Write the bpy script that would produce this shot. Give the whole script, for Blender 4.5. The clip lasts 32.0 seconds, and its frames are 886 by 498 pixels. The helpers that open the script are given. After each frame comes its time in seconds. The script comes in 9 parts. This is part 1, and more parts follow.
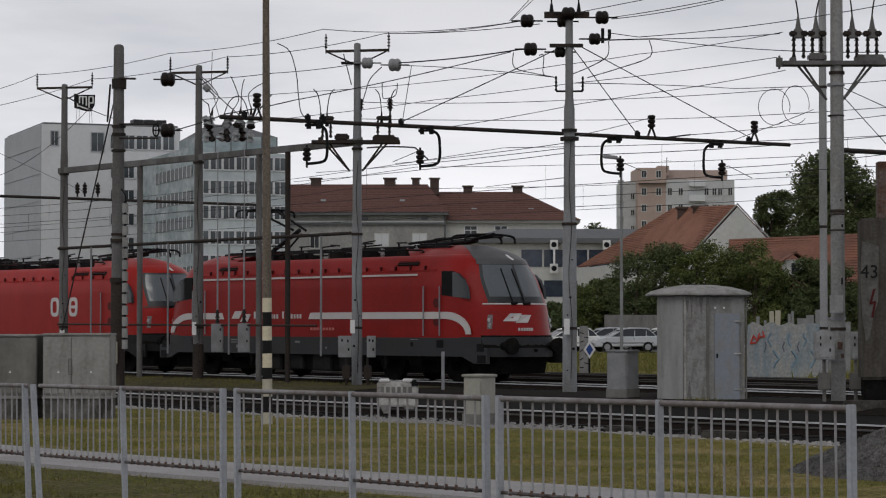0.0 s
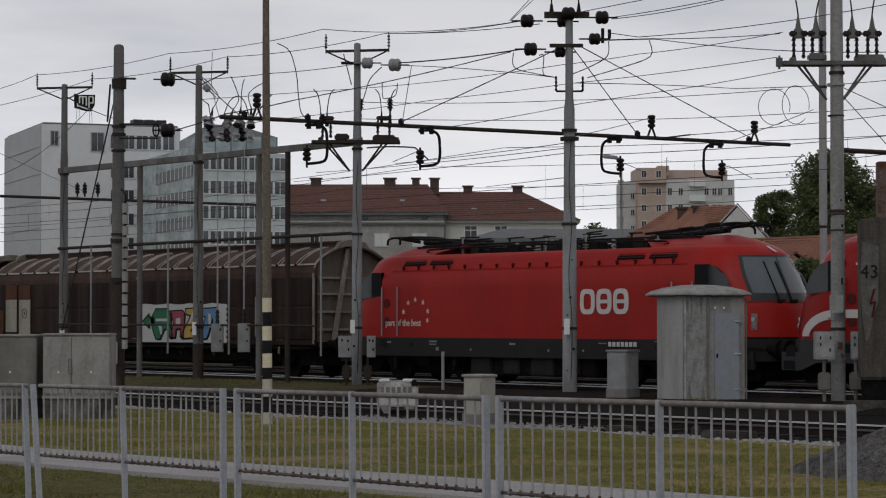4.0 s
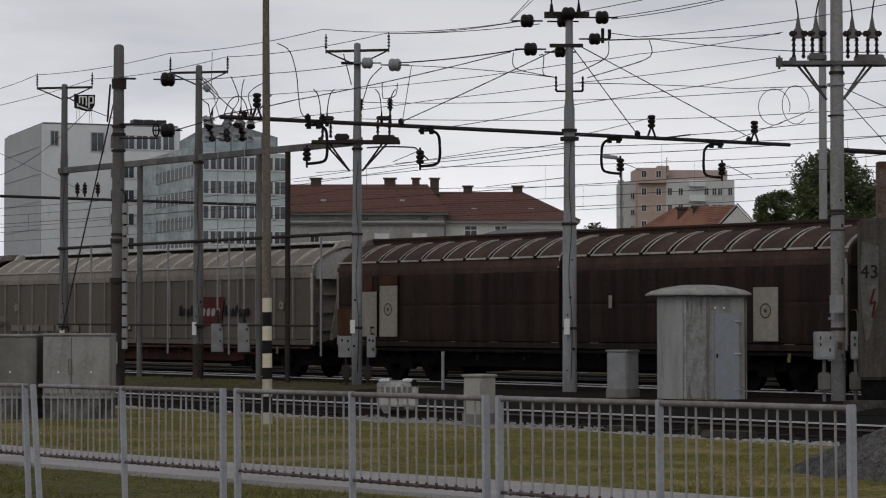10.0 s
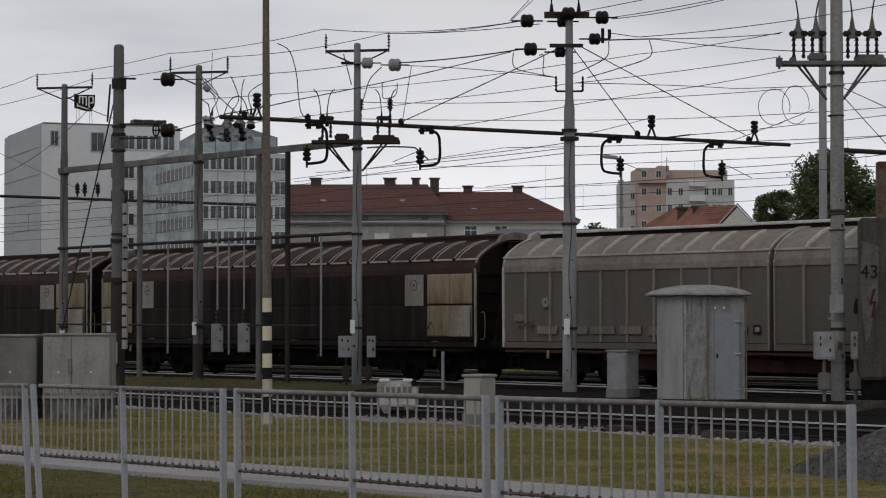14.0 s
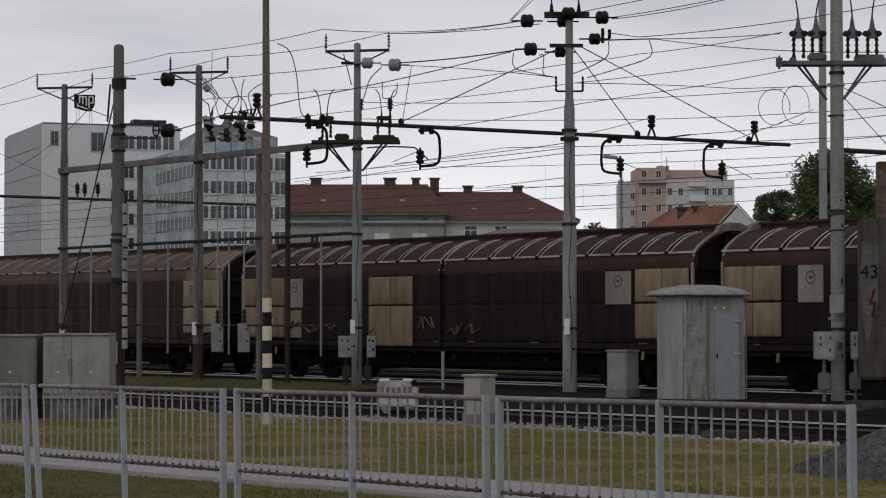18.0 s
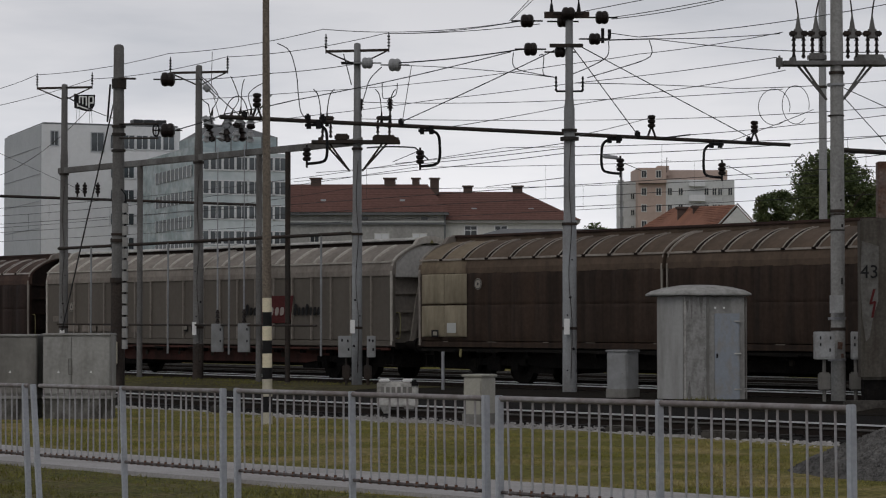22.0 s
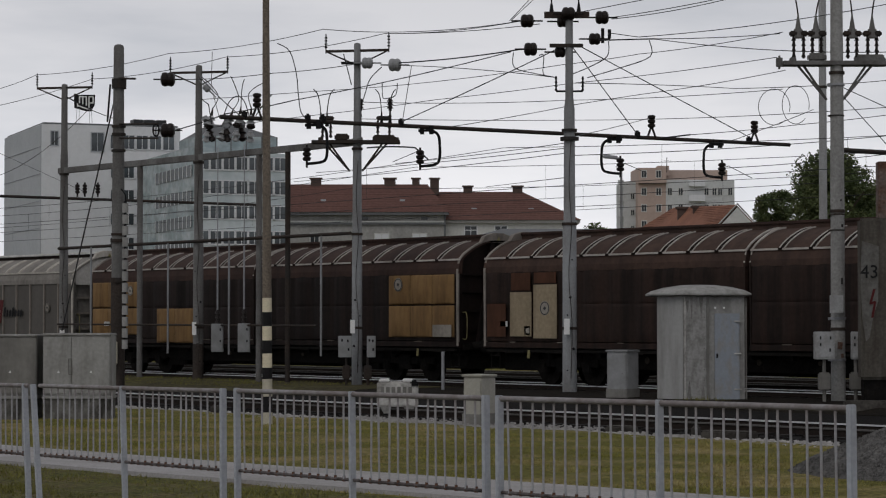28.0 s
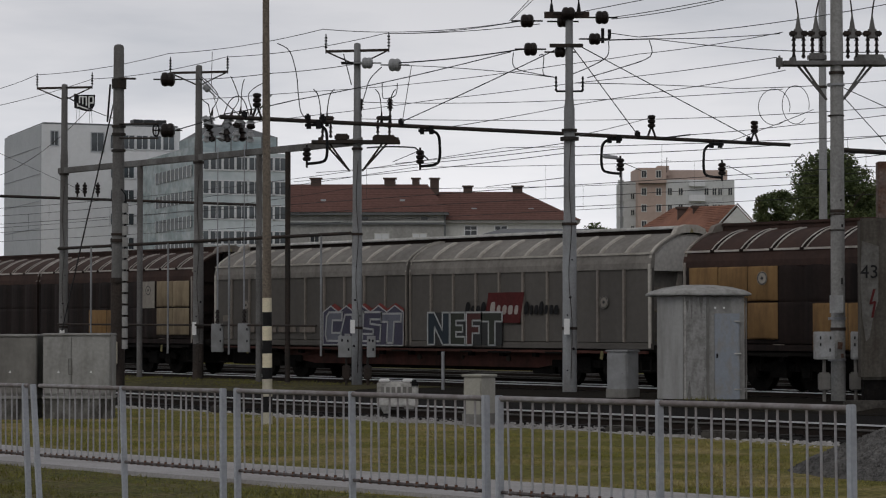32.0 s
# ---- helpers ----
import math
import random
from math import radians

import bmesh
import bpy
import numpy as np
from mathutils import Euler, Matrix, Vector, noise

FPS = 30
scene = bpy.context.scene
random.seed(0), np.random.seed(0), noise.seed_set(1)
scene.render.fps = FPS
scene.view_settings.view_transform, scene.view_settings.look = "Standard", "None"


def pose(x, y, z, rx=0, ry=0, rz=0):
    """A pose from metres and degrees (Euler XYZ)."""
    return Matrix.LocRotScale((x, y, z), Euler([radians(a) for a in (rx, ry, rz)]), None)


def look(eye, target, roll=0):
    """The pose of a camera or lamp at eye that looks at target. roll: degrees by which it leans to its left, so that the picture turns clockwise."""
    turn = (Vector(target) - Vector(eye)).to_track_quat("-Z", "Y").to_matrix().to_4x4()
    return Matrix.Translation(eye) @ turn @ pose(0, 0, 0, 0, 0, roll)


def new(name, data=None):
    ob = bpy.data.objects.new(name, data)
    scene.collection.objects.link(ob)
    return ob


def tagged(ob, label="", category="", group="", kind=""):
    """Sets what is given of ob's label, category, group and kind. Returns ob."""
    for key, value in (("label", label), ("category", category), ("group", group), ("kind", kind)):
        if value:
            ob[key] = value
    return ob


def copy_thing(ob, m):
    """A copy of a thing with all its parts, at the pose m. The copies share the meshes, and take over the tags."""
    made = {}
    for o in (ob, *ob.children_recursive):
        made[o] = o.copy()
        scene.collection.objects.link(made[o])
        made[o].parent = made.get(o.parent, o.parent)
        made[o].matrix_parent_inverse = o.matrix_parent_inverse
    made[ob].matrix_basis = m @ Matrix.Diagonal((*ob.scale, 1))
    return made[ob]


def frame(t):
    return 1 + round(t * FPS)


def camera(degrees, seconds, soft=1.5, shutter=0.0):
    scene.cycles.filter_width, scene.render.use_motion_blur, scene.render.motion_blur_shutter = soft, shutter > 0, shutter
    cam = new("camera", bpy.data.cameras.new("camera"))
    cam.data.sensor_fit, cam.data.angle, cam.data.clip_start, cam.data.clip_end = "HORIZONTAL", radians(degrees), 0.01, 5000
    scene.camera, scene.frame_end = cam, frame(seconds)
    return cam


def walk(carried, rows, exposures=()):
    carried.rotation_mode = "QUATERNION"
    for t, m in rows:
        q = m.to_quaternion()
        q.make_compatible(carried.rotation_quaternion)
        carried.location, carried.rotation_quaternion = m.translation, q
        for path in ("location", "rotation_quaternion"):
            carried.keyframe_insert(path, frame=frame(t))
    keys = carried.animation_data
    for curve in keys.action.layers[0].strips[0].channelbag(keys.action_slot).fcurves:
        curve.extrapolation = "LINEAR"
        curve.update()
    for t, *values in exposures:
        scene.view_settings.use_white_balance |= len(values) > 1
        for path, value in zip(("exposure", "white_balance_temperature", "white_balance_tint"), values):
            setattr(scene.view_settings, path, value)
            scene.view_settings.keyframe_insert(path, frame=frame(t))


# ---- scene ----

# Axes: +x is the way the train runs, +y leads away from the camera across the tracks, z is up; rail tops lie near z = 0.
cam = camera(21.09, 32.0, soft=1.15)
EYE = (0.0, 0.0, 1.70)
AIM = (-77.5, 63.2, 4.81)
walk(cam, [(0.0, look(EYE, AIM)), (32.0, look(EYE, AIM))], [(0.0, 0.0), (1.0, -0.06), (2.5, -0.11), (32.0, -0.12)])

# ---- world and sun: a bright, even overcast ----
world = bpy.data.worlds.new("overcast_sky")
scene.world = world
world.use_nodes = True
wn, wl = world.node_tree.nodes, world.node_tree.links
wn.clear()
w_out = wn.new("ShaderNodeOutputWorld")
w_bg = wn.new("ShaderNodeBackground")
w_sky = wn.new("ShaderNodeTexSky")
w_sky.sky_type, w_sky.sun_disc = "NISHITA", False
w_sky.sun_elevation, w_sky.sun_rotation = radians(48), radians(150)
w_gain = wn.new("ShaderNodeVectorMath")
w_gain.operation = "SCALE"
w_gain.inputs["Scale"].default_value = 0.08
w_co = wn.new("ShaderNodeTexCoord")
w_map = wn.new("ShaderNodeMapping")
w_map.inputs["Scale"].default_value = (2.2, 2.2, 11.0)
w_noise = wn.new("ShaderNodeTexNoise")
w_noise.inputs["Scale"].default_value, w_noise.inputs["Detail"].default_value = 2.4, 5.0
w_noise.inputs["Roughness"].default_value = 0.55
w_ramp = wn.new("ShaderNodeValToRGB")
w_ramp.color_ramp.elements[0].position, w_ramp.color_ramp.elements[0].color = 0.36, (0.498, 0.505, 0.542, 1)
w_ramp.color_ramp.elements[1].position, w_ramp.color_ramp.elements[1].color = 0.62, (0.645, 0.638, 0.663, 1)
w_mix = wn.new("ShaderNodeMix")
w_mix.data_type = "RGBA"
w_mix.inputs[0].default_value = 0.93
wl.new(w_sky.outputs[0], w_gain.inputs[0])
wl.new(w_co.outputs["Generated"], w_map.inputs["Vector"])
wl.new(w_map.outputs[0], w_noise.inputs["Vector"])
wl.new(w_noise.outputs[0], w_ramp.inputs[0])
wl.new(w_gain.outputs[0], w_mix.inputs[6])
wl.new(w_ramp.outputs[0], w_mix.inputs[7])
# the cloud deck is brightest low over the horizon and heavier overhead
w_sep = wn.new("ShaderNodeSeparateXYZ")
w_fall = wn.new("ShaderNodeValToRGB")
while len(w_fall.color_ramp.elements) < 5:
    w_fall.color_ramp.elements.new(0.5)
for e, (p, v) in zip(w_fall.color_ramp.elements, ((0.0, 1.0), (0.045, 0.985), (0.085, 0.82), (0.13, 0.715), (1.0, 0.385))):
    e.position, e.color = p, (v, v, v, 1)
w_mul = wn.new("ShaderNodeVectorMath")
w_mul.operation = "MULTIPLY"
wl.new(w_co.outputs["Generated"], w_sep.inputs[0])
wl.new(w_sep.outputs["Z"], w_fall.inputs[0])
wl.new(w_mix.outputs[2], w_mul.inputs[0])
wl.new(w_fall.outputs[0], w_mul.inputs[1])
wl.new(w_mul.outputs[0], w_bg.inputs["Color"])
w_bg.inputs["Strength"].default_value = 1.6
wl.new(w_bg.outputs[0], w_out.inputs[0])

sun_data = bpy.data.lights.new("sun", "SUN")
sun_data.energy, sun_data.angle, sun_data.color = 0.6, radians(25), (1.0, 0.97, 0.92)
sun = new("sun", sun_data)
sun.matrix_world = look((20, -30, 50), (0, 10, 0))


# ---- materials ----
def material(name, base, rough=0.7, metal=0.0, vary=0.25, scale=3.0, fine=40.0, bump=0.1, second=None, amount=0.5,
             stretch=(1, 1, 1), contrast=(0.4, 0.65), spec=0.2, rand=0.0):
    """A surface with broad stains and fine grain: base colour, a second colour in patches, and light relief."""
    m = bpy.data.materials.new(name)
    m.use_nodes = True
    n, l = m.node_tree.nodes, m.node_tree.links
    b = n["Principled BSDF"]
    co = n.new("ShaderNodeTexCoord")
    mp = n.new("ShaderNodeMapping")
    mp.inputs["Scale"].default_value = stretch
    l.new(co.outputs["Object"], mp.inputs["Vector"])
    big = n.new("ShaderNodeTexNoise")
    big.inputs["Scale"].default_value, big.inputs["Detail"].default_value = scale, 5
    big.inputs["Roughness"].default_value = 0.6
    small = n.new("ShaderNodeTexNoise")
    small.inputs["Scale"].default_value, small.inputs["Detail"].default_value = fine, 4
    l.new(mp.outputs[0], big.inputs["Vector"])
    l.new(co.outputs["Object"], small.inputs["Vector"])
    ramp = n.new("ShaderNodeValToRGB")
    ramp.color_ramp.elements[0].position, ramp.color_ramp.elements[1].position = contrast
    two = second or tuple(c * (1 - vary) for c in base)
    mix = n.new("ShaderNodeMix")
    mix.data_type = "RGBA"
    mix.inputs[6].default_value, mix.inputs[7].default_value = (*base, 1), (*two, 1)
    scl = n.new("ShaderNodeMath")
    scl.operation = "MULTIPLY"
    scl.inputs[1].default_value = amount
    l.new(big.outputs[0], ramp.inputs[0])
    l.new(ramp.outputs[0], scl.inputs[0])
    l.new(scl.outputs[0], mix.inputs[0])
    hsv = n.new("ShaderNodeHueSaturation")
    val = n.new("ShaderNodeMapRange")
    val.inputs["From Min"].default_value, val.inputs["From Max"].default_value = 0.3, 0.7
    val.inputs["To Min"].default_value, val.inputs["To Max"].default_value = 1 - vary * 0.6, 1 + vary * 0.6
    l.new(small.outputs[0], val.inputs["Value"])
    if rand:
        info = n.new("ShaderNodeObjectInfo")
        rr = n.new("ShaderNodeMapRange")
        rr.inputs["To Min"].default_value, rr.inputs["To Max"].default_value = 1 - rand, 1 + rand
        mul = n.new("ShaderNodeMath")
        mul.operation = "MULTIPLY"
        l.new(info.outputs["Random"], rr.inputs["Value"])
        l.new(rr.outputs[0], mul.inputs[0])
        l.new(val.outputs[0], mul.inputs[1])
        l.new(mul.outputs[0], hsv.inputs["Value"])
    else:
        l.new(val.outputs[0], hsv.inputs["Value"])
    l.new(mix.outputs[2], hsv.inputs["Color"])
    l.new(hsv.outputs[0], b.inputs["Base Color"])
    rmap = n.new("ShaderNodeMapRange")
    rmap.inputs["To Min"].default_value, rmap.inputs["To Max"].default_value = max(rough - 0.12, 0.02), min(rough + 0.12, 1)
    l.new(big.outputs[0], rmap.inputs["Value"])
    l.new(rmap.outputs[0], b.inputs["Roughness"])
    b.inputs["Metallic"].default_value = metal
    b.inputs["Specular IOR Level"].default_value = spec
    if bump:
        bp = n.new("ShaderNodeBump")
        bp.inputs["Strength"].default_value, bp.inputs["Distance"].default_value = bump, 0.02
        l.new(small.outputs[0], bp.inputs["Height"])
        l.new(bp.outputs[0], b.inputs["Normal"])
    return m


GRASS = material("grass", (0.100, 0.094, 0.024), 0.95, vary=0.9, scale=0.55, fine=16, bump=1.0, second=(0.21, 0.168, 0.080), amount=0.95, contrast=(0.48, 0.66), spec=0.05)
VERGE = material("thin_verge", (0.050, 0.044, 0.026), 0.95, vary=0.6, scale=0.5, fine=8, bump=0.6, second=(0.075, 0.070, 0.030), amount=0.8, spec=0.05)
GRASS_LUSH = material("lush_grass", (0.070, 0.074, 0.023), 0.95, vary=1.0, scale=1.3, fine=16, bump=1.0, second=(0.115, 0.092, 0.050), amount=0.9, spec=0.05)
BLADE_LUSH = material("lush_blades", (0.145, 0.14, 0.040), 0.8, vary=0.5, scale=0.6, fine=5, bump=0, second=(0.16, 0.15, 0.05), amount=0.7, spec=0.08)
BLADE = material("grass_blades", (0.178, 0.172, 0.042), 0.8, vary=0.6, scale=0.55, fine=5, bump=0, second=(0.30, 0.245, 0.11), amount=0.8, spec=0.1)
# dark ballast, taken near black to include the shade under the train
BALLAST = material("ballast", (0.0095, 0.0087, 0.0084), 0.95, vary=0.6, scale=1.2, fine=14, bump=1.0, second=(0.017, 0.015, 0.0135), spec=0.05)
STONE = material("pale_stones", (0.30, 0.29, 0.28), 0.9, vary=0.4, scale=5, fine=12, bump=0.3, rand=0.3, spec=0.2)
GRAVEL = material("gravel", (0.068, 0.066, 0.064), 0.95, vary=0.9, scale=2, fine=34, rand=0.0, bump=1.0, second=(0.15, 0.145, 0.14), spec=0.15)
PATH = material("path_concrete", (0.30, 0.29, 0.29), 0.9, vary=0.25, scale=0.8, fine=25, bump=0.2, spec=0.2, second=(0.22, 0.21, 0.20), amount=0.7)
ASPHALT = material("asphalt", (0.13, 0.13, 0.132), 0.9, vary=0.3, scale=0.4, fine=30, bump=0.2)
RAIL_DULL = material("dull_rail_head", (0.10, 0.095, 0.09), 0.6, 0.2, vary=0.2, scale=4, bump=0)
RAIL_TOP = material("polished_rail", (0.62, 0.62, 0.63), 0.32, 0.6, vary=0.1, scale=4, bump=0)
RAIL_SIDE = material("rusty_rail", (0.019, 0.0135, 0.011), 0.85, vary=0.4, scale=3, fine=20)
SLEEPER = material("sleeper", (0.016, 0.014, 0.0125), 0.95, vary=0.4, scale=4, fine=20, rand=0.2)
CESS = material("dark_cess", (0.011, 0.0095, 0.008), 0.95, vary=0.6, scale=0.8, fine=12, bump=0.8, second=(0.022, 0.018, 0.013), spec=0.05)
MAST_OLD = material("stained_mast_paint", (0.15, 0.148, 0.145), 0.7, vary=0.3, scale=1.1, fine=20, second=(0.06, 0.052, 0.048), amount=0.85, stretch=(1, 1, 0.3))
MAST_LIGHT = material("light_mast_paint", (0.34, 0.345, 0.35), 0.6, vary=0.2, scale=1.3, fine=25, second=(0.22, 0.215, 0.21), amount=0.7, stretch=(1, 1, 0.35))
MAST = material("mast_paint", (0.24, 0.25, 0.26), 0.6, 0.0, vary=0.22, scale=1.3, fine=25, second=(0.12, 0.112, 0.107), amount=0.75, stretch=(1, 1, 0.35))
MAST_DARK = material("mast_dark", (0.032, 0.029, 0.027), 0.75, vary=0.35, scale=2, fine=22, second=(0.06, 0.04, 0.03), spec=0.1)
MAST_CONC = material("mast_concrete", (0.27, 0.268, 0.262), 0.85, vary=0.3, scale=1.8, fine=18, second=(0.15, 0.146, 0.14), stretch=(1, 1, 0.5), bump=0.25)
STEEL = material("galvanised_steel", (0.29, 0.295, 0.31), 0.5, 0.35, vary=0.2, scale=2.5, fine=25)
BLACK = material("black_fitting", (0.010, 0.010, 0.011), 0.6, vary=0.3, scale=6, spec=0.1)
INSUL = material("brown_insulator", (0.014, 0.010, 0.009), 0.4, vary=0.2, scale=8, bump=0, spec=0.15)
INSUL_PALE = material("pale_insulator", (0.26, 0.265, 0.27), 0.35, vary=0.2, scale=8, bump=0)
WIRE = material("wire", (0.035, 0.035, 0.037), 0.6, 0.2, vary=0.2, scale=3, bump=0)
KIOSK_A = material("kiosk_smooth_panel", (0.30, 0.30, 0.295), 0.8, vary=0.08, scale=1.6, fine=12, second=(0.185, 0.181, 0.174), amount=0.9, stretch=(2.2, 2.2, 0.3), contrast=(0.44, 0.72), bump=0.05)
KIOSK_STAIN = material("kiosk_run_stain", (0.15, 0.145, 0.137), 0.9, vary=0.3, scale=5, fine=20, second=(0.22, 0.215, 0.205), amount=0.9)
KIOSK_B = material("kiosk_mottled_panel", (0.275, 0.272, 0.265), 0.85, vary=0.28, scale=5, fine=17, second=(0.145, 0.14, 0.132), amount=0.8, stretch=(1, 1, 0.5), contrast=(0.44, 0.66), bump=0.1)
CONC = material("cabinet_concrete", (0.285, 0.282, 0.272), 0.85, vary=0.2, scale=2.8, fine=13, second=(0.135, 0.13, 0.123), stretch=(1.2, 1.2, 0.4), bump=0.08, amount=0.8, contrast=(0.42, 0.75))
CONC_DARK = material("weathered_concrete", (0.19, 0.184, 0.172), 0.9, vary=0.15, scale=1.8, fine=9, second=(0.11, 0.105, 0.098), stretch=(1.2, 1.2, 0.4), bump=0.1, amount=0.8)
CAB_GREY = material("cabinet_paint", (0.25, 0.255, 0.26), 0.6, vary=0.15, scale=2.5, fine=20, second=(0.17, 0.17, 0.168), amount=0.7)
CAB_GREEN = material("pale_green_paint", (0.33, 0.32, 0.285), 0.65, vary=0.12, scale=2, fine=20, second=(0.24, 0.235, 0.205))
DOOR_BLUE = material("pale_blue_door", (0.25, 0.275, 0.31), 0.6, vary=0.10, scale=3.5, fine=16, second=(0.25, 0.245, 0.238), amount=0.9, stretch=(1.4, 1.4, 0.6), contrast=(0.47, 0.65), bump=0.05)
CREAM = material("cream_paint", (0.44, 0.41, 0.33), 0.6, vary=0.2, scale=3)
FENCE = material("fence_paint", (0.36, 0.38, 0.42), 0.5, 0.1, vary=0.18, scale=2, fine=25, second=(0.22, 0.21, 0.21), amount=0.45)
FENCE_BAR = material("fence_bar_paint", (0.33, 0.335, 0.355), 0.6, 0.1, vary=0.2, scale=3, fine=25, second=(0.20, 0.165, 0.155), amount=0.75)
FENCE_TOP = material("worn_top_rail_paint", (0.25, 0.24, 0.245), 0.6, 0.1, vary=0.25, scale=3, fine=25, second=(0.15, 0.125, 0.12), amount=0.8, contrast=(0.35, 0.6))
FENCE_RUST = material("rusty_rail_paint", (0.045, 0.036, 0.034), 0.8, vary=0.4, scale=9, fine=30, second=(0.17, 0.155, 0.155), amount=0.7)
WHITE = material("white_paint", (0.72, 0.72, 0.71), 0.5, vary=0.1, scale=3)
YELLOW_OLD = material("faded_yellow_paint", (0.62, 0.56, 0.42), 0.6, vary=0.2, scale=5)
BLACK_PAINT = material("black_paint", (0.014, 0.014, 0.015), 0.65, vary=0.3, scale=5, spec=0.1)
RED_PAINT = material("red_paint", (0.5, 0.06, 0.04), 0.5, vary=0.15, scale=4)
BLUE_PAINT = material("blue_paint", (0.03, 0.07, 0.25), 0.5, vary=0.15, scale=4)
RUST = material("rusty_iron", (0.09, 0.045, 0.03), 0.9, vary=0.5, scale=3, fine=18, second=(0.17, 0.15, 0.14), amount=0.7)
WOOD_POLE = material("weathered_wood_pole", (0.165, 0.138, 0.112), 0.85, vary=0.5, scale=3, fine=26, second=(0.065, 0.050, 0.042), stretch=(3, 3, 0.3), bump=0.25)

LOCO_RED = material("loco_red_paint", (0.265, 0.011, 0.0095), 0.4, vary=0.1, scale=0.8, fine=10, second=(0.20, 0.012, 0.010), amount=0.7, bump=0.0, spec=0.15, stretch=(1, 1, 0.5))
LOCO_RED_2 = material("loco_bright_red_paint", (0.315, 0.014, 0.0105), 0.4, vary=0.1, scale=0.8, fine=10, second=(0.25, 0.014, 0.011), amount=0.7, bump=0.0, spec=0.15, stretch=(1, 1, 0.5))
GRILLE = material("sooty_red_grille", (0.028, 0.010, 0.009), 0.8, vary=0.3, scale=3)
STEP_RED = material("dark_red_paint", (0.085, 0.008, 0.008), 0.6, vary=0.2, scale=3)
LOCO_GREY = material("loco_grey_paint", (0.036, 0.038, 0.042), 0.5, vary=0.2, scale=1.5, second=(0.05, 0.047, 0.044), spec=0.15)
LOCO_SOOT = material("loco_sooty_paint", (0.019, 0.019, 0.020), 0.6, vary=0.3, scale=1.5, second=(0.03, 0.028, 0.026), spec=0.1)
LOCO_MASK = material("loco_mask_grey", (0.085, 0.085, 0.088), 0.4, vary=0.1, scale=1.5)
LOCO_STRIPE = material("loco_stripe_white", (0.55, 0.52, 0.51), 0.45, vary=0.08, scale=2)
# grime colour taken near black to include the shade under the floors
BOGIE = material("bogie_grime_shade", (0.0085, 0.0080, 0.0078), 0.9, vary=0.5, scale=3, fine=15, second=(0.020, 0.0175, 0.015), spec=0.05)
BOGIE_PALE = material("bogie_dust", (0.05, 0.042, 0.034), 0.9, vary=0.3, scale=4)
GLASS_DARK = material("dark_window_glass", (0.022, 0.027, 0.032), 0.1, vary=0.25, scale=1.2, bump=0, spec=0.4)
# mid-grey base paints in the sky mirrored by the windscreen
GLASS_CAB = material("sky_pale_cab_glass", (0.095, 0.108, 0.120), 0.12, vary=0.2, scale=1.2, bump=0, spec=0.6)
SCREEN_BLACK = material("screen_surround", (0.022, 0.024, 0.027), 0.35, vary=0.15, scale=2, bump=0, spec=0.3)


def wagon_paint(name, base, dirt, amount=0.8):
    return material(name, base, 0.75, vary=0.22, scale=0.9, fine=9, second=dirt, amount=amount, stretch=(1.6, 1, 0.45), bump=0.05, spec=0.12)


def wagon_wall(name, base, dirt):
    """Old wagon paint with long vertical streaks of grime."""
    return material(name, base, 0.7, vary=0.3, scale=1.3, fine=9, second=dirt, amount=0.95, stretch=(2.4, 1, 0.16), contrast=(0.38, 0.62), bump=0.05, spec=0.14)


def wagon_wall_soft(name, base, dirt):
    """Dusty grey paint, nearly even, with faint broad streaks."""
    return material(name, base, 0.75, vary=0.10, scale=0.8, fine=7, second=dirt, amount=0.7, stretch=(1.3, 1, 0.25), contrast=(0.3, 0.75), bump=0.03, spec=0.12)


def wagon_panel(name, base, dirt):
    """Faded painted panel, blotched with dirt running down it."""
    return material(name, base, 0.75, vary=0.12, scale=1.5, fine=6, second=dirt, amount=0.75, stretch=(2.6, 1, 0.45), contrast=(0.42, 0.78), bump=0.04, spec=0.12, rand=0.12)


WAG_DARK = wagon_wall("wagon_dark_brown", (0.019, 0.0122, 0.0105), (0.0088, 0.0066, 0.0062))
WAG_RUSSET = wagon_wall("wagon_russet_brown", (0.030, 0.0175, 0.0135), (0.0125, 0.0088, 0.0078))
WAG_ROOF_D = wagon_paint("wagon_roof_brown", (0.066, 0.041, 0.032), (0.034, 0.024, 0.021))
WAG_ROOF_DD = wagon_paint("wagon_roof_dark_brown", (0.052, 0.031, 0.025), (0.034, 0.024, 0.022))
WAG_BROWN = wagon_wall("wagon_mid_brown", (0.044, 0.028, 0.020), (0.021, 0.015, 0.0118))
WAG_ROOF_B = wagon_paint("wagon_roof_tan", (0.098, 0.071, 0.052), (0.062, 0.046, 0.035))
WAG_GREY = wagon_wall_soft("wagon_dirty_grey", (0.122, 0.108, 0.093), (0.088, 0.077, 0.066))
WAG_RIB_WALL = wagon_paint("wagon_wall_rib", (0.24, 0.215, 0.19), (0.15, 0.133, 0.115))
WAG_END_DUST = wagon_panel("wagon_dusty_end", (0.15, 0.128, 0.105), (0.04, 0.033, 0.028))
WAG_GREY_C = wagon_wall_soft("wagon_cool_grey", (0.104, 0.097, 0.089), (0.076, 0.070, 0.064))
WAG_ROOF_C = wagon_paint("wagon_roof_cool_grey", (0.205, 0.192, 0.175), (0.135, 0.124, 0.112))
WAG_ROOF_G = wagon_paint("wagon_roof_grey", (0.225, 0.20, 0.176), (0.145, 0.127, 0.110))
WAG_TRIM_G = wagon_paint("wagon_grey_trim", (0.27, 0.25, 0.22), (0.16, 0.145, 0.125))
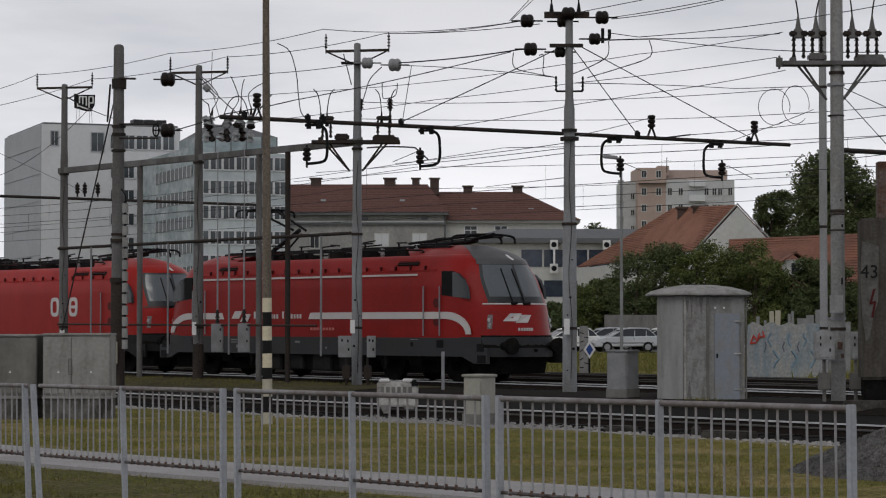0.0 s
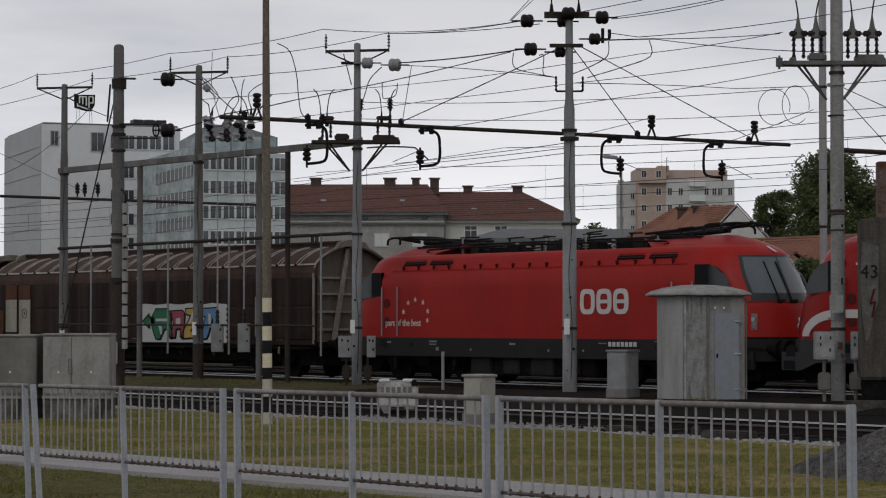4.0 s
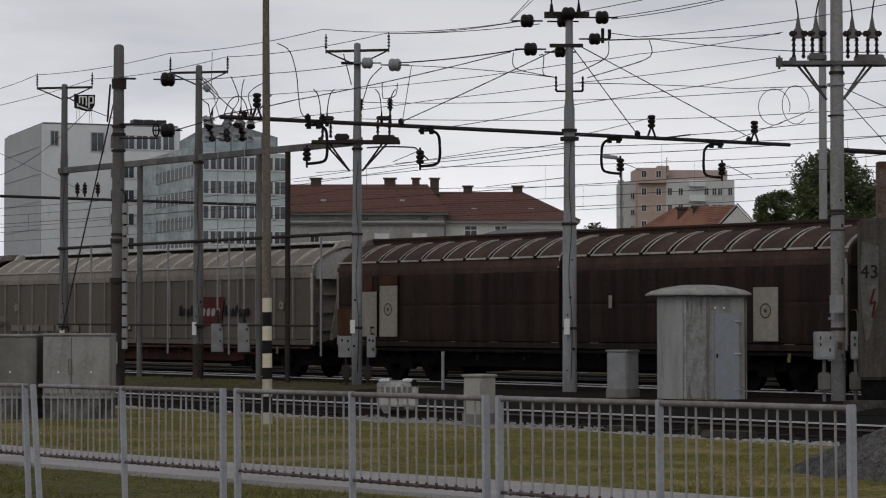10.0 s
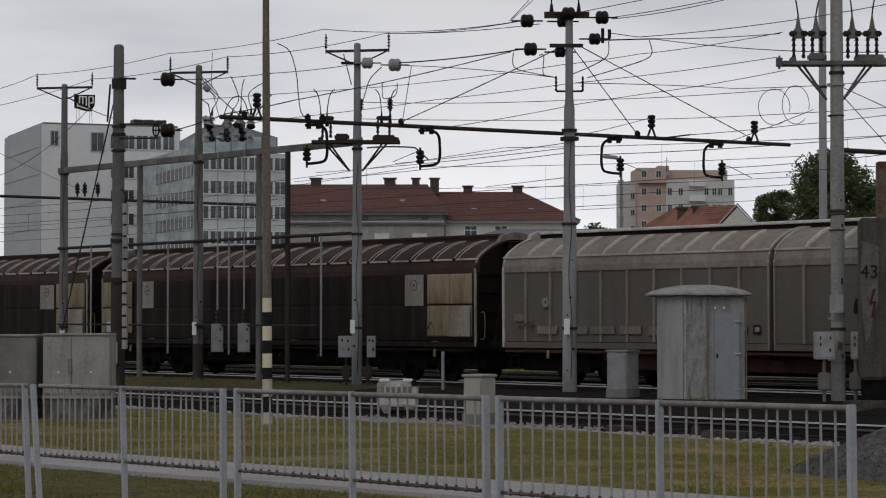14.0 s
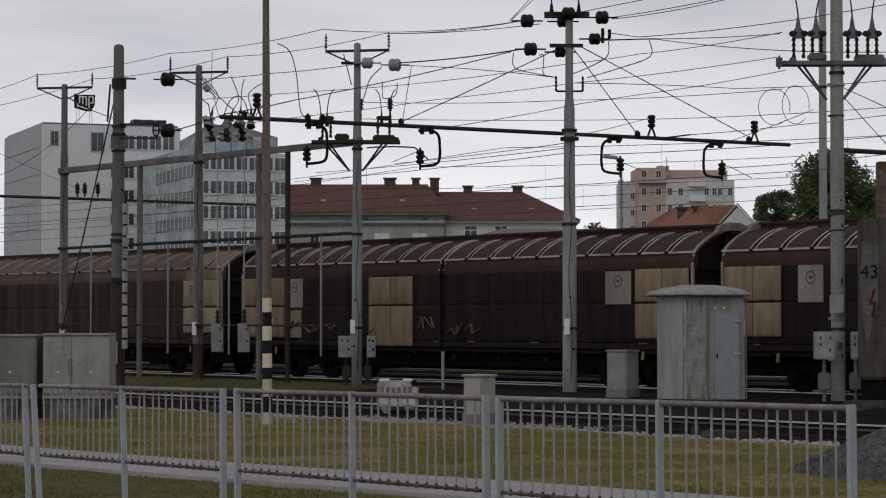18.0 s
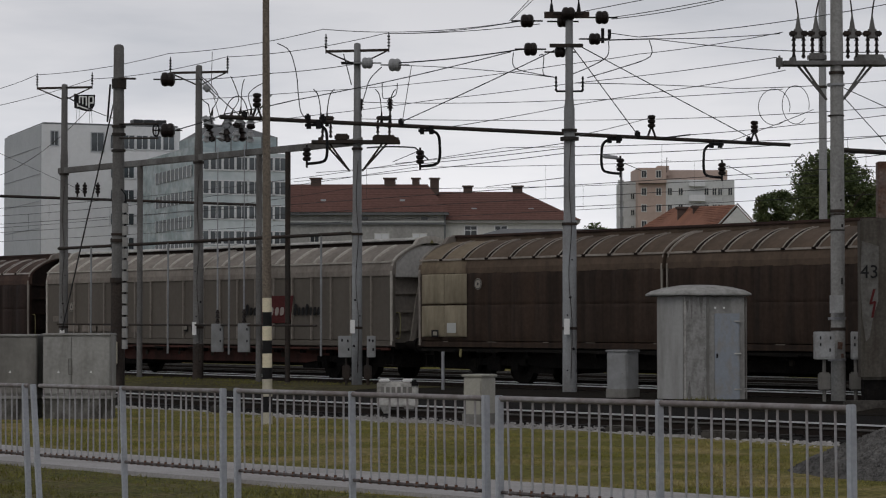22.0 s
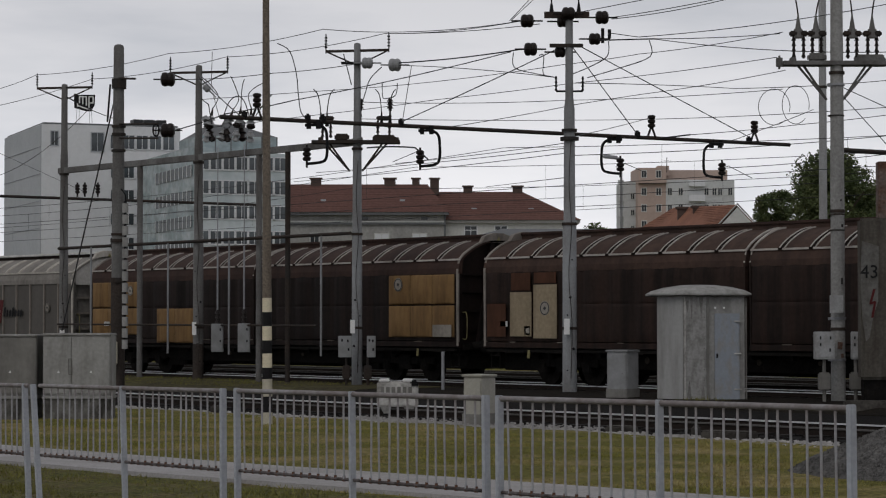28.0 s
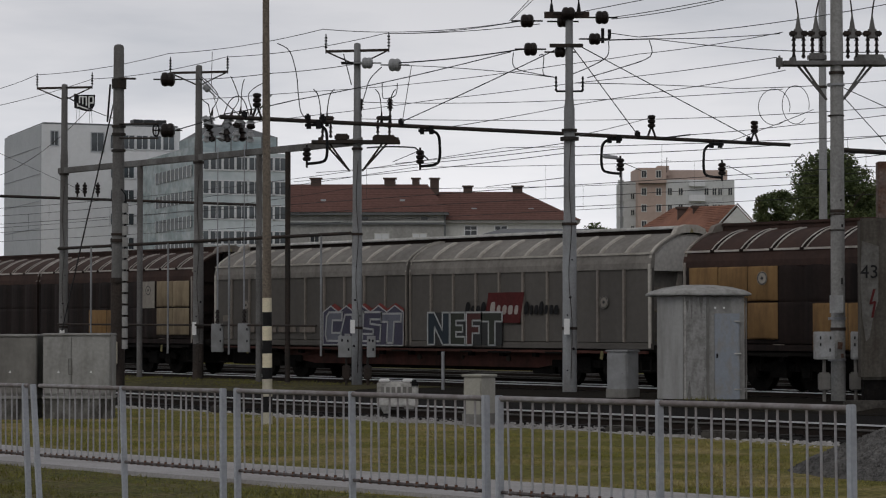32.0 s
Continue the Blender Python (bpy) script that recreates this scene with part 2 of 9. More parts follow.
WAG_TRIM_D = wagon_paint("wagon_pale_trim", (0.46, 0.43, 0.40), (0.26, 0.235, 0.21))
WAG_FRAME_RED = wagon_paint("wagon_red_underframe", (0.075, 0.030, 0.024), (0.035, 0.022, 0.018))
WAG_CREAM = wagon_panel("wagon_cream_patch", (0.235, 0.188, 0.125), (0.075, 0.054, 0.037))
WAG_OCHRE = wagon_panel("wagon_ochre_patch", (0.205, 0.124, 0.054), (0.07, 0.041, 0.023))
WAG_CREAM2 = wagon_paint("wagon_cream_plate", (0.27, 0.22, 0.15), (0.15, 0.12, 0.08), 0.6)
WAG_RUSTPATCH = wagon_panel("wagon_rust_patch", (0.078, 0.035, 0.021), (0.03, 0.017, 0.012))
WAG_RIB_G = wagon_paint("wagon_grey_rib", (0.43, 0.405, 0.365), (0.30, 0.275, 0.24))
WAG_TRIM_T = wagon_paint("wagon_dusty_trim", (0.33, 0.295, 0.26), (0.19, 0.165, 0.14))
# hood kept much paler than the roof, its light put into the colour
WAG_HOOD = wagon_paint("wagon_lit_hood", (0.46, 0.445, 0.42), (0.33, 0.31, 0.285), 0.6)
WAG_ROOF_END = wagon_paint("wagon_cream_roof", (0.185, 0.148, 0.105), (0.10, 0.075, 0.054))
WAG_CREAM_GREY = wagon_panel("wagon_grey_cream_panel", (0.27, 0.235, 0.17), (0.12, 0.098, 0.07))
WAG_FADED = wagon_paint("wagon_faded_label", (0.19, 0.165, 0.145), (0.115, 0.10, 0.085))
LEVER = material("faded_yellow_lever", (0.20, 0.18, 0.085), 0.7, vary=0.3, scale=5)
# dark tone painting in the shade between roof ribs and below the ridge
WAG_GAP_SHADE = material("wagon_gap_shade", (0.014, 0.0105, 0.009), 0.9, vary=0.3, scale=3, spec=0.05)
SCRAWL = material("faded_scrawl", (0.11, 0.095, 0.078), 0.8, vary=0.4, scale=5, fine=20)
WAG_PLATE = wagon_paint("wagon_plate", (0.29, 0.27, 0.235), (0.17, 0.15, 0.12), 0.6)
WAG_WHITE_ROOF = wagon_paint("wagon_white_ridge", (0.62, 0.62, 0.60), (0.42, 0.41, 0.39))
GRAF_WHITE = material("spray_white", (0.42, 0.43, 0.42), 0.6, vary=0.1, scale=3)
GRAF_GREEN = material("spray_green", (0.022, 0.13, 0.066), 0.6, vary=0.2, scale=3)
GRAF_CRIMSON = material("spray_crimson", (0.26, 0.055, 0.072), 0.6, vary=0.2, scale=3)
GRAF_YELLOW = material("spray_yellow", (0.42, 0.29, 0.07), 0.6, vary=0.2, scale=3)
GRAF_BLUE = material("spray_blue", (0.09, 0.20, 0.34), 0.6, vary=0.2, scale=3)

PLASTER = material("pale_plaster", (0.52, 0.52, 0.50), 0.9, vary=0.12, scale=0.25, fine=3, second=(0.42, 0.42, 0.40))
PLASTER_GREY = material("grey_plaster", (0.33, 0.325, 0.31), 0.9, vary=0.2, scale=0.35, fine=3, second=(0.24, 0.235, 0.225), amount=0.8, stretch=(1, 1, 0.5))
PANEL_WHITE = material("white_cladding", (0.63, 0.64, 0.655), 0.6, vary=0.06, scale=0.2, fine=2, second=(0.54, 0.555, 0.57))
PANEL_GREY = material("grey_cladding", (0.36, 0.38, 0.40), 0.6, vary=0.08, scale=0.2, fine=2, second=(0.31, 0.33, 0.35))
OFFICE_GLASS = material("office_glass", (0.075, 0.09, 0.10), 0.15, vary=0.35, scale=0.35, fine=0.9, bump=0, second=(0.022, 0.026, 0.03), amount=0.9, spec=0.45, rand=0.35)
PANEL_TEAL = material("teal_grey_spandrel", (0.50, 0.545, 0.56), 0.4, vary=0.1, scale=0.3, fine=2, second=(0.37, 0.425, 0.445), amount=0.8)
# pale bands across the teal paint in ribbons of reflection
OFFICE_TEAL = material("teal_reflection_glass", (0.21, 0.27, 0.285), 0.15, vary=0.35, scale=0.3, fine=0.8, bump=0, second=(0.36, 0.41, 0.42), spec=0.5, stretch=(1, 1, 2.5), amount=0.9)
# dark glass with a blue reflection painted into its base colour
HALL_GLASS = material("blue_reflection_glass", (0.022, 0.034, 0.058), 0.12, vary=0.35, scale=0.5, fine=1.2, bump=0, second=(0.05, 0.065, 0.085), amount=0.8, spec=0.45, rand=0.3)
JOINT = material("cladding_joint", (0.22, 0.235, 0.25), 0.7, vary=0.1, scale=0.5, fine=2)
TILE_DARK = material("old_roof_tiles", (0.128, 0.066, 0.055), 0.9, vary=0.25, scale=0.25, fine=2.5, second=(0.10, 0.052, 0.045), bump=0.3)
TILE_RED = material("orange_roof_tiles", (0.23, 0.105, 0.068), 0.9, vary=0.25, scale=0.3, fine=3, second=(0.15, 0.07, 0.05), bump=0.3, rand=0.15)
TILE_OLD = material("weathered_roof_tiles", (0.20, 0.088, 0.058), 0.9, vary=0.3, scale=0.4, fine=4, second=(0.085, 0.055, 0.045), bump=0.3, rand=0.15)
CHIMNEY = material("chimney_brick", (0.09, 0.064, 0.055), 0.9, vary=0.3, scale=1, fine=4)
ROOF_FLAT = material("grey_roof_sheet", (0.13, 0.135, 0.14), 0.7, vary=0.12, scale=0.2, fine=2)
# apartment tones lifted so the colour holds the haze of distance
APART_GREY = material("apartment_hazy_grey", (0.50, 0.51, 0.51), 0.85, vary=0.1, scale=0.15, fine=2, second=(0.42, 0.43, 0.435))
APART_ORANGE = material("apartment_hazy_salmon", (0.42, 0.325, 0.28), 0.85, vary=0.1, scale=0.15, fine=2, second=(0.35, 0.275, 0.24))
BARK = material("bark", (0.07, 0.055, 0.04), 0.95, vary=0.4, scale=4, fine=20, bump=0.4)
LEAF = material("leaves", (0.066, 0.092, 0.035), 0.7, vary=0.55, scale=0.5, fine=2.5, bump=0, second=(0.095, 0.108, 0.040), amount=0.9, spec=0.25)
LEAF_LIGHT = material("leaves_yellow_green", (0.115, 0.135, 0.036), 0.7, vary=0.45, scale=0.7, fine=2.5, bump=0, second=(0.045, 0.068, 0.022), amount=0.9, spec=0.25)
CAR_PAINT = material("silver_car_paint", (0.50, 0.52, 0.55), 0.3, 0.3, vary=0.05, scale=2, bump=0)
TYRE = material("tyre_rubber", (0.015, 0.015, 0.015), 0.8, vary=0.2, scale=5)


# ---- building blocks ----
def box(bm, c, s, rz=0.0, ry=0.0, rx=0.0, bevel=0.0):
    """A block centred at c with sizes s."""
    m = pose(c[0], c[1], c[2], rx, ry, rz) @ Matrix.Diagonal((*s, 1))
    vs = bmesh.ops.create_cube(bm, size=1.0, matrix=m)["verts"]
    if bevel:
        es = list({e for v in vs for e in v.link_edges})
        bmesh.ops.bevel(bm, geom=es, offset=bevel, segments=2, affect="EDGES", clamp_overlap=True)


def rod(bm, a, b, r0, r1=None, seg=8):
    """A round bar from a to b."""
    a, b = Vector(a), Vector(b)
    r1 = r0 if r1 is None else r1
    q = (b - a).to_track_quat("Z", "Y").to_matrix().to_4x4()
    m = Matrix.Translation((a + b) / 2) @ q
    bmesh.ops.create_cone(bm, cap_ends=True, segments=seg, radius1=r0, radius2=r1, depth=(b - a).length, matrix=m)


def rounded(pts, steps=4):
    """More points along a smooth curve through the given ones."""
    q = [pts[0]] + list(pts) + [pts[-1]]
    out = []
    for a, b, c, d in zip(q, q[1:], q[2:], q[3:]):
        for k in range(steps):
            t = k / steps
            out.append(0.5 * (2 * b + (c - a) * t + (2 * a - 5 * b + 4 * c - d) * t * t + (3 * b - a - 3 * c + d) * t ** 3))
    return out + [pts[-1]]


def sweep(bm, pts, r, seg=6):
    """A tube through points."""
    pts = [Vector(p) for p in pts]
    if 4 <= len(pts) <= 8:
        pts = rounded(pts)
    rings = []
    for i, p in enumerate(pts):
        d = (pts[min(i + 1, len(pts) - 1)] - pts[max(i - 1, 0)]).normalized()
        side = d.cross(Vector((0, 0, 1)))
        if side.length < 0.05:
            side = d.cross(Vector((0, 1, 0)))
        side.normalize()
        if i and side.dot(last) < 0:
            side = -side
        last = side
        up = side.cross(d)
        rings.append([bm.verts.new(p + (side * math.cos(k * 2 * math.pi / seg) + up * math.sin(k * 2 * math.pi / seg)) * r) for k in range(seg)])
    for a, b in zip(rings, rings[1:]):
        for k in range(seg):
            bm.faces.new((a[k], a[(k + 1) % seg], b[(k + 1) % seg], b[k]))
    bm.faces.new(rings[0][::-1])
    bm.faces.new(rings[-1])


def loft(bm, rings, close_ring=True, caps=True):
    """A skin over rings of equally many points."""
    vs = [[bm.verts.new(p) for p in ring] for ring in rings]
    n = len(vs[0])
    for a, b in zip(vs, vs[1:]):
        for k in range(n if close_ring else n - 1):
            bm.faces.new((a[k], a[(k + 1) % n], b[(k + 1) % n], b[k]))
    if caps and close_ring:
        bm.faces.new(vs[0][::-1])
        bm.faces.new(vs[-1])
    return vs


def prism(bm, outline, y0, y1):
    """An outline in x and z, made thick from y0 to y1."""
    loft(bm, [[(x, y0, z) for x, z in outline], [(x, y1, z) for x, z in outline]])


def mesh_of(bm, mat, smooth=False):
    bmesh.ops.recalc_face_normals(bm, faces=bm.faces)
    me = bpy.data.meshes.new("mesh")
    bm.to_mesh(me)
    bm.free()
    me.materials.append(mat)
    if smooth:
        me.polygons.foreach_set("use_smooth", [True] * len(me.polygons))
        me.set_sharp_from_angle(angle=radians(40))
    return me


def part(name, bm, mat, parent=None, label="", smooth=False):
    ob = new(name, mesh_of(bm, mat, smooth))
    if parent is not None:
        ob.parent = parent
    if label:
        ob["label"] = label
    return ob


def share(name, me, parent, m):
    ob = new(name, me)
    ob.parent = parent
    ob.matrix_basis = m
    return ob


def thing(name, m, label, category, group="", kind=""):
    ob = new(name)
    ob.empty_display_size = 0.2
    ob.matrix_basis = m
    return tagged(ob, label, category, group, kind)


VIEW_TURN = math.degrees(math.atan2(0.775, 0.632))


def at(side, ahead, z=0.0):
    """A place by its distance to the right of and ahead along the line of sight."""
    return Vector((side * 0.632 - ahead * 0.775, side * 0.775 + ahead * 0.632, z))


def facing(side, ahead, z=0.0, turn=0.0):
    p = at(side, ahead, z)
    return pose(p.x, p.y, p.z, 0, 0, VIEW_TURN + turn)


def BM():
    return bmesh.new()


# ---- ground ----
def grid_sheet(bm, x0, x1, y0, y1, nx, ny, height):
    vs = [[bm.verts.new((x0 + (x1 - x0) * i / nx, y0 + (y1 - y0) * j / ny, height(x0 + (x1 - x0) * i / nx, y0 + (y1 - y0) * j / ny)))
           for j in range(ny + 1)] for i in range(nx + 1)]
    for i in range(nx):
        for j in range(ny):
            bm.faces.new((vs[i][j], vs[i + 1][j], vs[i + 1][j + 1], vs[i][j + 1]))


def build_ground():
    bm = BM()
    grid_sheet(bm, -2600, 1400, -1400, 2600, 20, 20, lambda x, y: -0.2)
    tagged(part("ground", bm, GRASS), "patchy yellow-green grass field reaching to the horizon", "ground", kind="structure")
    bm = BM()
    grid_sheet(bm, -90, 20, 15.6, 27.4, 180, 40, lambda x, y: -0.15 + 0.035 * noise.noise((x * 0.5, y * 0.5, 0)) + 0.015 * noise.noise((x * 2.1, y * 2.1, 3)))
    tagged(part("lawn", bm, GRASS, smooth=True), "uneven mown lawn with dry yellow patches", "lawn", kind="structure")
    bm = BM()
    grid_sheet(bm, -90, 20, 2, 15.6, 180, 40, lambda x, y: -0.15 + 0.035 * noise.noise((x * 0.5, y * 0.5, 0)) + 0.015 * noise.noise((x * 2.1, y * 2.1, 3)))
    tagged(part("front_lawn", bm, GRASS_LUSH, smooth=True), "darker green lawn between the path and the railing", "lawn", kind="structure")
    # a gentle bank of short grass between the two lines
    bm = BM()
    grid_sheet(bm, -200, -50, 37.3, 42.0, 110, 8, lambda x, y: -0.04 + 0.03 * noise.noise((x * 0.8, y * 0.8, 7)) - (0.14 if y < 37.5 or y > 41.8 else 0))
    tagged(part("verge", bm, VERGE, smooth=True), "low thin grassy verge between the railway tracks", "verge", kind="structure")
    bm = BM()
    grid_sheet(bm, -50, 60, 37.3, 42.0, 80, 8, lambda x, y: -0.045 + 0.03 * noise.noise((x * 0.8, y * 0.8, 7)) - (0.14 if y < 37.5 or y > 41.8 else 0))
    tagged(part("cess", bm, CESS, smooth=True), "dark gravel strip between the railway tracks", "gravel strip", kind="structure")
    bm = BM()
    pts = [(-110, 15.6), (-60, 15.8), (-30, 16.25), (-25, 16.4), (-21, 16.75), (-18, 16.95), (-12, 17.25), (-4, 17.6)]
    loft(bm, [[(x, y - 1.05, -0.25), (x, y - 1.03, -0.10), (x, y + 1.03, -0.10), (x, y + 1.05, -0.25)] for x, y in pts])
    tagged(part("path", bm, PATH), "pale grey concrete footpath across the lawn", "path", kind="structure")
    # wide dark sheet whose colour also paints the shade below the train
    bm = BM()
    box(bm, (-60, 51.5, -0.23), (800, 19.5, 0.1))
    tagged(part("track_bed", bm, BALLAST), "dark ballast bed under the railway tracks, shade below the train in its colour", "track bed", kind="structure")
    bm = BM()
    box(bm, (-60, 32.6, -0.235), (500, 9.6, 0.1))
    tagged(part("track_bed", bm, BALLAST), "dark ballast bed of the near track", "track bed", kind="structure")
    bm = BM()
    box(bm, (-150, 118, -0.15), (170, 26, 0.1), bevel=0.01)
    tagged(part("car_park", bm, ASPHALT), "grey asphalt car park beyond the tracks", "car park", kind="structure")


build_ground()


def build_track(y, x0, x1, name, dull=0, z=0.0, near=(-75, 0)):
    root = thing(name, pose(0, y, z), "railway track with steel rails on dark ballast", "railway track", group="railway tracks", kind="structure")
    bm = BM()
    rows = []
    n = 150
    for i in range(n + 1):
        x = x0 + (x1 - x0) * i / n
        j = 0.04 * noise.noise((x * 0.9, y, 1))
        rows.append([(x, -2.5 + j, -0.35), (x, -1.75 + j, -0.15 + j), (x, 1.75 + j, -0.15 - j), (x, 2.5 + j, -0.35)])
    loft(bm, rows, close_ring=False)
    part("ballast_bed", bm, BALLAST, root, "near-black ballast")
    for s in (-0.75, 0.75):
        bm = BM()
        prof = [(-0.07, -0.17), (0.07, -0.17), (0.07, -0.155), (0.012, -0.13), (0.012, -0.04), (0.035, -0.03), (0.035, -0.004), (-0.035, -0.004), (-0.035, -0.03), (-0.012, -0.04), (-0.012, -0.13), (-0.07, -0.155)]
        loft(bm, [[(x0, s + a, b) for a, b in prof], [(x1, s + a, b) for a, b in prof]])
        rail = part("rail", bm, RAIL_SIDE, root)
        bm = BM()
        box(bm, ((x0 + x1) / 2, s, -0.012), (x1 - x0, 0.074, 0.026))
        part("rail_head", bm, RAIL_DULL if dull == 2 or (dull and s < 0) else RAIL_TOP, rail, "dull worn running surface" if dull == 2 or (dull and s < 0) else "polished running surface")
    bm = BM()
    box(bm, (0, 0, -0.16), (0.24, 2.5, 0.08), bevel=0.01)
    me = mesh_of(bm, SLEEPER)
    x = near[0]
    while x < near[1]:
        share("sleeper", me, root, pose(x, 0, 0, 0, 0, random.uniform(-1, 1)))
        x += 0.62
    return root


build_track(30.0, -330, 120, "near_track", 1, near=(-75, -10))
build_track(44.65, -420, 330, "train_track", near=(-85, -25))
build_track(49.4, -420, 330, "far_track", 2, near=(-85, -35))
build_track(54.2, -420, 330, "far_track", 2, near=(-60, -60))


# ---- fence ----
def build_fence():
    length = 3.76
    def panel(m):
        root = thing("railing_panel", m, "grey painted steel railing panel with upright bars, paint worn", "railing", group="railing beside the path")
        for i, x in enumerate((0.0, length / 2, length)):
            bm = BM()
            w = 0.052 if i != 1 else 0.043
            box(bm, (0, 0, 0.587), (w, 0.054, 1.234), bevel=0.006)
            part("post", bm, FENCE, root).location.x = x
        bm = BM()
        rod(bm, (0.0, 0, 1.179), (length, 0, 1.179), 0.022, seg=12)
        part("top_rail", bm, FENCE_TOP, root, smooth=True)
        bm = BM()
        rod(bm, (0.03, 0, 0.458), (length - 0.03, 0, 0.458), 0.0145, seg=8)
        part("bottom_rail", bm, FENCE_RUST, root, "rust-stained bottom rail")
        # short dark sleeve round the lower end of each bar
        bm = BM()
        rod(bm, (0, 0, 0.44), (0, 0, 0.488), 0.0155, 0.012, seg=7)
        foot = mesh_of(bm, RUST, True)
        for half in (0, 1):
            for k in range(1, 14):
                share("bar_lower_end", foot, root, pose(half * length / 2 + k * length / 28, 0, 0))
        bm = BM()
        rod(bm, (0, 0, 0.453), (0, 0, 1.161), 0.0092, seg=7)
        me = mesh_of(bm, FENCE_BAR, True)
        for half in (0, 1):
            for k in range(1, 14):
                share("bar", me, root, pose(half * length / 2 + k * length / 28, 0, 0, random.uniform(-0.7, 0.7), random.uniform(-0.7, 0.7), 0))
        return root
    base = pose(-10.28, 11.76, -0.03, 0, 0.52, 176.58)
    slide = (-0.038, -0.09, -0.06, -0.05, 0.0, 0.0)
    first = panel(base @ pose(slide[0], 0, 0))
    for k in range(1, 6):
        leaning = copy_thing(first, base @ pose(k * 3.99 + slide[k], random.uniform(-0.01, 0.01), 0, 0, random.uniform(-0.12, 0.12), 0))
        posts = sorted((c for c in leaning.children if c.name.startswith("post")), key=lambda c: c.location.x)
        for c, lean in zip(posts, {1: (0.4, 0.6, 0.8), 2: (0.2, 3.0, 7.5)}.get(k, (5.0, 4.0, 3.0))):
            c.matrix_basis = c.matrix_basis @ pose(0, 0, 0, 0, lean, 0)


build_fence()


# ---- masts ----
ROW = 40.7


def crossarm(parent, z, half, turn, up=0.5):
    bm = BM()
    c, s = math.cos(radians(turn)), math.sin(radians(turn))
    box(bm, (0, 0, z), (2 * half, 0.07, 0.07), rz=turn)
    for k in (-1, 1):
        rod(bm, (0, 0, z - 0.42), (k * half * 0.96 * c, k * half * 0.96 * s, z - 0.02), 0.022, seg=6)
    arm = part("crossarm", bm, MAST_DARK, parent, "dark steel crossarm")
    for k in (-1, 1):
        bm = BM()
        p = (k * half * c, k * half * s, z)
        rod(bm, (p[0], p[1], z - 0.06), (p[0], p[1], z + up), 0.018, seg=6)
        for q in range(4):
            rod(bm, (p[0], p[1], z + 0.1 + q * 0.09), (p[0], p[1], z + 0.14 + q * 0.09), 0.042, seg=8)
        part("pin_insulator", bm, BLACK, arm)


def mast(x, y, top, r0, r1, label, mat=None, z0=-0.12, bands=True, category="mast"):
    root = thing("catenary_mast", pose(x, y, z0), label, category, group="catenary masts")
    bm = BM()
    n = 8
    seg = 14
    rm = (r0 + r1) / 2
    levels = [(0, r0), (4.4, r0 * 0.95), (4.45, rm * 1.06), (top * 0.76, rm * 0.96), (top * 0.79, r1 * 1.03), (top - z0, r1 * 0.95)]
    levels += [(top - z0 + r1 * 0.35, r1 * 0.8), (top - z0 + r1 * 0.55, r1 * 0.3)]
    loft(bm, [[(r * math.cos(q * 2 * math.pi / seg), r * math.sin(q * 2 * math.pi / seg), z) for q in range(seg)] for z, r in levels])
    part("shaft", bm, mat or MAST, root, smooth=True)
    if bands:
        for z in (1.65, 4.3, top * 0.7):
            bm = BM()
            rod(bm, (0, 0, z), (0, 0, z + 0.07), r0 * 1.07, seg=seg)
            part("clamp_band", bm, MAST_DARK, root)
    return root


M1 = mast(-70.1, ROW, 9.7, 0.155, 0.108, "round grey steel catenary mast with a crossarm", MAST_OLD)
crossarm(M1, 9.75, 0.98, VIEW_TURN - 12)
M2 = mast(-61.9, ROW, 9.65, 0.165, 0.108, "round grey steel catenary mast beside the switch frame", MAST_OLD)
crossarm(M2, 9.6, 0.93, VIEW_TURN - 12)
M3 = mast(-53.76, ROW, 9.6, 0.15, 0.1, "round grey steel catenary mast carrying a switch platform")
crossarm(M3, 9.55, 0.92, VIEW_TURN - 12)
M4 = mast(-44.82, ROW, 9.55, 0.185, 0.1, "round grey steel catenary mast with cable insulators")
M5 = mast(-35.86, ROW, 10.6, 0.165, 0.138, "weathered concrete mast with a cable platform and grey boxes", MAST_CONC)
M6 = mast(-41.9, 47.0, 11.37, 0.105, 0.1, "slim pale grey steel mast standing between the far tracks", MAST_LIGHT)
M7 = mast(-58.2, 35.55, 9.55, 0.19, 0.155, "tall round mast with dark weathered base", MAST_OLD)


def post(x, y, top, r, label, mat=None, name="frame_post"):
    root = thing(name, pose(x, y, -0.12), label, "post", group="switch frame posts")
    bm = BM()
    rod(bm, (0, 0, 0), (0, 0, top + 0.12), r, seg=10)
    part("shaft", bm, mat or MAST, root, smooth=True)
    bm = BM()
    box(bm, (0, 0, 0.03), (r * 3.4, r * 3.4, 0.06), bevel=0.008)
    part("foot_plate", bm, MAST_DARK, root)
    return root


post(-65.3, ROW, 6.75, 0.09, "slim grey steel post of the switch frame", MAST_OLD)
post(-58.62, ROW, 6.75, 0.09, "slim grey steel post of the switch frame", MAST_OLD)
post(-57.14, ROW, 6.75, 0.08, "slim dark steel post of the switch frame", MAST_DARK)

bm = BM()
box(bm, (-62.0, ROW, 6.83), (16.8, 0.16, 0.19), bevel=0.01)
tagged(part("frame_beam", bm, MAST_OLD), "long grey steel beam across the frame posts", "beam")
bm = BM()
rod(bm, (-70.1, ROW - 0.2, 4.2), (-53.8, ROW - 0.2, 4.24), 0.05, seg=8)
tagged(part("operating_pipe", bm, MAST_DARK), "dark steel operating pipe along the frame posts", "pipe")
bm = BM()
rod(bm, (-70.1, ROW - 0.22, 1.66), (-55.4, ROW - 0.22, 1.62), 0.03, seg=8)
tagged(part("hand_rail", bm, MAST_DARK), "thin dark rail along the frame posts", "rail")


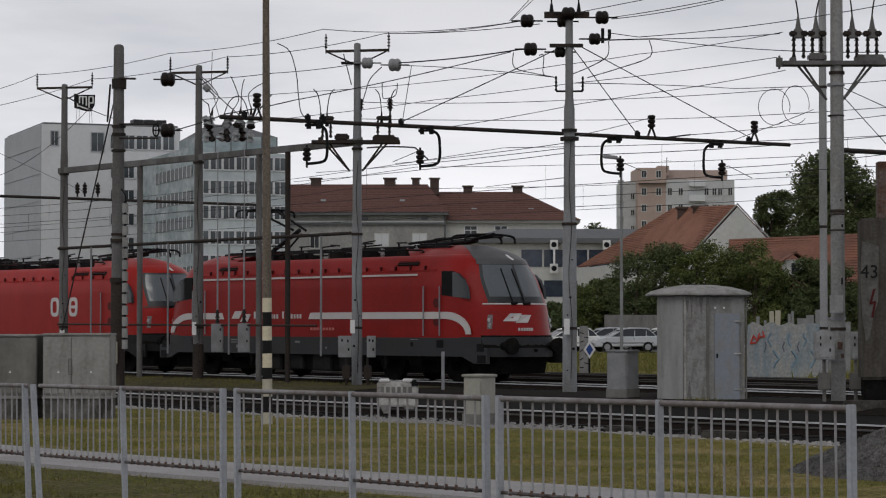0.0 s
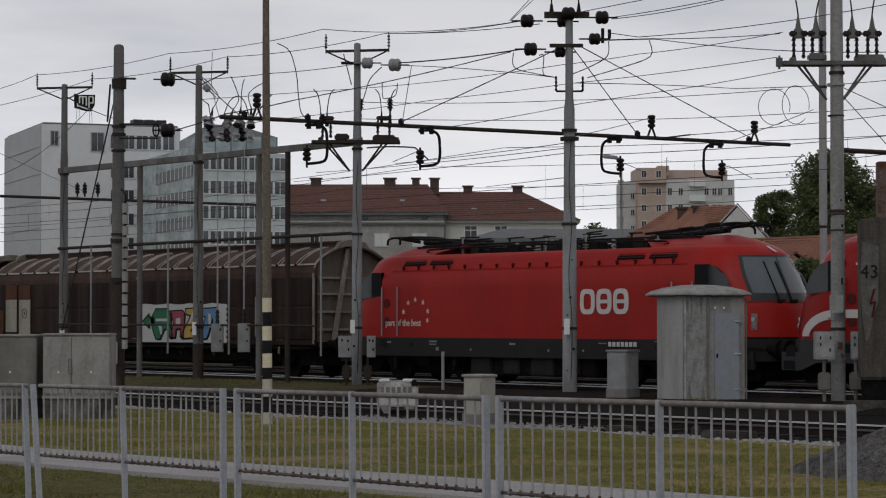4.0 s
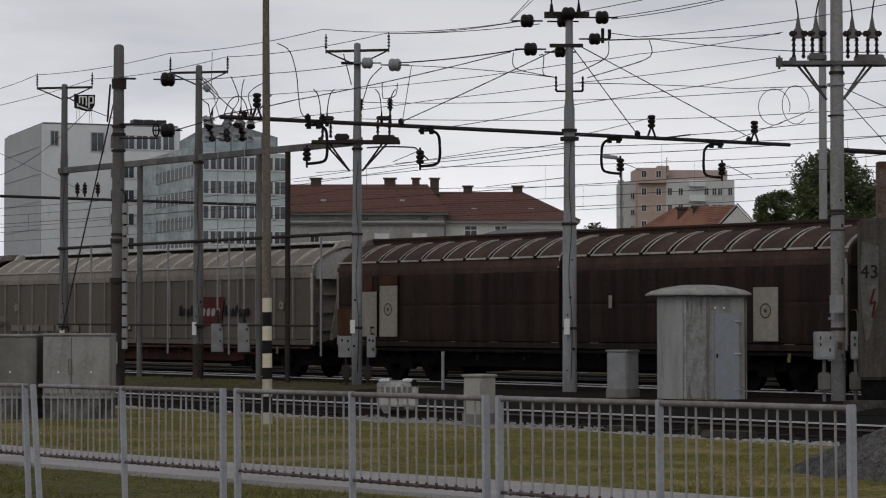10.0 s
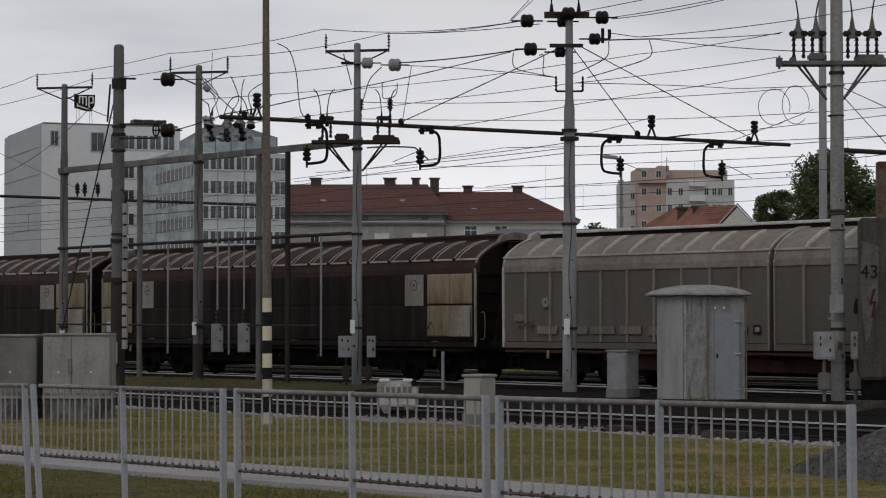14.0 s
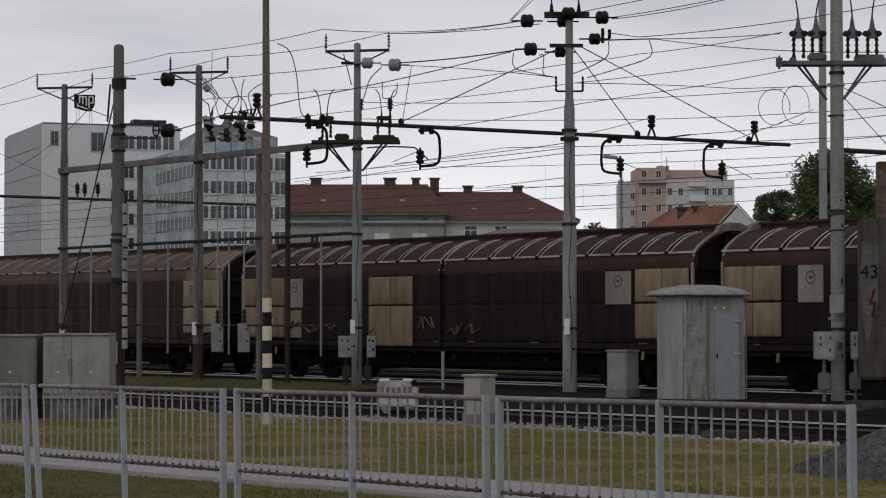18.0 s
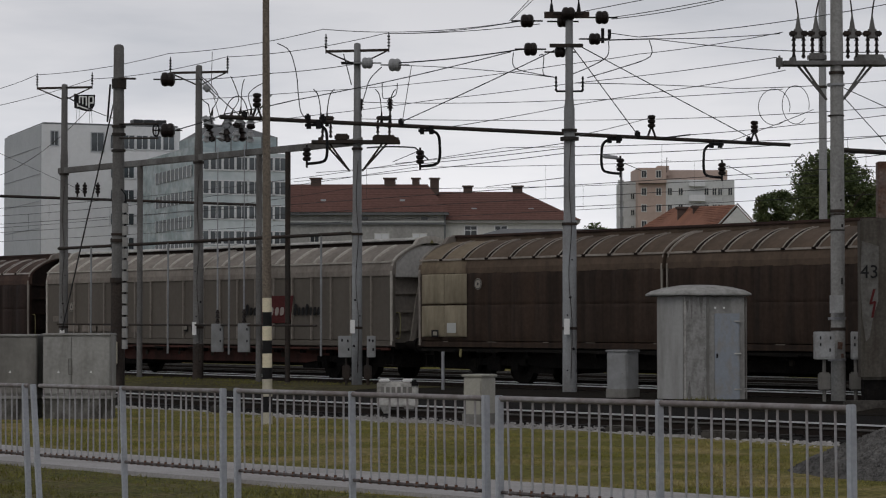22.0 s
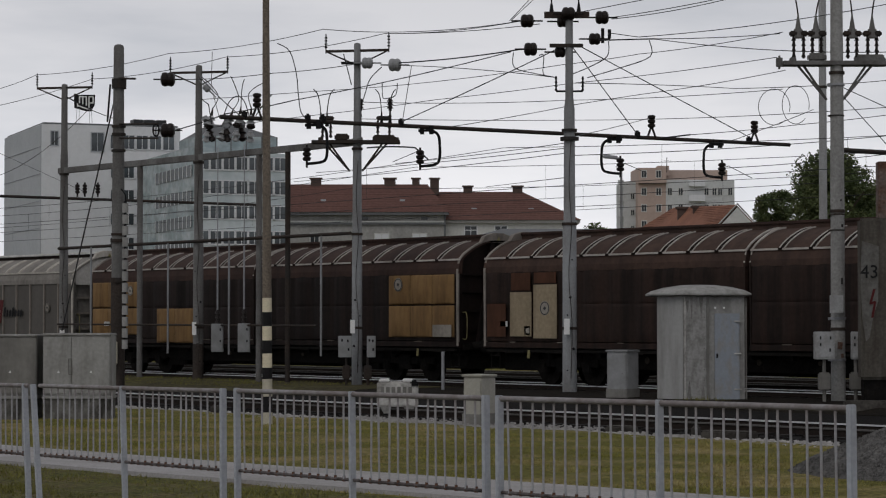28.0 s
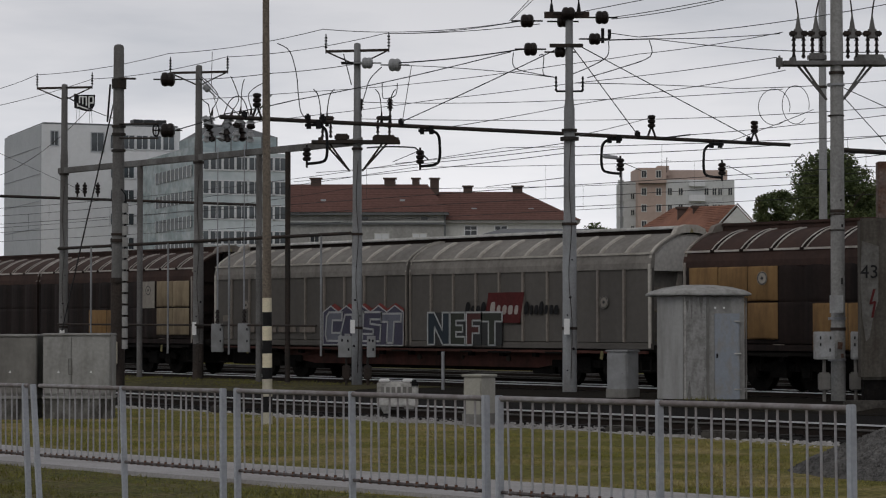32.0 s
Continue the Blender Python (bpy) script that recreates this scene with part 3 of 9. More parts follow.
def striped_pole():
    root = thing("striped_pole", pose(-35.98, 25.18, -0.2, 0, -0.6, 0), "weathered wooden pole with black and cream bands at its foot", "pole")
    edges = [(0.0, 0.26, CREAM), (0.26, 0.55, BLACK_PAINT), (0.55, 0.87, CREAM), (0.87, 1.08, BLACK_PAINT), (1.08, 1.34, YELLOW_OLD), (1.34, 1.58, BLACK_PAINT), (1.58, 1.84, YELLOW_OLD), (1.84, 2.1, BLACK_PAINT), (2.1, 2.36, YELLOW_OLD), (2.36, 9.6, WOOD_POLE)]
    for a, b, m in edges:
        bm = BM()
        rod(bm, (0, 0, a), (0, 0, b), 0.095 - a * 0.0042, 0.095 - b * 0.0042, 12)
        part("shaft" if m is WOOD_POLE else "painted_band", bm, m, root, smooth=True)


striped_pole()


# ---- cabinets ----
def cabinet(name, m, w, d, h, mat, label, lid=0.05, seam=True):
    root = thing(name, m, label, "cabinet")
    bm = BM()
    box(bm, (0, d / 2, h / 2), (w, d, h), bevel=0.015)
    part("body", bm, mat, root)
    bm = BM()
    box(bm, (0, d / 2, h + lid / 2), (w + 0.06, d + 0.06, lid), bevel=0.015)
    part("lid", bm, mat, root)
    if seam:
        bm = BM()
        box(bm, (0.02, -0.012, h * 0.5), (w * 0.86, 0.02, h * 0.88), bevel=0.006)
        door = part("door", bm, mat, root)
        bm = BM()
        rod(bm, (w * 0.3, -0.03, h * 0.55), (w * 0.3, -0.015, h * 0.55), 0.014, seg=8)
        part("lock", bm, CONC_DARK, door)
    bm = BM()
    box(bm, (0, d / 2, 0.13), (w + 0.03, d + 0.05, 0.26), bevel=0.012)
    part("plinth", bm, CONC_DARK, root, "stained concrete plinth")
    return root


SIGNAL_PALE = material("chalky_white_paint", (0.46, 0.45, 0.43), 0.8, vary=0.25, scale=4, fine=20, second=(0.22, 0.21, 0.195), amount=0.9, bump=0.2)


def transformer_kiosk():
    root = thing("switchgear_kiosk", facing(5.9, 54.6, -0.1, 0), "grey concrete switchgear kiosk with domed roof and pale blue door", "kiosk")
    bm = BM()
    loft(bm, [[(-0.94, 0.5, z), (-0.36, 0, z), (1.03, 0.12, z), (1.05, 1.5, z), (-0.84, 1.7, z)] for z in (0, 2.46)])
    part("wall", bm, CONC, root)
    bm = BM()
    loft(bm, [[(-0.925, 0.475, z), (-0.4, 0.02, z), (-0.4, -0.004, z), (-0.935, 0.458, z)] for z in (0.03, 2.42)])
    part("panel", bm, KIOSK_A, root, "smooth grey side panel")
    bm = BM()
    loft(bm, [[(-0.33, 0.006, z), (0.14, 0.048, z), (0.14, 0.028, z), (-0.33, -0.014, z)] for z in (0.03, 2.42)])
    part("panel", bm, KIOSK_B, root, "mottled grey front panel")
    for k in range(9):
        bm = BM()
        rod(bm, (0.09, 0.024, 0.25 + 0.24 * k), (0.09, 0.012, 0.25 + 0.24 * k), 0.014, seg=6)
        part("rivet", bm, CONC_DARK, root)
    for x, z in ((0.35, 2.15), (0.55, 2.15)):
        bm = BM()
        rod(bm, (x, 0.06, z), (x, 0.03, z), 0.025, seg=8)
        part("vent_hole", bm, WHITE, root)
    for z in (0.28, 1.1, 1.84):
        bm = BM()
        box(bm, (0.86, 0.045, z), (0.17, 0.04, 0.03), rz=4.9)
        part("hinge", bm, SIGNAL_PALE, root, "pale strap hinge of the door")
    for x, z0, z1, wd in ((-0.3, 2.0, 2.4, 0.05), (-0.2, 1.75, 2.4, 0.03), (0.02, 1.9, 2.4, 0.05), (-0.26, 0.05, 0.5, 0.06), (0.06, 0.05, 0.35, 0.05)):
        bm = BM()
        y = 0.0 + (x + 0.33) / 0.47 * 0.042 - 0.016
        prism(bm, [(x - wd, z1 if z1 > 2 else z0), (x + wd, z1 if z1 > 2 else z0), (x + wd * 0.6, (z0 + z1) / 2), (x + 0.01, z0 if z1 > 2 else z1), (x - wd * 0.5, (z0 + z1) / 2)], y - 0.004, y + 0.01)
        part("run_stain", bm, KIOSK_STAIN, root, "dark run of dirt on the concrete")
    bm = BM()
    rod(bm, (1.07, 0.16, 0), (1.07, 0.16, 2.38), 0.02, seg=8)
    part("downpipe", bm, CONC_DARK, root)
    bm = BM()
    rings = []
    for k, (s, z) in enumerate([(1.03, 2.42), (1.10, 2.44), (1.10, 2.475), (0.98, 2.55), (0.7, 2.63), (0.35, 2.68), (0.05, 2.69)]):
        rings.append([(x * s, (y - 0.8) * s + 0.8, z) for x, y in ((-0.99, 0.4), (-0.66, 0.1), (-0.36, -0.08), (0.4, -0.02), (1.07, 0.06), (1.07, 0.8), (1.07, 1.56), (0, 1.75), (-1.0, 1.75))])
    loft(bm, rings)
    part("roof", bm, CONC, root, "domed concrete roof slab", smooth=True)
    bm = BM()
    box(bm, (0.62, 0.055, 1.03), (0.58, 0.05, 1.98), rz=4.9, bevel=0.01)
    door = part("door", bm, DOOR_BLUE, root, "pale blue steel door with peeling paint")
    bm = BM()
    box(bm, (0.385, 0.0, 1.05), (0.04, 0.04, 0.1))
    part("handle", bm, BLACK, door)
    bm = BM()
    box(bm, (-0.36, 0.0, 1.2), (0.04, 0.04, 2.4), rz=20)
    part("corner_strip", bm, SIGNAL_PALE, root, "pale corner strip")
    bm = BM()
    box(bm, (0.18, 0.03, 1.2), (0.05, 0.04, 2.36), rz=4.9)
    part("door_post", bm, CONC_DARK, root)


transformer_kiosk()
cabinet("line_cabinet", facing(4.08, 55.9, -0.1, -42), 0.6, 0.45, 1.12, CAB_GREY, "small grey metal trackside cabinet")
cabinet("line_cabinet", facing(0.53, 43.2, -0.2, -40), 0.42, 0.42, 0.92, CAB_GREEN, "small pale green cabinet on the lawn beside the track")
STAINED = material("stained_plinth", (0.15, 0.145, 0.135), 0.9, vary=0.35, scale=3.5, fine=16, second=(0.035, 0.033, 0.030), amount=0.95, stretch=(1, 1, 0.5), bump=0.3, spec=0.1)


def concrete_cabinet(m, w, d, h, mat, label, doors):
    """A cabinet on a ledged plinth with flush doors and small pale marks."""
    root = thing("concrete_cabinet", m, label, "cabinet", group="concrete cabinets on the lawn")
    bm = BM()
    box(bm, (0, d / 2 + 0.02, 0.22), (w - 0.02, d, 0.44), bevel=0.012)
    part("plinth", bm, STAINED, root, "plinth with dark damp stains")
    bm = BM()
    box(bm, (0, d / 2, 0.47), (w + 0.03, d + 0.05, 0.06), bevel=0.01)
    part("ledge", bm, CONC, root)
    bm = BM()
    box(bm, (0, d / 2 + 0.02, (0.5 + h) / 2), (w, d, h - 0.5), bevel=0.012)
    part("body", bm, mat, root)
    bm = BM()
    box(bm, (0, d / 2, h + 0.02), (w + 0.03, d + 0.05, 0.045), bevel=0.012)
    part("lid", bm, CONC, root, "pale worn lid edge")
    for x0, x1, mark in doors:
        bm = BM()
        box(bm, ((x0 + x1) / 2, 0.012, (0.52 + h) / 2), (x1 - x0 - 0.012, 0.03, h - 0.56), bevel=0.005)
        door = part("door", bm, mat, root)
        bm = BM()
        prism(bm, [(mark - 0.025, 0.94), (mark + 0.025, 0.94), (mark, 0.985)], -0.012, 0.0)
        part("lock_mark", bm, WHITE, door, "small white triangular lock mark")
    return root


c2 = concrete_cabinet(facing(-7.06, 45.9, -0.2, 0), 1.3, 0.8, 1.66, CONC, "weathered grey concrete cabinet on a stained plinth", ((-0.64, -0.1, -0.35), (-0.1, 0.64, 0.28)))
bm = BM()
for x in (-0.155, -0.095):
    box(bm, (x, -0.012, 1.06), (0.012, 0.02, 0.3))
for z in (0.91, 1.21):
    box(bm, (-0.125, -0.012, z), (0.07, 0.02, 0.012))
part("handle", bm, CONC_DARK, c2)
concrete_cabinet(facing(-8.66, 45.9, -0.2, 0), 1.66, 0.8, 1.64, CONC_DARK, "dark weathered concrete cabinet on a stained plinth", ((-0.82, 0.1, -0.4), (0.1, 0.82, 0.32)))

# ---- train ----
TRACK_Y = 44.65


def wheel_mesh(r):
    bm = BM()
    for s in (-1, 1):
        for y0, y1, rr in ((0.69, 0.83, r), (0.66, 0.69, r + 0.028), (0.83, 0.85, r * 0.45), (0.85, 1.0, r * 0.16)):
            rod(bm, (0, s * y0, 0), (0, s * y1, 0), rr, seg=24)
        for k in range(3):
            a = k * 2.094
            rod(bm, (r * 0.68 * math.cos(a), s * 0.8, r * 0.68 * math.sin(a)), (r * 0.68 * math.cos(a), s * 0.84, r * 0.68 * math.sin(a)), r * 0.1, seg=8)
    rod(bm, (0, -0.7, 0), (0, 0.7, 0), 0.08, seg=10)
    return mesh_of(bm, BOGIE, True)


WHEEL = wheel_mesh(0.46)
WHEEL_L = wheel_mesh(0.57)


WHEELSETS = []


def bogie(root, x, base, mesh, r, width=1.05):
    bm = BM()
    for s in (-1, 1):
        box(bm, (x, s * width, r + 0.14), (base + 0.9, 0.12, 0.2), bevel=0.02)
        for k in (-1, 1):
            box(bm, (x + k * base / 2, s * width, r + 0.02), (0.34, 0.2, 0.3), bevel=0.03)
            rod(bm, (x + k * (base / 2 - 0.3), s * width, r + 0.05), (x + k * (base / 2 - 0.3), s * width, r + 0.4), 0.09)
        box(bm, (x, s * width, r + 0.1), (0.6, 0.2, 0.42), bevel=0.03)
    box(bm, (x, 0, r + 0.15), (0.5, 2.0, 0.25))
    frame_part = part("bogie", bm, BOGIE, root, "grimy bogie frame, underfloor shade in its colour")
    for k in (-1, 1):
        axle = share("wheelset", mesh, frame_part, pose(x + k * base / 2, 0, r))
        WHEELSETS.append((axle, x + k * base / 2, r))


def buffers(root, half, mat=BOGIE):
    for k in (-1, 1):
        for s in (-1, 1):
            bm = BM()
            rod(bm, (k * (half - 0.05), s * 0.875, 1.05), (k * (half + 0.45), s * 0.875, 1.05), 0.12, seg=10)
            rod(bm, (k * (half + 0.45), s * 0.875, 1.05), (k * (half + 0.58), s * 0.875, 1.05), 0.22, 0.24, seg=14)
            part("buffer", bm, mat, root)
        bm = BM()
        rod(bm, (k * (half - 0.1), 0, 1.0), (k * (half + 0.6), 0, 0.92), 0.05, seg=6)
        part("coupling", bm, BOGIE, root)


HALF = 10.14
SIDE = 1.47


def roof_arc(s, off=0.0, n=10):
    """Points over the roof from one eave (s = -1) to the ridge."""
    pts = []
    for k in range(n + 1):
        a = k / n
        y = -(1.43 - 1.43 * a)
        z = 3.50 + 0.58 * math.sin(min(1, (a * 1.06)) * math.pi / 2) ** 0.8
        pts.append((s * -y * -1 if s < 0 else -y, z + off))
    return [((-abs(p[0]) if s < 0 else abs(p[0])), p[1]) for p in pts]


RIB_CACHE = {}


def bulged(bm, xa, xb, za, zb, y):
    """A sheet pressed outwards like a shallow barrel, with its rim at y."""
    rows = []
    for i in range(9):
        u = i / 8
        rows.append([(xa + (xb - xa) * u, y - 0.06 * (1 - abs(2 * u - 1) ** 3) * (1 - (2 * v - 1) ** 20), za + (zb - za) * v) for v in (0, 0.025, 0.06, 0.5, 0.94, 0.975, 1)])
    loft(bm, rows, close_ring=False)
    loft(bm, [[(x, y, za), (x, y + 0.012, za), (x, y + 0.012, zb), (x, y, zb)] for x in (xa, xb)], caps=False)


def wagon(style, name, label):
    """A four-axle van with two sliding walls a side and an arched roof."""
    root = thing(name, pose(0, TRACK_Y, 0), label, "goods wagon", group="goods wagons of the train")
    wall, roof, trim, under = style["wall"], style["roof"], style["trim"], style["under"]
    grey = style.get("grey", False)
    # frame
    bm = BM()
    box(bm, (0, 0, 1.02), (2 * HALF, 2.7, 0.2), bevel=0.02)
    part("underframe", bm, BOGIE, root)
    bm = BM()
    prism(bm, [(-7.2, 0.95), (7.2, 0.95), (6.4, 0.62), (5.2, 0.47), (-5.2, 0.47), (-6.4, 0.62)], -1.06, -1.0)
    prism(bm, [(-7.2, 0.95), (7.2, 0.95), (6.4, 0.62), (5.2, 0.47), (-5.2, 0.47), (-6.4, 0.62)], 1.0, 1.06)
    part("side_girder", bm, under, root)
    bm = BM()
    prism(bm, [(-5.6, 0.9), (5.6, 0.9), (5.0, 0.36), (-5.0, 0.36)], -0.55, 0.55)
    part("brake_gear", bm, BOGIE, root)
    # solid dark blocks added below the ends, where only shade shows
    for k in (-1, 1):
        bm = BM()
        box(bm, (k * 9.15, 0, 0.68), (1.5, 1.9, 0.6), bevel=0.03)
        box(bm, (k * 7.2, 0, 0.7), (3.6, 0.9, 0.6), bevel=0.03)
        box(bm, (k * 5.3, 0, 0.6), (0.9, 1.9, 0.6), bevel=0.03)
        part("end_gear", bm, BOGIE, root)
    bm = BM()
    box(bm, (0, -SIDE - 0.01, 0.93), (2 * HALF - 0.3, 0.09, 0.07))
    part("door_track", bm, BOGIE if not grey else WAG_FRAME_RED, root)
    for k in range(9):
        bm = BM()
        xx = -8.8 + k * 2.2 + 0.5 * math.sin(k * 4.1)
        box(bm, (xx, -SIDE - 0.062, 0.9), (0.75 + 0.25 * math.sin(k * 2.3), 0.03, 0.05))
        part("roller_cover", bm, BOGIE, root)
    for xx in (-8.2, 8.3):
        bm = BM()
        box(bm, (xx, -SIDE - 0.05, 0.85), (0.09, 0.03, 0.22), ry=10)
        part("brake_lever", bm, LEVER, root, "yellow brake changeover lever")
    for k in range(5):
        bm = BM()
        rod(bm, (-4 + 2 * k, -1.09, 0.72), (-4 + 2 * k, -1.05, 0.72), 0.06 if k % 2 else 0.09, seg=10)
        part("round_fitting", bm, BOGIE_PALE, root)
    bm = BM()
    for k in range(15):
        box(bm, (-9.6 + k * 1.37, -1.36, 0.84), (0.16, 0.14, 0.12))
    part("track_bracket", bm, BOGIE, root)
    # closed ends and inner box
    for k in (-1, 1):
        bm = BM()
        ring = [(-1.40, 1.1), (-1.40, 3.3)] + [(y * 0.97, z - 0.04) for y, z in roof_arc(-1)] + [(y * 0.97, z - 0.04) for y, z in roof_arc(1)[::-1][1:]] + [(1.40, 3.3), (1.40, 1.1)]
        loft(bm, [[(k * (HALF - 0.32), y, z) for y, z in ring], [(k * (HALF - 0.24), y, z) for y, z in ring]])
        part("end_wall", bm, style.get("end", WAG_DARK), root)
        for z in (1.5, 2.05, 2.6, 3.1):
            bm = BM()
            box(bm, (k * (HALF - 0.2), 0, z), (0.08, 2.6, 0.07))
            part("end_stiffener", bm, style.get("brace", wall), root)
        for q in (-1, 1):
            bm = BM()
            prism(bm, [(q * 0.06, 4.02), (q * 0.2, 4.02), (q * 0.74, 1.15), (q * 0.56, 1.15)], 0, 0.05)
            for v in bm.verts:
                v.co = Vector((k * (HALF - 0.10 - v.co.y), v.co.x, v.co.z))
            part("end_brace", bm, style.get("brace", wall), root)
        bm = BM()
        prism(bm, [(-0.62, 4.02), (0.62, 4.02), (0.5, 4.2), (0.2, 4.29), (-0.2, 4.29), (-0.5, 4.2)], 0, 0.16)
        for v in bm.verts:
            v.co = Vector((k * (HALF - 0.16 + v.co.y), v.co.x, v.co.z))
        plate = part("ridge_bracket", bm, style.get("bracket", WAG_FRAME_END), root, "grey end plate below the ridge")
        bm = BM()
        prism(bm, [(-0.07, 4.08), (0.07, 4.08), (0.0, 4.2)], 0, 0.008)
        for v in bm.verts:
            v.co = Vector((k * (HALF + 0.002 + v.co.y), v.co.x, v.co.z))
        part("warning_mark", bm, LEVER, plate, "small yellow warning triangle")
        bm = BM()
        rod(bm, (k * (HALF - 0.08), -1.42, 1.1), (k * (HALF - 0.08), -1.42, 3.3), 0.045, seg=8)
        part("corner_post", bm, style.get("endframe", trim), root)
        bm = BM()
        sweep(bm, [(k * (HALF - 0.05), -1.3, 1.25), (k * (HALF + 0.12), -1.3, 1.3), (k * (HALF + 0.12), -1.3, 1.95), (k * (HALF - 0.05), -1.3, 2.0)], 0.013)
        part("grab_rail", bm, LEVER, root, "faded yellow grab rail")
        bm = BM()
        for z in (0.45, 0.8):
            box(bm, (k * (HALF - 0.35), -1.3, z), (0.4, 0.22, 0.03))
        for q in (-0.18, 0.18):
            box(bm, (k * (HALF - 0.35) + q, -1.34, 0.72), (0.03, 0.03, 0.6))
        part("step", bm, BOGIE, root)
    # sliding walls with their half of the roof
    for s in (-1, 1):
        for h in (-1, 1):
            x0, x1 = (-HALF, -0.07) if h < 0 else (0.07, HALF)
            n = 10
            bm = BM()
            xs, offs = [], []
            for p in range(n):
                for q in range(6):
                    u = q / 6
                    xs.append(x0 + (x1 - x0) * (p + u) / n)
                    offs.append(0.0 if grey else 0.07 * (1 - abs(2 * u - 1) ** 3))
            xs.append(x1)
            offs.append(0.0)
            loft(bm, [[(x, s * (SIDE - 0.06), 1.16), (x, s * (SIDE - 0.0 + o * 0.5), 1.2), (x, s * (SIDE + o), 1.36), (x, s * (SIDE + o), 1.46), (x, s * (SIDE + o), 2.10), (x, s * (SIDE + o), 2.18), (x, s * (SIDE + o * 0.72), 2.21), (x, s * (SIDE + o), 2.24), (x, s * (SIDE + o), 2.32), (x, s * (SIDE + o), 2.9), (x, s * (SIDE + o), 3.0), (x, s * (SIDE - 0.01 + o * 0.6), 3.13), (x, s * (SIDE - 0.09), 3.14), (x, s * (SIDE - 0.09), 1.16)] for x, o in zip(xs, offs)])
            w = part("sliding_wall", bm, wall, root, smooth=True)
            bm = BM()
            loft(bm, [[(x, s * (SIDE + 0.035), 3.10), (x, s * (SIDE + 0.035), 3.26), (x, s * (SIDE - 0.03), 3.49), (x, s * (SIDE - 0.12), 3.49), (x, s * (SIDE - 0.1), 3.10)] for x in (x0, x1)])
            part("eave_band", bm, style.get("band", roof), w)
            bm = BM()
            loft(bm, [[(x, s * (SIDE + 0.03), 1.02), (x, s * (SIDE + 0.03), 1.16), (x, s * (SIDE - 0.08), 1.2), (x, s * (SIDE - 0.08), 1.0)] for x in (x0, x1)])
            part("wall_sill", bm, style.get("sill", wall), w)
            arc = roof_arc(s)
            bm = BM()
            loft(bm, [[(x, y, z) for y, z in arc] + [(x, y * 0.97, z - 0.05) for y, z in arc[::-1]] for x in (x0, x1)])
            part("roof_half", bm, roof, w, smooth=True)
            # ribs
            key = (s, grey, trim.name)
            if key not in RIB_CACHE:
                bm = BM()
                if grey:
                    loft(bm, [[(a, y, z + o) for y, z in arc[:7]] + [(a, y, z - 0.02) for y, z in arc[:7][::-1]] for a, o in ((-0.075, 0.0), (-0.055, 0.05), (0.055, 0.05), (0.075, 0.0))])
                else:
                    for c, wd in ((-0.083, 0.018), (0.083, 0.018)):
                        loft(bm, [[(c + a, y, z + 0.03) for y, z in arc[:9]] + [(c + a, y, z - 0.02) for y, z in arc[:9][::-1]] for a in (-wd, wd)])
                RIB_CACHE[key] = mesh_of(bm, trim, False)
            # raised dark strip standing in for the shaded gap between two ribs
            gap_shade = (s, "gap_shade")
            if gap_shade not in RIB_CACHE:
                bm = BM()
                loft(bm, [[(a, y, z + 0.012) for y, z in arc[:9]] + [(a, y, z - 0.02) for y, z in arc[:9][::-1]] for a in (-0.066, 0.066)])
                box(bm, (0.0, s * (SIDE - 0.002), 3.51), (0.13, 0.056, 0.06))
                RIB_CACHE[gap_shade] = mesh_of(bm, WAG_GAP_SHADE)
            for p in range(1, n):
                share("roof_rib", RIB_CACHE[key], w, pose(x0 + (x1 - x0) * p / n, 0, 0))
                if not grey:
                    share("roof_groove", RIB_CACHE[gap_shade], w, pose(x0 + (x1 - x0) * p / n, 0, 0))
            if grey:
                key = (s, "wall", trim.name)
                if key not in RIB_CACHE:
                    bm = BM()
                    box(bm, (0, s * (SIDE + 0.03), 2.15), (0.075, 0.07, 1.92), bevel=0.01)
                    RIB_CACHE[key] = mesh_of(bm, WAG_RIB_WALL)
                for p in range(1, n):
                    share("wall_rib", RIB_CACHE[key], w, pose(x0 + (x1 - x0) * p / n, 0, 0))
            bm = BM()
            box(bm, ((x0 + x1) / 2, s * (SIDE - 0.015), 3.51), (abs(x1 - x0), 0.05, 0.05))
            part("eave_line", bm, trim, w, "pale strip along the eave")
            # arched end frames at both ends of the half
            for xe, ww, fm in ((x0 + 0.05 if h < 0 else x1 - 0.05, 0.09, style.get("endframe", trim)), (x1 - 0.03 if h < 0 else x0 + 0.03, 0.05, trim)):
                leg = [(s * (SIDE + 0.03), 1.05), (s * (SIDE + 0.045), 3.2)]
                leg_in = [(s * (SIDE - 0.05), 1.05), (s * (SIDE - 0.05), 3.2)]
                if ww < 0.06:
                    bm = BM()
                    loft(bm, [[(xe + a, y, z) for y, z in leg + leg_in[::-1]] for a in (-ww / 2, ww / 2)])
                    part("door_edge", bm, style.get("leg", wall), w)
                    leg, leg_in = leg[1:], leg_in[1:]
                bm = BM()
                pts = leg + [(y, z + 0.045) for y, z in arc]
                pin = leg_in + [(y * 0.97, z - 0.03) for y, z in arc]
                loft(bm, [[(xe + a, y, z) for y, z in pts] + [(xe + a, y, z) for y, z in pin[::-1]] for a in (-ww / 2, ww / 2)])
                part("wall_end_frame", bm, fm, w)
    bm = BM()
    box(bm, (0, 0, 4.12), (2 * HALF - 0.3, 0.42, 0.13), bevel=0.01)
    # on grey wagons the riser's colour carries the shade below the cap
    part("ridge_riser", bm, WAG_GAP_SHADE if grey else roof, root)
    bm = BM()
    box(bm, (0, 0, 4.225), (2 * HALF - 0.1, 0.52, 0.08), bevel=0.02)
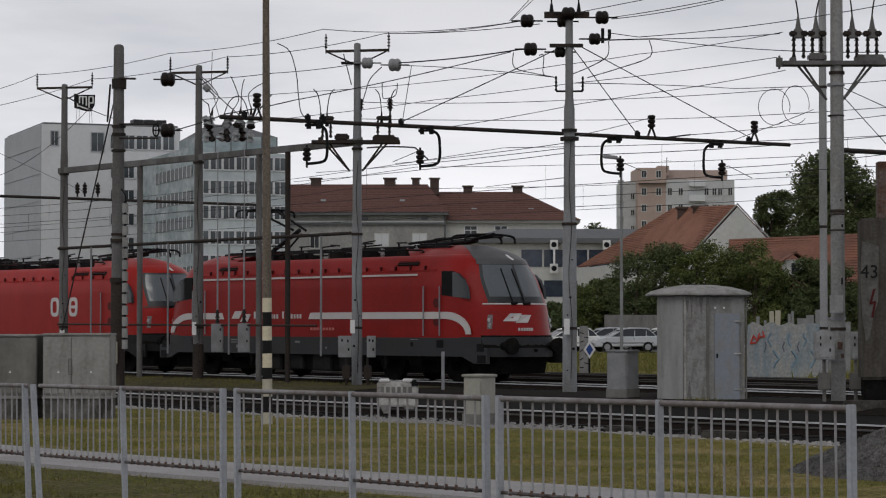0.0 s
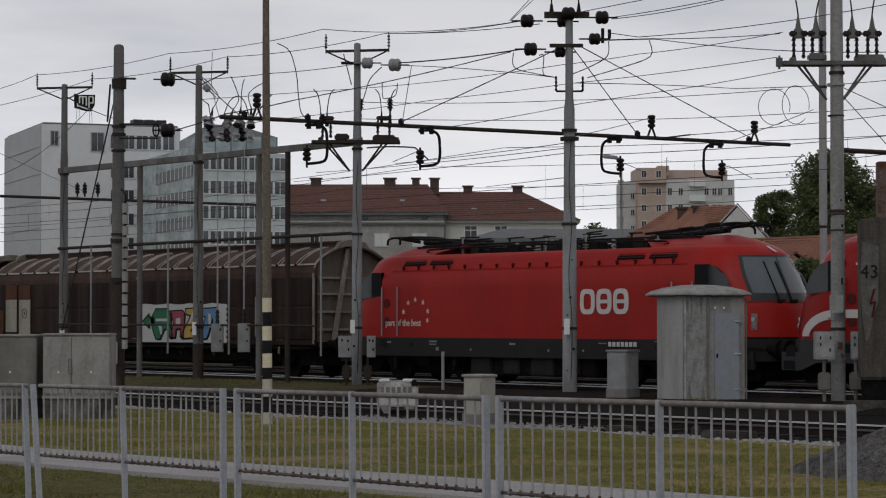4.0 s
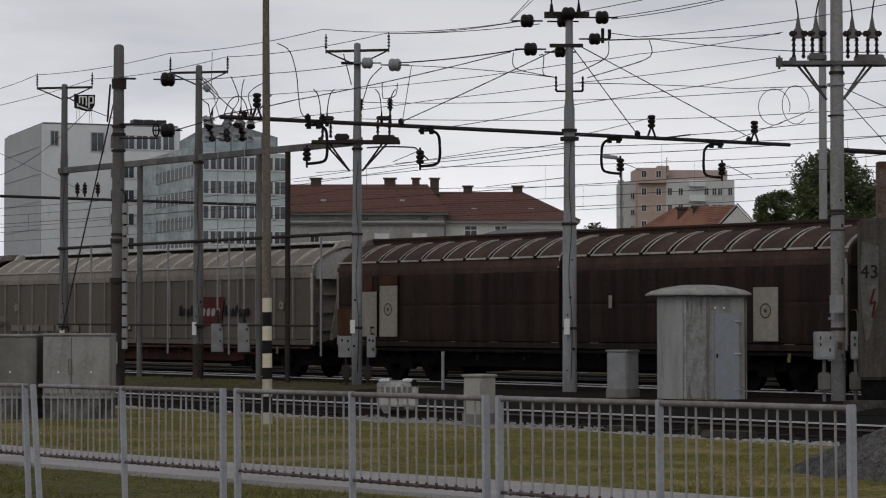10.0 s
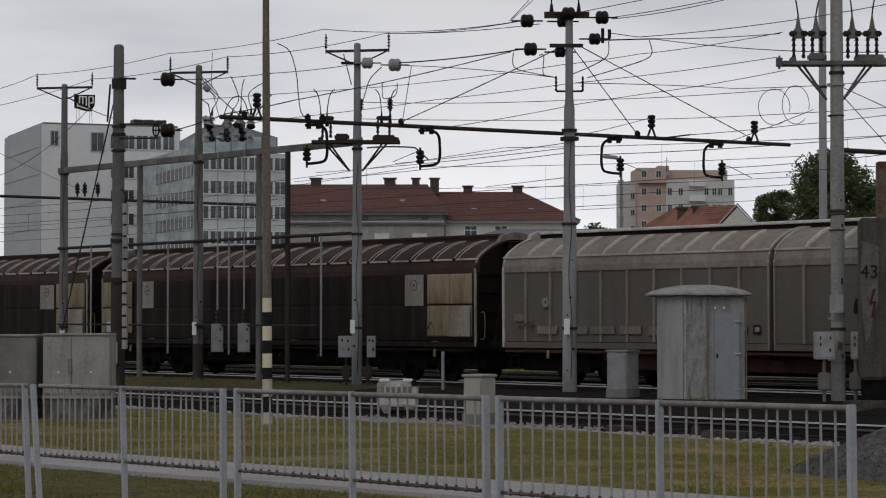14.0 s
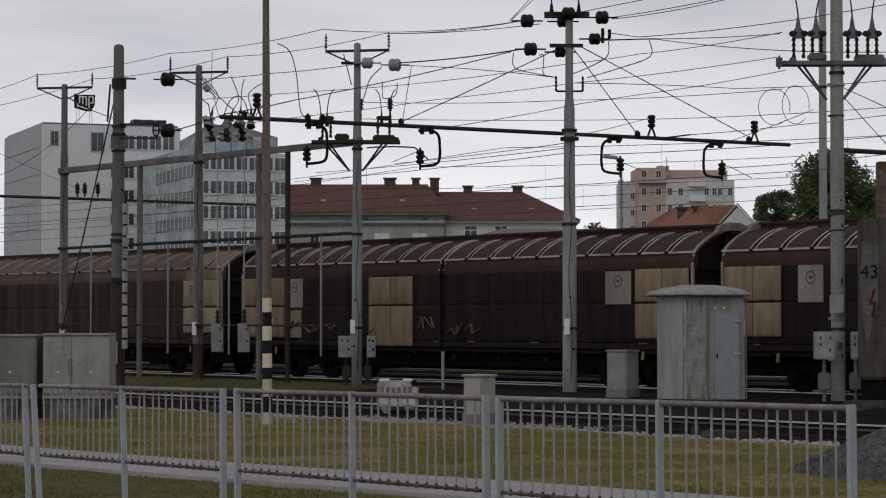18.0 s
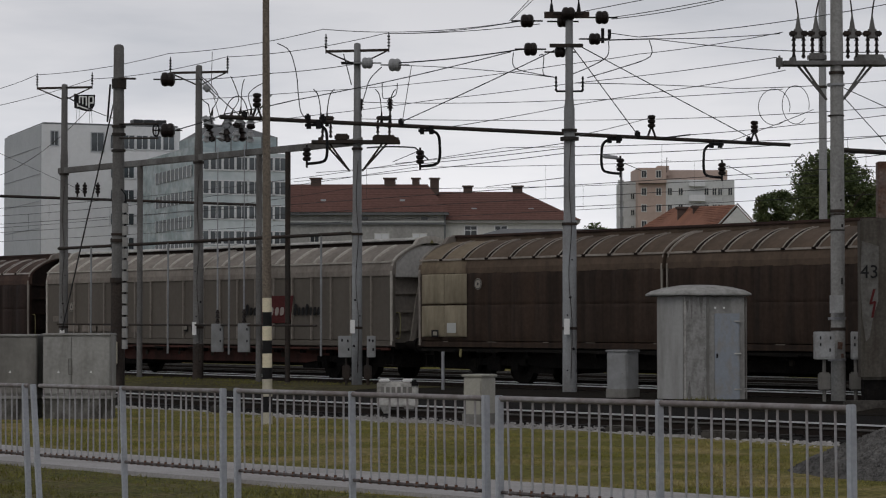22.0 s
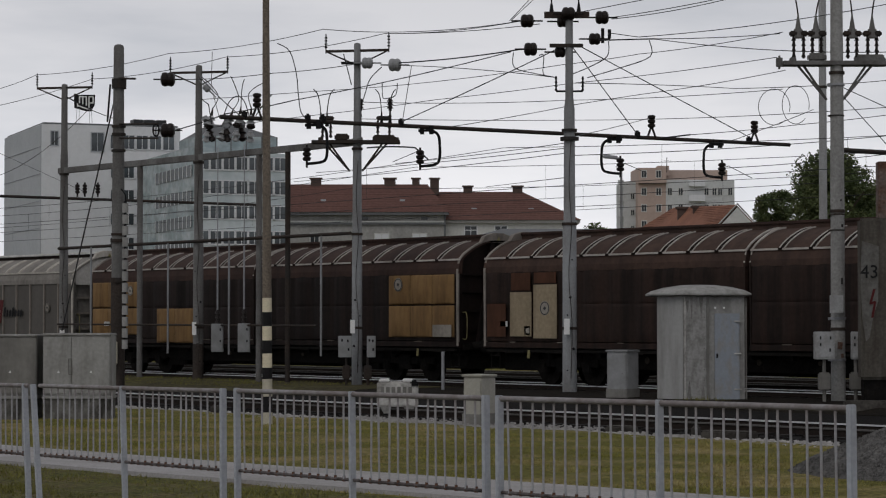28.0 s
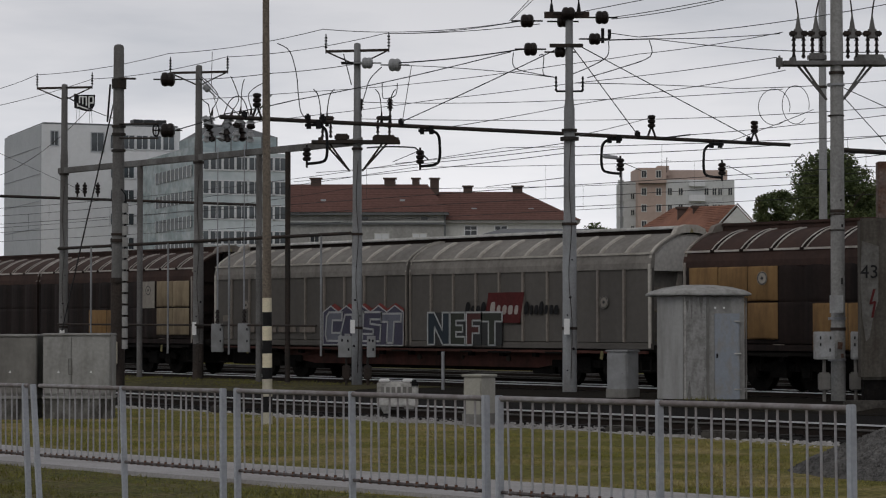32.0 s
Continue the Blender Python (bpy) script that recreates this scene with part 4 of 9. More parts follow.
    part("ridge_cap", bm, style.get("ridge", WAG_ROOF_DD), root)
    for k in (-1, 1):
        if grey:
            bm = BM()
            arch = [(y * 0.985, z - 0.01) for y, z in roof_arc(-1)] + [(y * 0.985, z - 0.01) for y, z in roof_arc(1)[::-1][1:]]
            ring = [(-1.41, 3.06)] + arch + [(1.41, 3.06)]
            loft(bm, [[(k * x, y, z) for y, z in ring] for x in (HALF - 0.23, HALF - 0.03)])
            part("end_hood", bm, WAG_HOOD, root, "grey hood closing the roof end, its lit look in the colour")
        if "roof_end" in style:
            bm = BM()
            side = [(-SIDE - 0.039, 3.12), (-SIDE - 0.039, 3.25), (-SIDE + 0.026, 3.485)]
            loft(bm, [[(k * x, y, z) for y, z in side] + [(k * x, y - 0.002, z + 0.008) for y, z in roof_arc(-1)[:10]] + [(k * x, y, z - 0.02) for y, z in roof_arc(-1)[:10][::-1]] + [(k * x, y + 0.03, z) for y, z in side[::-1]] for x in (8.0, HALF - 0.1)])
            part("roof_sheet", bm, style["roof_end"], root, "cream-tan roof sheet over the end bay", smooth=True)
    if not grey:
        for k in range(9):
            # short pale bar painting in a highlight on the rounded sill
            bm = BM()
            xx = -8.9 + k * 2.1 + 0.4 * math.sin(k * 3.3)
            box(bm, (xx, -SIDE - 0.035, 1.17), (0.22 + 0.16 * math.sin(k * 1.7) ** 2, 0.012, 0.022))
            part("sill_scrape", bm, WAG_FADED, root)
    for x in (-7.2, 7.2):
        bogie(root, x, 1.8, WHEEL, 0.46)
    buffers(root, HALF)
    face = -SIDE - (0.044 if grey else 0.076)
    sheets = [q for q in style.get("patches", ()) if q[5].endswith("panel")]

    def proud(x, z):
        """How far out a mark has to sit to clear a bulged sheet under it."""
        return 0.064 if any(q[0] - 0.1 < x < q[1] + 0.1 and q[2] < z < q[3] for q in sheets) else 0.0
    for x0, x1, z0, z1, mat, nm in style.get("patches", ()):
        cols = max(1, round((x1 - x0) / 1.0)) if nm.endswith("panel") else 1
        rows = [(z0, 2.2), (2.24, z1)] if nm.endswith("panel") and z0 < 1.8 and z1 > 2.6 else [(z0, z1)]
        for c in range(cols):
            for a, b in rows:
                xa, xb = x0 + (x1 - x0) * c / cols, x0 + (x1 - x0) * (c + 1) / cols
                g = 0.011 if cols > 1 else 0.0
                bm = BM()
                if nm.endswith("panel"):
                    bulged(bm, xa + g, xb - g, a, b, face + 0.004)
                else:
                    box(bm, ((xa + xb) / 2, face - 0.004 - proud((xa + xb) / 2, (a + b) / 2), (a + b) / 2), (xb - xa - 2 * g, 0.014, b - a), bevel=0.004)
                sheet = part(nm, bm, mat, root, smooth=nm.endswith("panel"))
                if nm == "black_label":
                    bm = BM()
                    box(bm, ((xa + xb) / 2 + 0.02, face - 0.013 - proud((xa + xb) / 2, (a + b) / 2), (a + b) / 2), ((xb - xa) * 0.6, 0.006, (b - a) * 0.55))
                    part("label_field", bm, WAG_PLATE, sheet, "white field of the label")
    wall_face = face
    for x, z, r in style.get("rounds", ()):
        face = wall_face - proud(x, z)
        bm = BM()
        rod(bm, (x, face - 0.012, z), (x, face - 0.006, z), r, seg=18)
        disc = part("round_mark", bm, WAG_TRIM_G, root)
        bm = BM()
        for q in range(16):
            a, b = q * math.pi / 8, (q + 1) * math.pi / 8
            rod(bm, (x + 0.86 * r * math.cos(a), face - 0.013, z + 0.86 * r * math.sin(a)), (x + 0.86 * r * math.cos(b), face - 0.013, z + 0.86 * r * math.sin(b)), r * 0.07, seg=4)
        box(bm, (x, face - 0.013, z), (r * 0.42, 0.008, r * 0.42), ry=30)
        part("ring", bm, LOCO_GREY, disc)
    face = wall_face
    for x0, x1, z0, z1, mat in style.get("bars", ()):
        bm = BM()
        box(bm, ((x0 + x1) / 2, face - 0.012, (z0 + z1) / 2), (x1 - x0, 0.012, z1 - z0))
        part("lettering_bar", bm, mat, root)
    if "emblem" in style:
        x0, x1, z0, z1 = style["emblem"]
        bm = BM()
        flush = -SIDE - 0.066
        prism(bm, [(x0, z0), (x1 - 0.18, z0), (x1, z1), (x0 + 0.18, z1)], flush, flush - 0.006)
        part("emblem_square", bm, RED_FADED, root, "faded red slanted square")
        zc = (z0 + z1) / 2 - 0.06

        def blobs(a, b, n, tall, mat, nm, y):
            w = (b - a) / n
            for q in range(n):
                bm = BM()
                h = 0.36 if q in tall else 0.26
                cx, cz = a + w * (q + 0.5), zc + (h - 0.26) / 2
                half = w * (0.40, 0.30, 0.36)[q % 3]
                outline = [(cx + half * math.copysign(abs(math.cos(t)) ** 0.7, math.cos(t)) + 0.1 * h * math.sin(t), cz + h / 2 * math.copysign(abs(math.sin(t)) ** 0.7, math.sin(t))) for t in [k * math.pi / 8 for k in range(16)]]
                prism(bm, outline, y, y - 0.006)
                part(nm, bm, mat, root)
        blobs(x0 + 0.24, x1 - 0.2, 5, (0,), LABEL_GREY, "emblem_figure", flush - 0.006)
        blobs(x0 - 0.85, x0 + 0.06, 4, (0, 3), BLACK_PAINT, "lettering_figure", flush)
        blobs(x1 - 0.02, x1 + 1.42, 7, (0, 3), BLACK_PAINT, "lettering_figure", flush)
    return root


LABEL_GREY = wagon_paint("emblem_grey", (0.34, 0.31, 0.29), (0.24, 0.21, 0.19))
RED_FADED = wagon_paint("faded_red_emblem", (0.085, 0.017, 0.018), (0.06, 0.018, 0.017), 0.7)
WAG_FRAME_END = wagon_paint("wagon_end_frame", (0.25, 0.225, 0.20), (0.07, 0.058, 0.05))
P, RP, CP, OP = WAG_PLATE, WAG_RUSTPATCH, WAG_CREAM, WAG_OCHRE
# plates and patches by their place on the near wall: x0, x1, z0, z1 in metres from the wagon's middle
PLATES_1 = [(7.02, 7.74, 1.27, 2.52, P, "label_plate"), (-9.12, -8.3, 1.37, 2.56, P, "label_plate"), (-8.13, -7.3, 1.27, 2.55, P, "label_plate"), (-9.12, -8.3, 2.59, 3.1, RP, "rust_patch"), (-8.16, -7.3, 2.58, 3.08, RP, "rust_patch"), (-10.05, -9.29, 1.31, 2.16, RP, "rust_patch"), (-9.82, -9.41, 1.61, 1.75, GRAF_WHITE, "small_label")]
PLATES_2 = [(7.14, 7.97, 1.25, 2.58, P, "label_plate"), (-8.92, -8.1, 1.3, 2.63, P, "label_plate"), (-7.96, -7.11, 1.3, 2.8, P, "label_plate"), (-9.28, -8.33, 2.66, 3.1, RP, "rust_patch"), (-7.98, -7.11, 2.83, 3.1, RP, "rust_patch"), (-10.05, -9.04, 1.34, 2.12, RP, "rust_patch"), (-9.45, -9.09, 1.62, 1.75, GRAF_WHITE, "small_label"), (1.93, 2.06, 2.09, 2.43, P, "small_label"), (-8.4, -8.2, 1.35, 1.6, BLACK_PAINT, "black_label")]
CREAM_4 = [(6.95, 7.82, 2.2, 3.1, WAG_TRIM_G, "label_plate"), (7.97, 10.0, 1.31, 3.1, CP, "cream_panel"), (9.1, 10.0, 1.32, 2.19, WAG_TRIM_G, "grey_patch"), (-10.0, -8.07, 1.36, 3.1, CP, "cream_panel"), (-7.51, -6.7, 2.2, 3.1, WAG_TRIM_G, "label_plate"), (-9.6, -9.2, 1.4, 1.75, GRAF_WHITE, "small_label"), (4.6, 4.68, 1.5, 1.75, P, "small_label")]
CREAM_5 = [(6.91, 7.89, 2.19, 3.06, WAG_TRIM_G, "label_plate"), (8.02, 10.0, 1.29, 3.1, CP, "cream_panel"), (9.15, 10.0, 1.29, 2.17, WAG_TRIM_G, "grey_patch"), (-10.0, -7.75, 1.24, 3.1, CP, "cream_panel"), (-7.7, -6.73, 2.18, 3.07, WAG_TRIM_G, "label_plate"), (-7.7, -6.8, 1.25, 2.1, CP, "cream_patch"), (-3.41, -1.3, 1.02, 3.06, CP, "cream_panel"), (-4.3, -3.75, 1.27, 1.5, P, "grey_patch"), (-8.6, -8.25, 1.68, 1.84, GRAF_WHITE, "small_label"), (-9.75, -9.2, 1.35, 1.7, WAG_TRIM_G, "grey_patch")]
CREAM_6 = [(-9.95, -7.9, 1.3, 3.1, WAG_CREAM_GREY, "cream_panel"), (7.89, 10.05, 1.37, 3.1, WAG_CREAM_GREY, "cream_panel"), (-8.7, -8.3, 1.42, 1.7, GRAF_WHITE, "small_label"), (-9.4, -9.1, 1.3, 1.5, BLACK_PAINT, "black_label")]
PLATES_8 = [(-9.93, -9.13, 1.32, 2.23, RP, "rust_patch"), (-8.95, -8.05, 1.33, 2.55, WAG_CREAM2, "label_plate"), (-7.97, -7.01, 1.28, 2.75, WAG_CREAM2, "label_plate"), (-8.9, -8.1, 2.6, 3.08, RP, "rust_patch"), (-7.95, -7.05, 2.79, 3.08, RP, "rust_patch"), (-9.37, -9.05, 1.6, 1.75, GRAF_WHITE, "small_label"), (7.1, 7.89, 1.26, 2.5, WAG_CREAM2, "label_plate"), (-8.35, -8.1, 1.36, 1.62, BLACK_PAINT, "black_label")]
OCHRE_9 = [(-9.9, -6.85, 1.3, 3.1, OP, "ochre_panel"), (-5.73, -3.49, 1.05, 2.18, OP, "ochre_panel"), (6.95, 10.0, 1.29, 3.09, OP, "ochre_panel"), (9.1, 9.95, 1.3, 1.65, WAG_TRIM_G, "grey_patch"), (-9.0, -8.65, 1.6, 1.75, GRAF_WHITE, "small_label")]
OCHRE_11 = [(8.0, 10.0, 1.3, 3.1, CP, "cream_panel"), (7.05, 7.9, 2.2, 3.1, WAG_TRIM_G, "label_plate"), (3.6, 6.0, 1.2, 2.15, OP, "ochre_panel"), (-9.9, -7.9, 1.3, 3.1, CP, "cream_panel")]
LABELS_G = [(-8.65, -7.83, 1.40, 1.62, WAG_FADED, "label_plate"), (-7.56, -6.63, 1.4, 1.62, WAG_FADED, "label_plate"), (-6.5, -5.58, 1.41, 1.62, WAG_FADED, "label_plate"), (-5.38, -4.57, 1.41, 1.62, WAG_FADED, "label_plate"), (-4.31, -3.82, 1.38, 1.62, WAG_FADED, "label_plate"), (-1.11, -0.8, 1.43, 1.65, BLACK_PAINT, "black_label"), (-0.6, -0.35, 1.43, 1.65, BLACK_PAINT, "black_label"), (-9.6, -9.2, 1.75, 1.95, WAG_FADED, "label_plate")]
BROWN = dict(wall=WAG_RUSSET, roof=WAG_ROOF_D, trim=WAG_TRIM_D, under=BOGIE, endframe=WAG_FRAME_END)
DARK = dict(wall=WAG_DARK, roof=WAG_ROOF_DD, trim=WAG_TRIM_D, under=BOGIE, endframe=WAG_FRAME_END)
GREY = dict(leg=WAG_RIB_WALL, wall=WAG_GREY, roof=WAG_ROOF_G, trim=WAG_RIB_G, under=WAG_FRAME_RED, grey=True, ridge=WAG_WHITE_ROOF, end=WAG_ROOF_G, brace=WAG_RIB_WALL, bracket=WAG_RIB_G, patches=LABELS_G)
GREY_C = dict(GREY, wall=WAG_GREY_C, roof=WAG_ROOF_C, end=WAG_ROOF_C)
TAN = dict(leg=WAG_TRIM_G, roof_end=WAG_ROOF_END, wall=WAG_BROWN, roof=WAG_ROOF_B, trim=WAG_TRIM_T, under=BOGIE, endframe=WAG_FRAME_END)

WAGONS = [
    wagon(dict(BROWN, end=WAG_END_DUST, brace=WAG_FRAME_END, bracket=WAG_FADED, patches=PLATES_1, rounds=[(-7.72, 2.05, 0.2), (7.38, 1.95, 0.2)]), "sliding_wall_wagon", "dark brown sliding-wall goods wagon with a colourful spray painting"),
    wagon(dict(BROWN, patches=PLATES_2, rounds=[(-7.55, 2.1, 0.2), (7.55, 2.0, 0.2)]), "sliding_wall_wagon", "dark brown sliding-wall goods wagon with pale label plates"),
    wagon(dict(GREY, emblem=(3.5, 5.35, 1.67, 2.55), rounds=[(8.5, 2.25, 0.17), (-8.3, 2.27, 0.17)]), "sliding_wall_wagon", "dirty grey sliding-wall goods wagon with a red square emblem"),
    wagon(dict(DARK, patches=CREAM_4, rounds=[(7.38, 2.8, 0.17), (-7.1, 2.8, 0.17)]), "sliding_wall_wagon", "very dark brown sliding-wall goods wagon with cream end panels"),
    wagon(dict(DARK, patches=CREAM_5, rounds=[(7.4, 2.8, 0.17), (-7.2, 2.8, 0.17)]), "sliding_wall_wagon", "very dark brown sliding-wall goods wagon with cream panels and scribbles"),
    wagon(dict(TAN, patches=CREAM_6, rounds=[(-7.4, 2.8, 0.16), (8.5, 2.8, 0.16)]), "sliding_wall_wagon", "dusty tan-brown sliding-wall goods wagon with cream end panels"),
    wagon(dict(GREY, emblem=(3.4, 5.21, 1.70, 2.55), rounds=[(8.42, 2.23, 0.17), (-8.3, 2.27, 0.17)]), "sliding_wall_wagon", "dirty grey sliding-wall goods wagon with red emblem and worn labels"),
    wagon(dict(BROWN, patches=PLATES_8, rounds=[(-7.5, 2.1, 0.2), (7.5, 2.0, 0.2)]), "sliding_wall_wagon", "dark brown sliding-wall goods wagon with two cream label plates"),
    wagon(dict(DARK, patches=OCHRE_9, rounds=[(7.5, 2.82, 0.2), (-7.3, 2.8, 0.17)]), "sliding_wall_wagon", "dark brown sliding-wall goods wagon with ochre panels"),
    wagon(dict(GREY_C, emblem=(3.5, 5.2, 1.70, 2.55), rounds=[(8.38, 2.25, 0.17), (-8.3, 2.27, 0.17)]), "sliding_wall_wagon", "dirty grey sliding-wall goods wagon with spray-painted lettering shapes"),
    wagon(dict(DARK, patches=OCHRE_11, rounds=[(7.5, 2.8, 0.17)]), "sliding_wall_wagon", "dark brown sliding-wall goods wagon with cream and ochre panels"),
]
FACE = -SIDE - 0.08


def shape(root, outline, mat, depth, name, ox, oz, sx, sz):
    """A flat painted shape on the near wall; the outline runs in a unit square."""
    bm = BM()
    prism(bm, [(ox + x * sx, oz + z * sz) for x, z in outline], FACE - depth, FACE + 0.02)
    return part(name, bm, mat, root)


LETTER_N = [(0, 0), (0, 1), (0.3, 1), (0.68, 0.45), (0.68, 1), (1, 1), (1, 0), (0.7, 0), (0.32, 0.55), (0.32, 0)]
LETTER_E = [(0, 0), (0, 1), (1, 1), (1, 0.75), (0.4, 0.75), (0.4, 0.6), (0.85, 0.6), (0.85, 0.4), (0.4, 0.4), (0.4, 0.25), (1, 0.25), (1, 0)]
LETTER_F = [(0, 0), (0, 1), (1, 1), (1, 0.75), (0.4, 0.75), (0.4, 0.58), (0.85, 0.58), (0.85, 0.36), (0.4, 0.36), (0.4, 0)]
LETTER_T = [(0, 1), (1, 1), (1, 0.72), (0.66, 0.72), (0.66, 0), (0.34, 0), (0.34, 0.72), (0, 0.72)]
LETTER_A = [(0, 0), (0.3, 1), (0.7, 1), (1, 0), (0.7, 0), (0.62, 0.3), (0.38, 0.3), (0.3, 0)]
LETTER_S = [(0, 0), (0, 0.25), (0.6, 0.25), (0.6, 0.4), (0, 0.45), (0, 1), (1, 1), (1, 0.75), (0.4, 0.75), (0.4, 0.6), (1, 0.55), (1, 0)]
LETTER_C = [(0.1, 0), (0, 0.2), (0, 0.85), (0.15, 1), (1, 1), (1, 0.72), (0.4, 0.72), (0.4, 0.28), (1, 0.28), (1, 0)]


def edging(root, outline, mat, y, r, ox, oz, sx, sz, nm="letter_edge"):
    """A sprayed line round an outline."""
    bm = BM()
    pts = [(ox + x * sx, oz + z * sz) for x, z in outline]
    for a, b in zip(pts, pts[1:] + pts[:1]):
        d = Vector((b[0] - a[0], 0, b[1] - a[1]))
        box(bm, ((a[0] + b[0]) / 2, y, (a[1] + b[1]) / 2), (2 * r, 0.008, d.length + 1.6 * r), ry=math.degrees(math.atan2(d.x, d.z)))
    return part(nm, bm, mat, root)


def painting_one(root):
    x0, z0, w, h = 0.21, 1.06, 5.2, 1.27
    edge = []
    n = 12
    for k in range(n + 1):
        edge.append((k / n, 0.0))
    for k in range(1, 14):
        edge.append((1.0 + (0.012 if k % 2 else -0.006), k / 14))
    for k in range(n, -1, -1):
        edge.append((k / n, 1.0 + 0.02 * math.sin(k * 2.0)))
    for k in range(13, 0, -1):
        edge.append((0.0 - (0.012 if k % 2 else -0.006), k / 14))
    shape(root, [(a * 1.012 - 0.006, b * 1.04 - 0.02) for a, b in edge], BLACK_PAINT, 0.0, "painting_outline", x0, z0, w, h)
    shape(root, edge, GRAF_WHITE, 0.006, "painting_ground", x0, z0, w, h)
    arrow = [(0.03, 0.55), (0.11, 0.75), (0.11, 0.65), (0.17, 0.65), (0.17, 0.47), (0.11, 0.47), (0.11, 0.37)]
    gee = [(0.13, 0.6), (0.19, 0.88), (0.34, 0.88), (0.37, 0.7), (0.37, 0.38), (0.40, 0.12), (0.36, 0.1), (0.33, 0.34), (0.29, 0.34), (0.24, 0.08), (0.19, 0.08), (0.15, 0.35)]
    red = [(0.37, 0.82), (0.5, 0.84), (0.53, 0.78), (0.52, 0.14), (0.48, 0.14), (0.48, 0.36), (0.43, 0.34), (0.42, 0.12), (0.37, 0.12), (0.40, 0.5)]
    yel = [(0.54, 0.88), (0.71, 0.9), (0.72, 0.74), (0.60, 0.3), (0.66, 0.28), (0.64, 0.12), (0.49, 0.1), (0.50, 0.22), (0.6, 0.7), (0.55, 0.72)]
    blu = [(0.73, 0.88), (0.9, 0.9), (0.91, 0.2), (0.94, 0.2), (0.93, 0.08), (0.86, 0.08), (0.85, 0.62), (0.80, 0.2), (0.78, 0.1), (0.63, 0.1), (0.64, 0.3), (0.72, 0.3), (0.77, 0.66), (0.73, 0.7)]
    for o, m in ((arrow, GRAF_GREEN), (gee, GRAF_GREEN), (red, GRAF_CRIMSON), (yel, GRAF_YELLOW), (blu, GRAF_BLUE)):
        cx, cz = sum(a for a, b in o) / len(o), sum(b for a, b in o) / len(o)
        shape(root, [(a + 0.012, b - 0.035) for a, b in o], BLACK_PAINT, 0.010, "letter_shadow", x0, z0, w, h)
        shape(root, o, m, 0.016, "letter_shape", x0, z0, w, h)
        edging(root, o, BLACK_PAINT, FACE - 0.018, 0.022, x0, z0, w, h)
    for o in ([(0.19, 0.62), (0.32, 0.62), (0.34, 0.55), (0.19, 0.55)], [(0.22, 0.45), (0.26, 0.45), (0.27, 0.2), (0.25, 0.2)], [(0.43, 0.62), (0.48, 0.64), (0.48, 0.48), (0.43, 0.46)], [(0.62, 0.78), (0.65, 0.78), (0.6, 0.5), (0.58, 0.5)], [(0.8, 0.74), (0.83, 0.74), (0.83, 0.4), (0.81, 0.4)]):
        shape(root, o, GRAF_WHITE, 0.022, "letter_highlight", x0, z0, w, h)


def painting_two(root):
    # one jagged tag in violet and red, one block tag with pale outlines
    x0, z0, w, h = -4.1, 1.04, 3.95, 1.2
    cloud = [(k / 10, 0.0) for k in range(11)] + [(1 - k / 10, 0.82 + 0.16 * (k % 2)) for k in range(11)]
    shape(root, [(a, b * 1.0 + (0.18 if b > 0.4 else 0)) for a, b in cloud], RED_PAINT_OLD, 0.0, "tag_ground", x0 + 0.2, z0, w * 0.95, h * 0.9)
    shape(root, cloud, GRAF_VIOLET, 0.006, "tag_cloud", x0, z0, w, h)
    edging(root, cloud, GRAF_PALE, FACE - 0.010, 0.02, x0, z0, w, h, "tag_edge")
    for k, (o, cx, cw, low) in enumerate(((LETTER_C, 0.03, 0.2, 0.1), (LETTER_A, 0.2, 0.22, 0.04), (LETTER_N, 0.39, 0.1, 0.12), (LETTER_S, 0.5, 0.22, 0.1), (LETTER_T, 0.72, 0.24, 0.06))):
        q = [(cx + a * cw + 0.02 * b, low + b * 0.72) for a, b in o]
        shape(root, q, GRAF_VIOLET if k % 2 else GRAF_BLUEGREY, 0.012, "tag_letter", x0, z0, w, h)
        edging(root, q, GRAF_PALE, FACE - 0.016, 0.03, x0, z0, w, h, "tag_edge")
    x0, z0, w, h = 0.99, 1.08, 3.3, 0.92
    for o, cx, cw, m in ((LETTER_N, 0.0, 0.3, GRAF_TEAL), (LETTER_E, 0.31, 0.2, GRAF_OLIVE), (LETTER_F, 0.53, 0.2, GRAF_DULL), (LETTER_T, 0.73, 0.27, GRAF_OLIVE)):
        shape(root, [(cx + cw * 0.02, 0.0), (cx + cw * 0.98, 0.0), (cx + cw * 0.98, 1.0), (cx + cw * 0.02, 1.0)], GRAF_DARK, 0.0, "tag_ground", x0, z0, w, h)
        q = [(cx + a * cw, b) for a, b in o]
        shape(root, q, m, 0.008, "tag_letter", x0, z0, w, h)
        edging(root, q, GRAF_PALE, FACE - 0.012, 0.024, x0, z0, w, h, "tag_edge")


def scribbles(root, spots, mat, seed):
    rng = random.Random(seed)
    for x, z, s in spots:
        bm = BM()
        pts = [(x - s + 2 * s * q / 7 + rng.uniform(-0.7, 0.7) * s, FACE - 0.03, z + (0.7 if q % 2 else -0.5) * s * rng.uniform(0.1, 1.0)) for q in range(8)]
        sweep(bm, pts, 0.02, 4)
        part("scribble", bm, mat, root)


